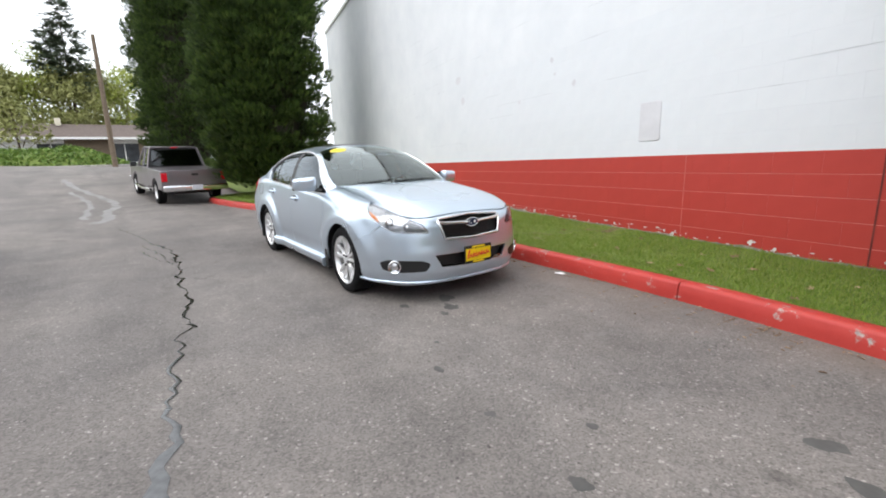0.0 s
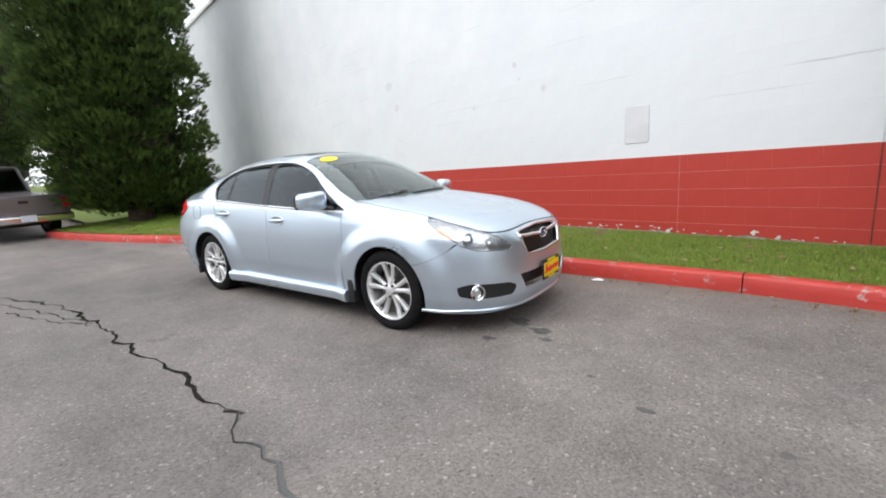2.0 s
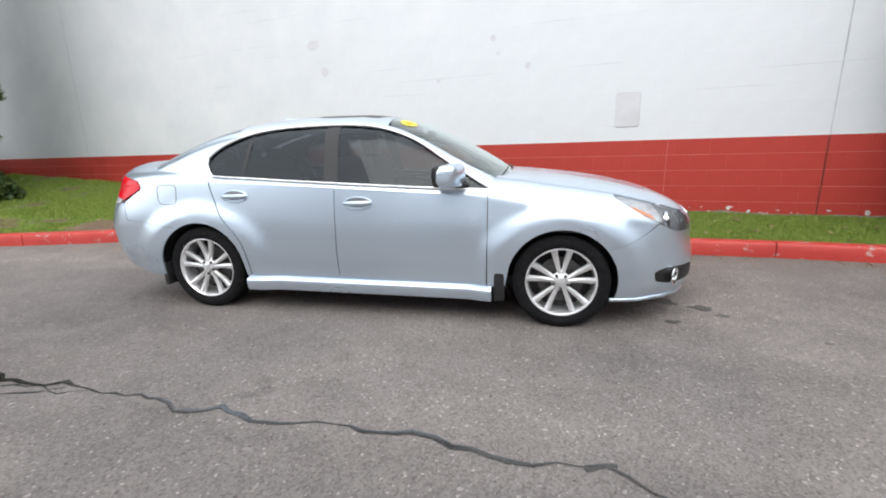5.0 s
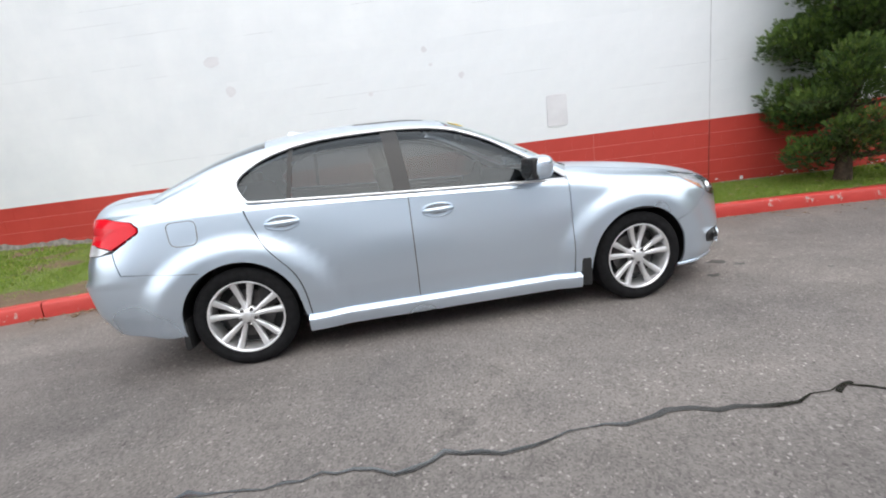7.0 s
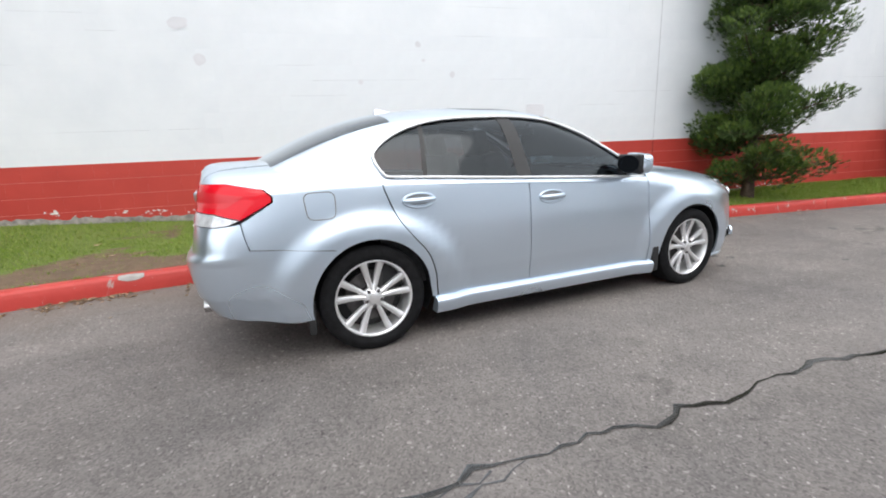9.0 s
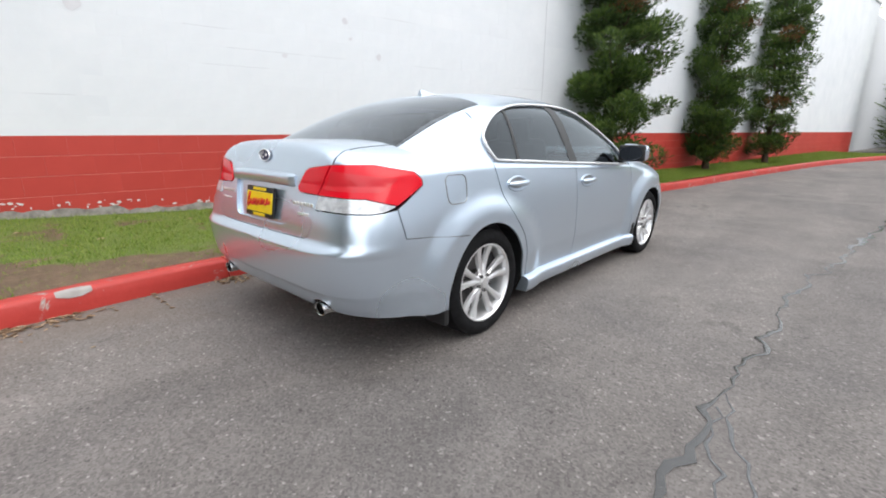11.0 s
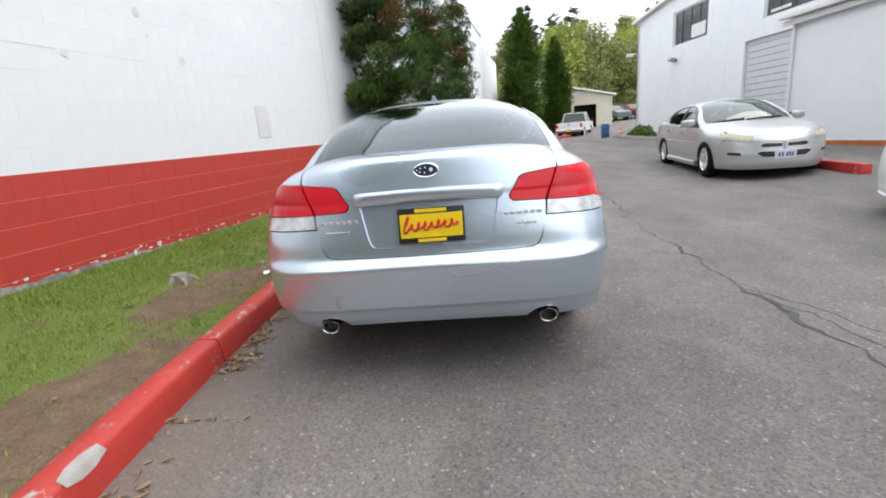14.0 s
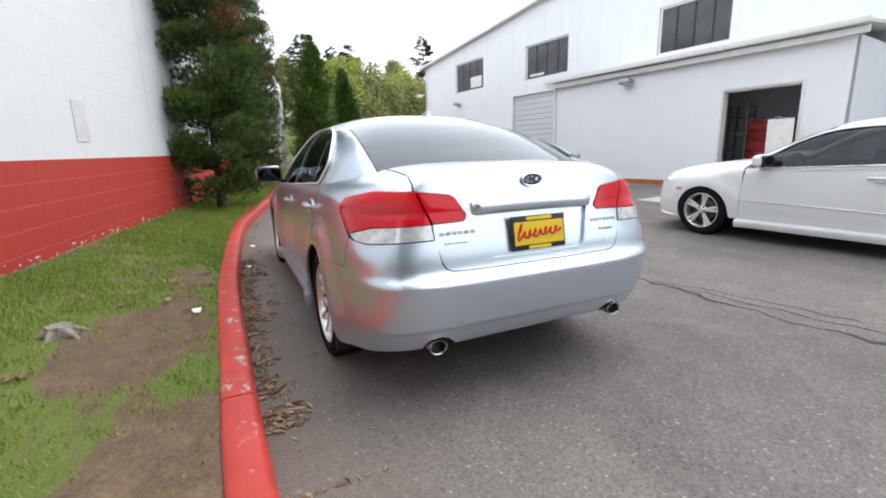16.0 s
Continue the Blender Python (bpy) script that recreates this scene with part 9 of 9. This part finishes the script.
def build_yard_bits():
    # stub of red and bare kerb in front of the annex, with a pale apron
    root = thing("yard_kerb", "low concrete kerb stub, partly painted red", "kerb", kind="structure")
    for x0, x1, m in ((2.75, 3.75, M_KERB), (3.76, 6.2, M_CONC)):
        y0 = -6.34 - 0.12 * (x0 - 2.75)
        y1 = -6.34 - 0.12 * (x1 - 2.75)
        b = box_bm(math.hypot(x1 - x0, y1 - y0), 0.17, 0.30, (0, 0, 0), 0.03, 2)
        b.transform(pose((x0 + x1) / 2, (y0 + y1) / 2, ground_z((x0 + x1) / 2, -6.5) + 0.0, 0, 0, math.degrees(math.atan2(y1 - y0, x1 - x0))))
        part("kerb_stone", b, m, root)
    V = [(x, y, ground_z(x, y) + 0.012) for x, y in ((2.7, -6.5), (2.7, -9.3), (-2, -9.9), (-2, -6.6), (0.5, -6.4))]
    g = link_mesh("apron", V, [(0, 1, 2, 3, 4)][::1], plain("pale_concrete_apron", (0.46, 0.43, 0.38), 0.9, 0, 0.15, 6, 0.3))
    bm = bmesh.new()
    bm.from_mesh(g.data)
    for f in bm.faces:
        if f.normal.z < 0:
            f.normal_flip()
    bm.to_mesh(g.data)
    bm.free()
    tagged(g, "pale concrete apron in front of the annex door", "apron", kind="structure")
    root = thing("island_kerb", "grey concrete kerb of the yard island", "kerb", kind="structure")
    pts = smooth_line([(13.2, -9.2), (13.6, -8.2), (14.8, -7.85), (17.0, -7.85), (19.4, -8.05)], 0.4)
    for a, b in zip(pts[::3], pts[3::3]):
        d = b - a
        bx = box_bm(d.length - 0.01, 0.16, 0.30, (0, 0, 0), 0.03, 2)
        m = (a + b) / 2
        bx.transform(pose(m.x, m.y, ground_z(m.x, m.y) - 0.01, 0, 0, math.degrees(math.atan2(d.y, d.x))))
        part("kerb_stone", bx, M_CONC, root)
    # drum, cone, sign post
    x, y = 19.9, -7.75
    dr = thing("drum", "blue plastic drum standing by the kerb", "drum", pose(x, y, ground_z(x, y)) @ Matrix.Diagonal((0.72, 0.72, 0.78, 1)))
    part("barrel", lathe_bm([(0.001, 0.0), (0.27, 0.0), (0.29, 0.05), (0.29, 0.28), (0.30, 0.30), (0.29, 0.32), (0.29, 0.58), (0.30, 0.60), (0.29, 0.62), (0.28, 0.86), (0.25, 0.9), (0.001, 0.9)], 24, "z"), M_BLUEBIN, dr)
    part("lid", lathe_bm([(0.001, 0.93), (0.28, 0.93), (0.29, 0.90), (0.26, 0.89)], 24, "z"), M_TRIMW, dr)
    x, y = 18.8, -8.15
    cn = thing("traffic_cone", "orange traffic cone by the yard island", "traffic cone", pose(x, y, ground_z(x, y)) @ Matrix.Diagonal((0.75, 0.75, 0.7, 1)))
    part("base", box_bm(0.38, 0.38, 0.04, (0, 0, 0.02), 0.01, 1), M_CONE, cn)
    part("cone", lathe_bm([(0.15, 0.04), (0.03, 0.7), (0.02, 0.71), (0.001, 0.71)], 20, "z"), M_CONE, cn)
    part("band", lathe_bm([(0.105, 0.34), (0.083, 0.46)], 20, "z"), M_TRIMW, cn)
    x, y = 25.0, -3.55
    ps = thing("sign_post", "brown wooden post with a small red sign", "sign post", pose(x, y, ground_z(x, y)))
    part("post", box_bm(0.16, 0.16, 1.5, (0, 0, 0.75), 0.015, 1), M_WOOD, ps)
    part("sign", box_bm(0.02, 0.30, 0.40, (-0.095, 0, 1.42), 0.006, 1), M_SIGN, ps)
    part("sign_bar", box_bm(0.008, 0.2, 0.05, (-0.108, 0, 1.45), 0.002, 1), M_TRIMW, ps)
    x, y = 24.9, -5.3
    hy = thing("hydrant", "small yellow hydrant on the verge", "hydrant", pose(x, y, ground_z(x, y) + 0.05))
    part("barrel", lathe_bm([(0.001, 0), (0.14, 0), (0.14, 0.05), (0.10, 0.06), (0.10, 0.45), (0.13, 0.47), (0.12, 0.55), (0.05, 0.64), (0.001, 0.66)], 18, "z"), M_YELLOW, hy)
    for a in (0, 90, 180):
        b = lathe_bm([(0.001, 0.16), (0.05, 0.16), (0.05, 0.08)], 12, "x")
        b.transform(pose(0, 0, 0.36, 0, 0, a))
        part("outlet", b, M_YELLOW, hy)
    # set-back end of the long building, behind the junipers
    bm = prism([(28.9, -1.6), (41, -4.0), (43, 4), (31, 6)], -0.2, 7.6)
    g = part("rear_block", bm, M_MORTAR_W)
    tagged(g, "plain white rear block of the long building", "building", kind="structure")
    # beige shed
    sh = thing("shed", "beige metal shed with an open bay", "building", kind="structure")
    at, an = yard_frame(36, -11.5, 0.0)
    zg = 1.0
    c = [(36.0, -9.4), (36.0, -13.4)]
    bm = bmesh.new()

    def quad(*p):
        bm.faces.new([bm.verts.new(q) for q in p])
    # front wall faces the lane (towards -x), with an open bay
    quad((36, -9.0, zg - .6), (36, -10.1, zg - .6), (36, -10.1, 3.05), (36, -9.0, 4.55))
    quad((36, -10.1, 2.95), (36, -12.0, 2.95), (36, -12.0, 3.88), (36, -10.1, 4.31))
    quad((36, -12.0, zg - .6), (36, -13.35, zg - .6), (36, -13.35, 3.55), (36, -12.0, 3.88))
    quad((36, -10.1, 3.05), (36, -9.0, 4.55), (36, -10.1, 4.31), (36, -10.1, 3.06))
    quad((36, -13.35, zg - .6), (46, -13.35, zg - .6), (46, -13.35, 3.55), (36, -13.35, 3.55))
    bmesh.ops.recalc_face_normals(bm, faces=bm.faces)
    part("wall", bm, M_BEIGE, sh)
    bm = bmesh.new()
    v = [bm.verts.new(p) for p in ((35.7, -13.6, 3.55), (35.7, -5.0, 5.45), (46.5, -5.0, 5.45), (46.5, -13.6, 3.55))]
    bm.faces.new(v)
    r = bmesh.ops.extrude_face_region(bm, geom=list(bm.faces))
    bmesh.ops.translate(bm, vec=(0, 0, 0.14), verts=[e for e in r["geom"] if isinstance(e, bmesh.types.BMVert)])
    bmesh.ops.recalc_face_normals(bm, faces=bm.faces)
    part("roof", bm, M_TRIMW, sh)
    # A solid near-black block fills the bay in place of its shade.
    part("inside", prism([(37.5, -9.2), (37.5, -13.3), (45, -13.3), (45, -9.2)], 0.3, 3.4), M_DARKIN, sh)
    # wooded slope the far trees stand on
    V, F = [], []
    for i in range(21):
        for j in range(31):
            x = 48 + 8 * i
            y = -130 + 8 * j
            V.append((x, y, ground_z(45, max(-30, min(5, y))) - 0.3 + max(0, x - 56) * 0.22 + 1.2 * noise.noise(Vector((x * 0.05, y * 0.05, 0)))))
    for i in range(20):
        for j in range(30):
            F.append((i * 31 + j, (i + 1) * 31 + j, (i + 1) * 31 + j + 1, i * 31 + j + 1))
    g = link_mesh("hillside", V, F, plain("hillside_grass", (0.10, 0.14, 0.035), 0.95, 0, 0.4, 0.3, 0.5), None, "", True)
    tagged(g, "grassy wooded hillside beyond the yard", "hillside", kind="structure")


def build_low_building():
    """Long low building with a brown roof across the street."""
    root = thing("office_building", "long low office building with a brown shingle roof", "building", kind="structure")
    x = -56.0
    zf = 1.35
    ys = (-34.0, 4.0)
    bm = bmesh.new()
    openings = [(-26, -23.5), (-21.5, -19), (-9.2, -7.0), (-3.2, -0.6), (0.2, 2.6)]
    y = ys[0]
    segs = []
    for a, b in openings:
        segs.append((y, a))
        y = b
    segs.append((y, ys[1]))
    for k, (a, b) in enumerate(segs):
        pl = M_TRIMW if k in (1, 2) else M_WOOD
        part("wall_panel", box_bm(0.2, b - a, 3.0, (x, (a + b) / 2, zf + 1.5)), pl, root)
    for a, b in openings:
        w = new("window")
        w.parent = root
        part("pane", box_bm(0.05, b - a, 2.0, (x - 0.05, (a + b) / 2, zf + 1.4)), M_WINDARK, w)
        part("lintel", box_bm(0.2, b - a, 0.6, (x, (a + b) / 2, zf + 2.7)), M_TRIMW, w)
        part("window_sill", box_bm(0.2, b - a, 0.4, (x, (a + b) / 2, zf + 0.2)), M_TRIMW, w)
        part("mullion", box_bm(0.08, 0.08, 2.0, (x, (a + b) / 2, zf + 1.4)), M_TRIMW, w)
    bm = bmesh.new()
    v = [bm.verts.new(p) for p in ((x + 1.4, ys[0] - 1, zf + 2.95), (x + 1.4, ys[1] + 1, zf + 2.95), (x - 5, ys[1] - 3, zf + 4.75), (x - 5, ys[0] + 3, zf + 4.75), (x - 11.4, ys[1] + 1, zf + 2.95), (x - 11.4, ys[0] - 1, zf + 2.95))]
    for f in ((0, 1, 2, 3), (3, 2, 4, 5), (1, 4, 2), (0, 3, 5)):
        bm.faces.new([v[i] for i in f])
    bmesh.ops.recalc_face_normals(bm, faces=bm.faces)
    part("roof", bm, M_ROOFBR, root)
    part("eaves", box_bm(0.12, ys[1] - ys[0] + 2, 0.22, (x + 1.42, (ys[0] + ys[1]) / 2, zf + 2.9)), M_TRIMW, root)
    part("roof_vent", box_bm(0.6, 0.5, 0.8, (x - 4, -7.5, zf + 4.9), 0.03, 1), M_BEIGE, root)
    # timber pole at the bank's edge
    p = thing("utility_pole", "thin weathered timber utility pole", "pole", pose(-33.2, -2.85, 1.3))
    part("shaft", tube_bm([(0, 0, -0.2), (0, 0, 4), (0.05, 0, 8.5)], [0.17, 0.15, 0.11], 10), M_WOOD, p)
    # edge strip of pale concrete along the street side
    for k in range(12):
        b = box_bm(0.2, 2.0 - 0.01, 0.25, (-33.3, -25 + 2.0 * k, 1.30), 0.03, 1)
        g = part("street_kerb", b, M_CONC)
        tagged(g, "grey concrete street kerb", "kerb", kind="structure")


def build_far_cars():
    """Cars glimpsed at the far ends."""
    def hatch(label, m, paint):
        root = thing("car", label, "car", m)
        prof = [(-2.2, 0.35), (-2.25, 0.9), (-2.1, 1.05), (-1.95, 1.5), (-1.6, 1.66), (-0.2, 1.68), (0.3, 1.6), (0.95, 1.12), (1.9, 1.02), (2.2, 0.85), (2.25, 0.4)]
        bm = bmesh.new()
        L = [bm.verts.new((x, 0.9 - 0.28 * max(0, z - 1.0), z)) for x, z in prof]
        Rr = [bm.verts.new((x, -0.9 + 0.28 * max(0, z - 1.0), z)) for x, z in prof]
        bm.faces.new(L)
        bm.faces.new(Rr[::-1])
        for i in range(len(prof)):
            k = (i + 1) % len(prof)
            bm.faces.new((L[i], Rr[i], Rr[k], L[k]))
        bmesh.ops.recalc_face_normals(bm, faces=bm.faces)
        bmesh.ops.bevel(bm, geom=list(bm.edges), offset=0.05, segments=2, affect="EDGES")
        part("body", smooth_by_angle(bm, 40), paint, root)
        for sg in (1, -1):
            b = bmesh.new()
            b.faces.new([b.verts.new(p) for p in ((-1.8, sg * 0.885, 1.1), (0.75, sg * 0.885, 1.1), (0.2, sg * 0.755, 1.55), (-1.6, sg * 0.755, 1.55))])
            part("side_window", b, M_WINDARK, root)
            part("tail_lamp", box_bm(0.06, 0.2, 0.3, (-2.2, sg * 0.72, 1.0), 0.02, 1), M_TAILRED, root)
            for hx in (1.4, -1.4):
                make_wheel(root, (hx, sg * 0.82, 0.34), 0.34, 0.22, 0.2, sg, "plain")
        b = bmesh.new()
        b.faces.new([b.verts.new(p) for p in ((-2.13, 0.7, 1.08), (-2.13, -0.7, 1.08), (-1.98, -0.66, 1.48), (-1.98, 0.66, 1.48))])
        part("rear_window", b, M_WINDARK, root)
        b = bmesh.new()
        b.faces.new([b.verts.new(p) for p in ((0.98, 0.76, 1.14), (0.98, -0.76, 1.14), (0.36, -0.66, 1.58), (0.36, 0.66, 1.58))])
        part("windscreen", b, M_WINDARK, root)
    hatch("dark red estate car parked behind the workshop", pose(48.5, -19.4, ground_z(45, -19), 0, 0, 205), M_REDCAR)
    hatch("dark grey hatchback parked beyond the red car", pose(46.0, -16.6, ground_z(45, -17), 0, 0, 195), M_DARKCAR)
    hatch("white car parked outside the low building", pose(-47.5, -13.5, 1.75, 0, 0, 90), M_WHITECAR)


build_shop()
build_yard_bits()
build_low_building()
build_far_cars()

# ---- wall pieces, last ----
build_wall_details(wall_at, wall_root, wall_band)
build_blocks(wall_at, wall_root, wall_band)
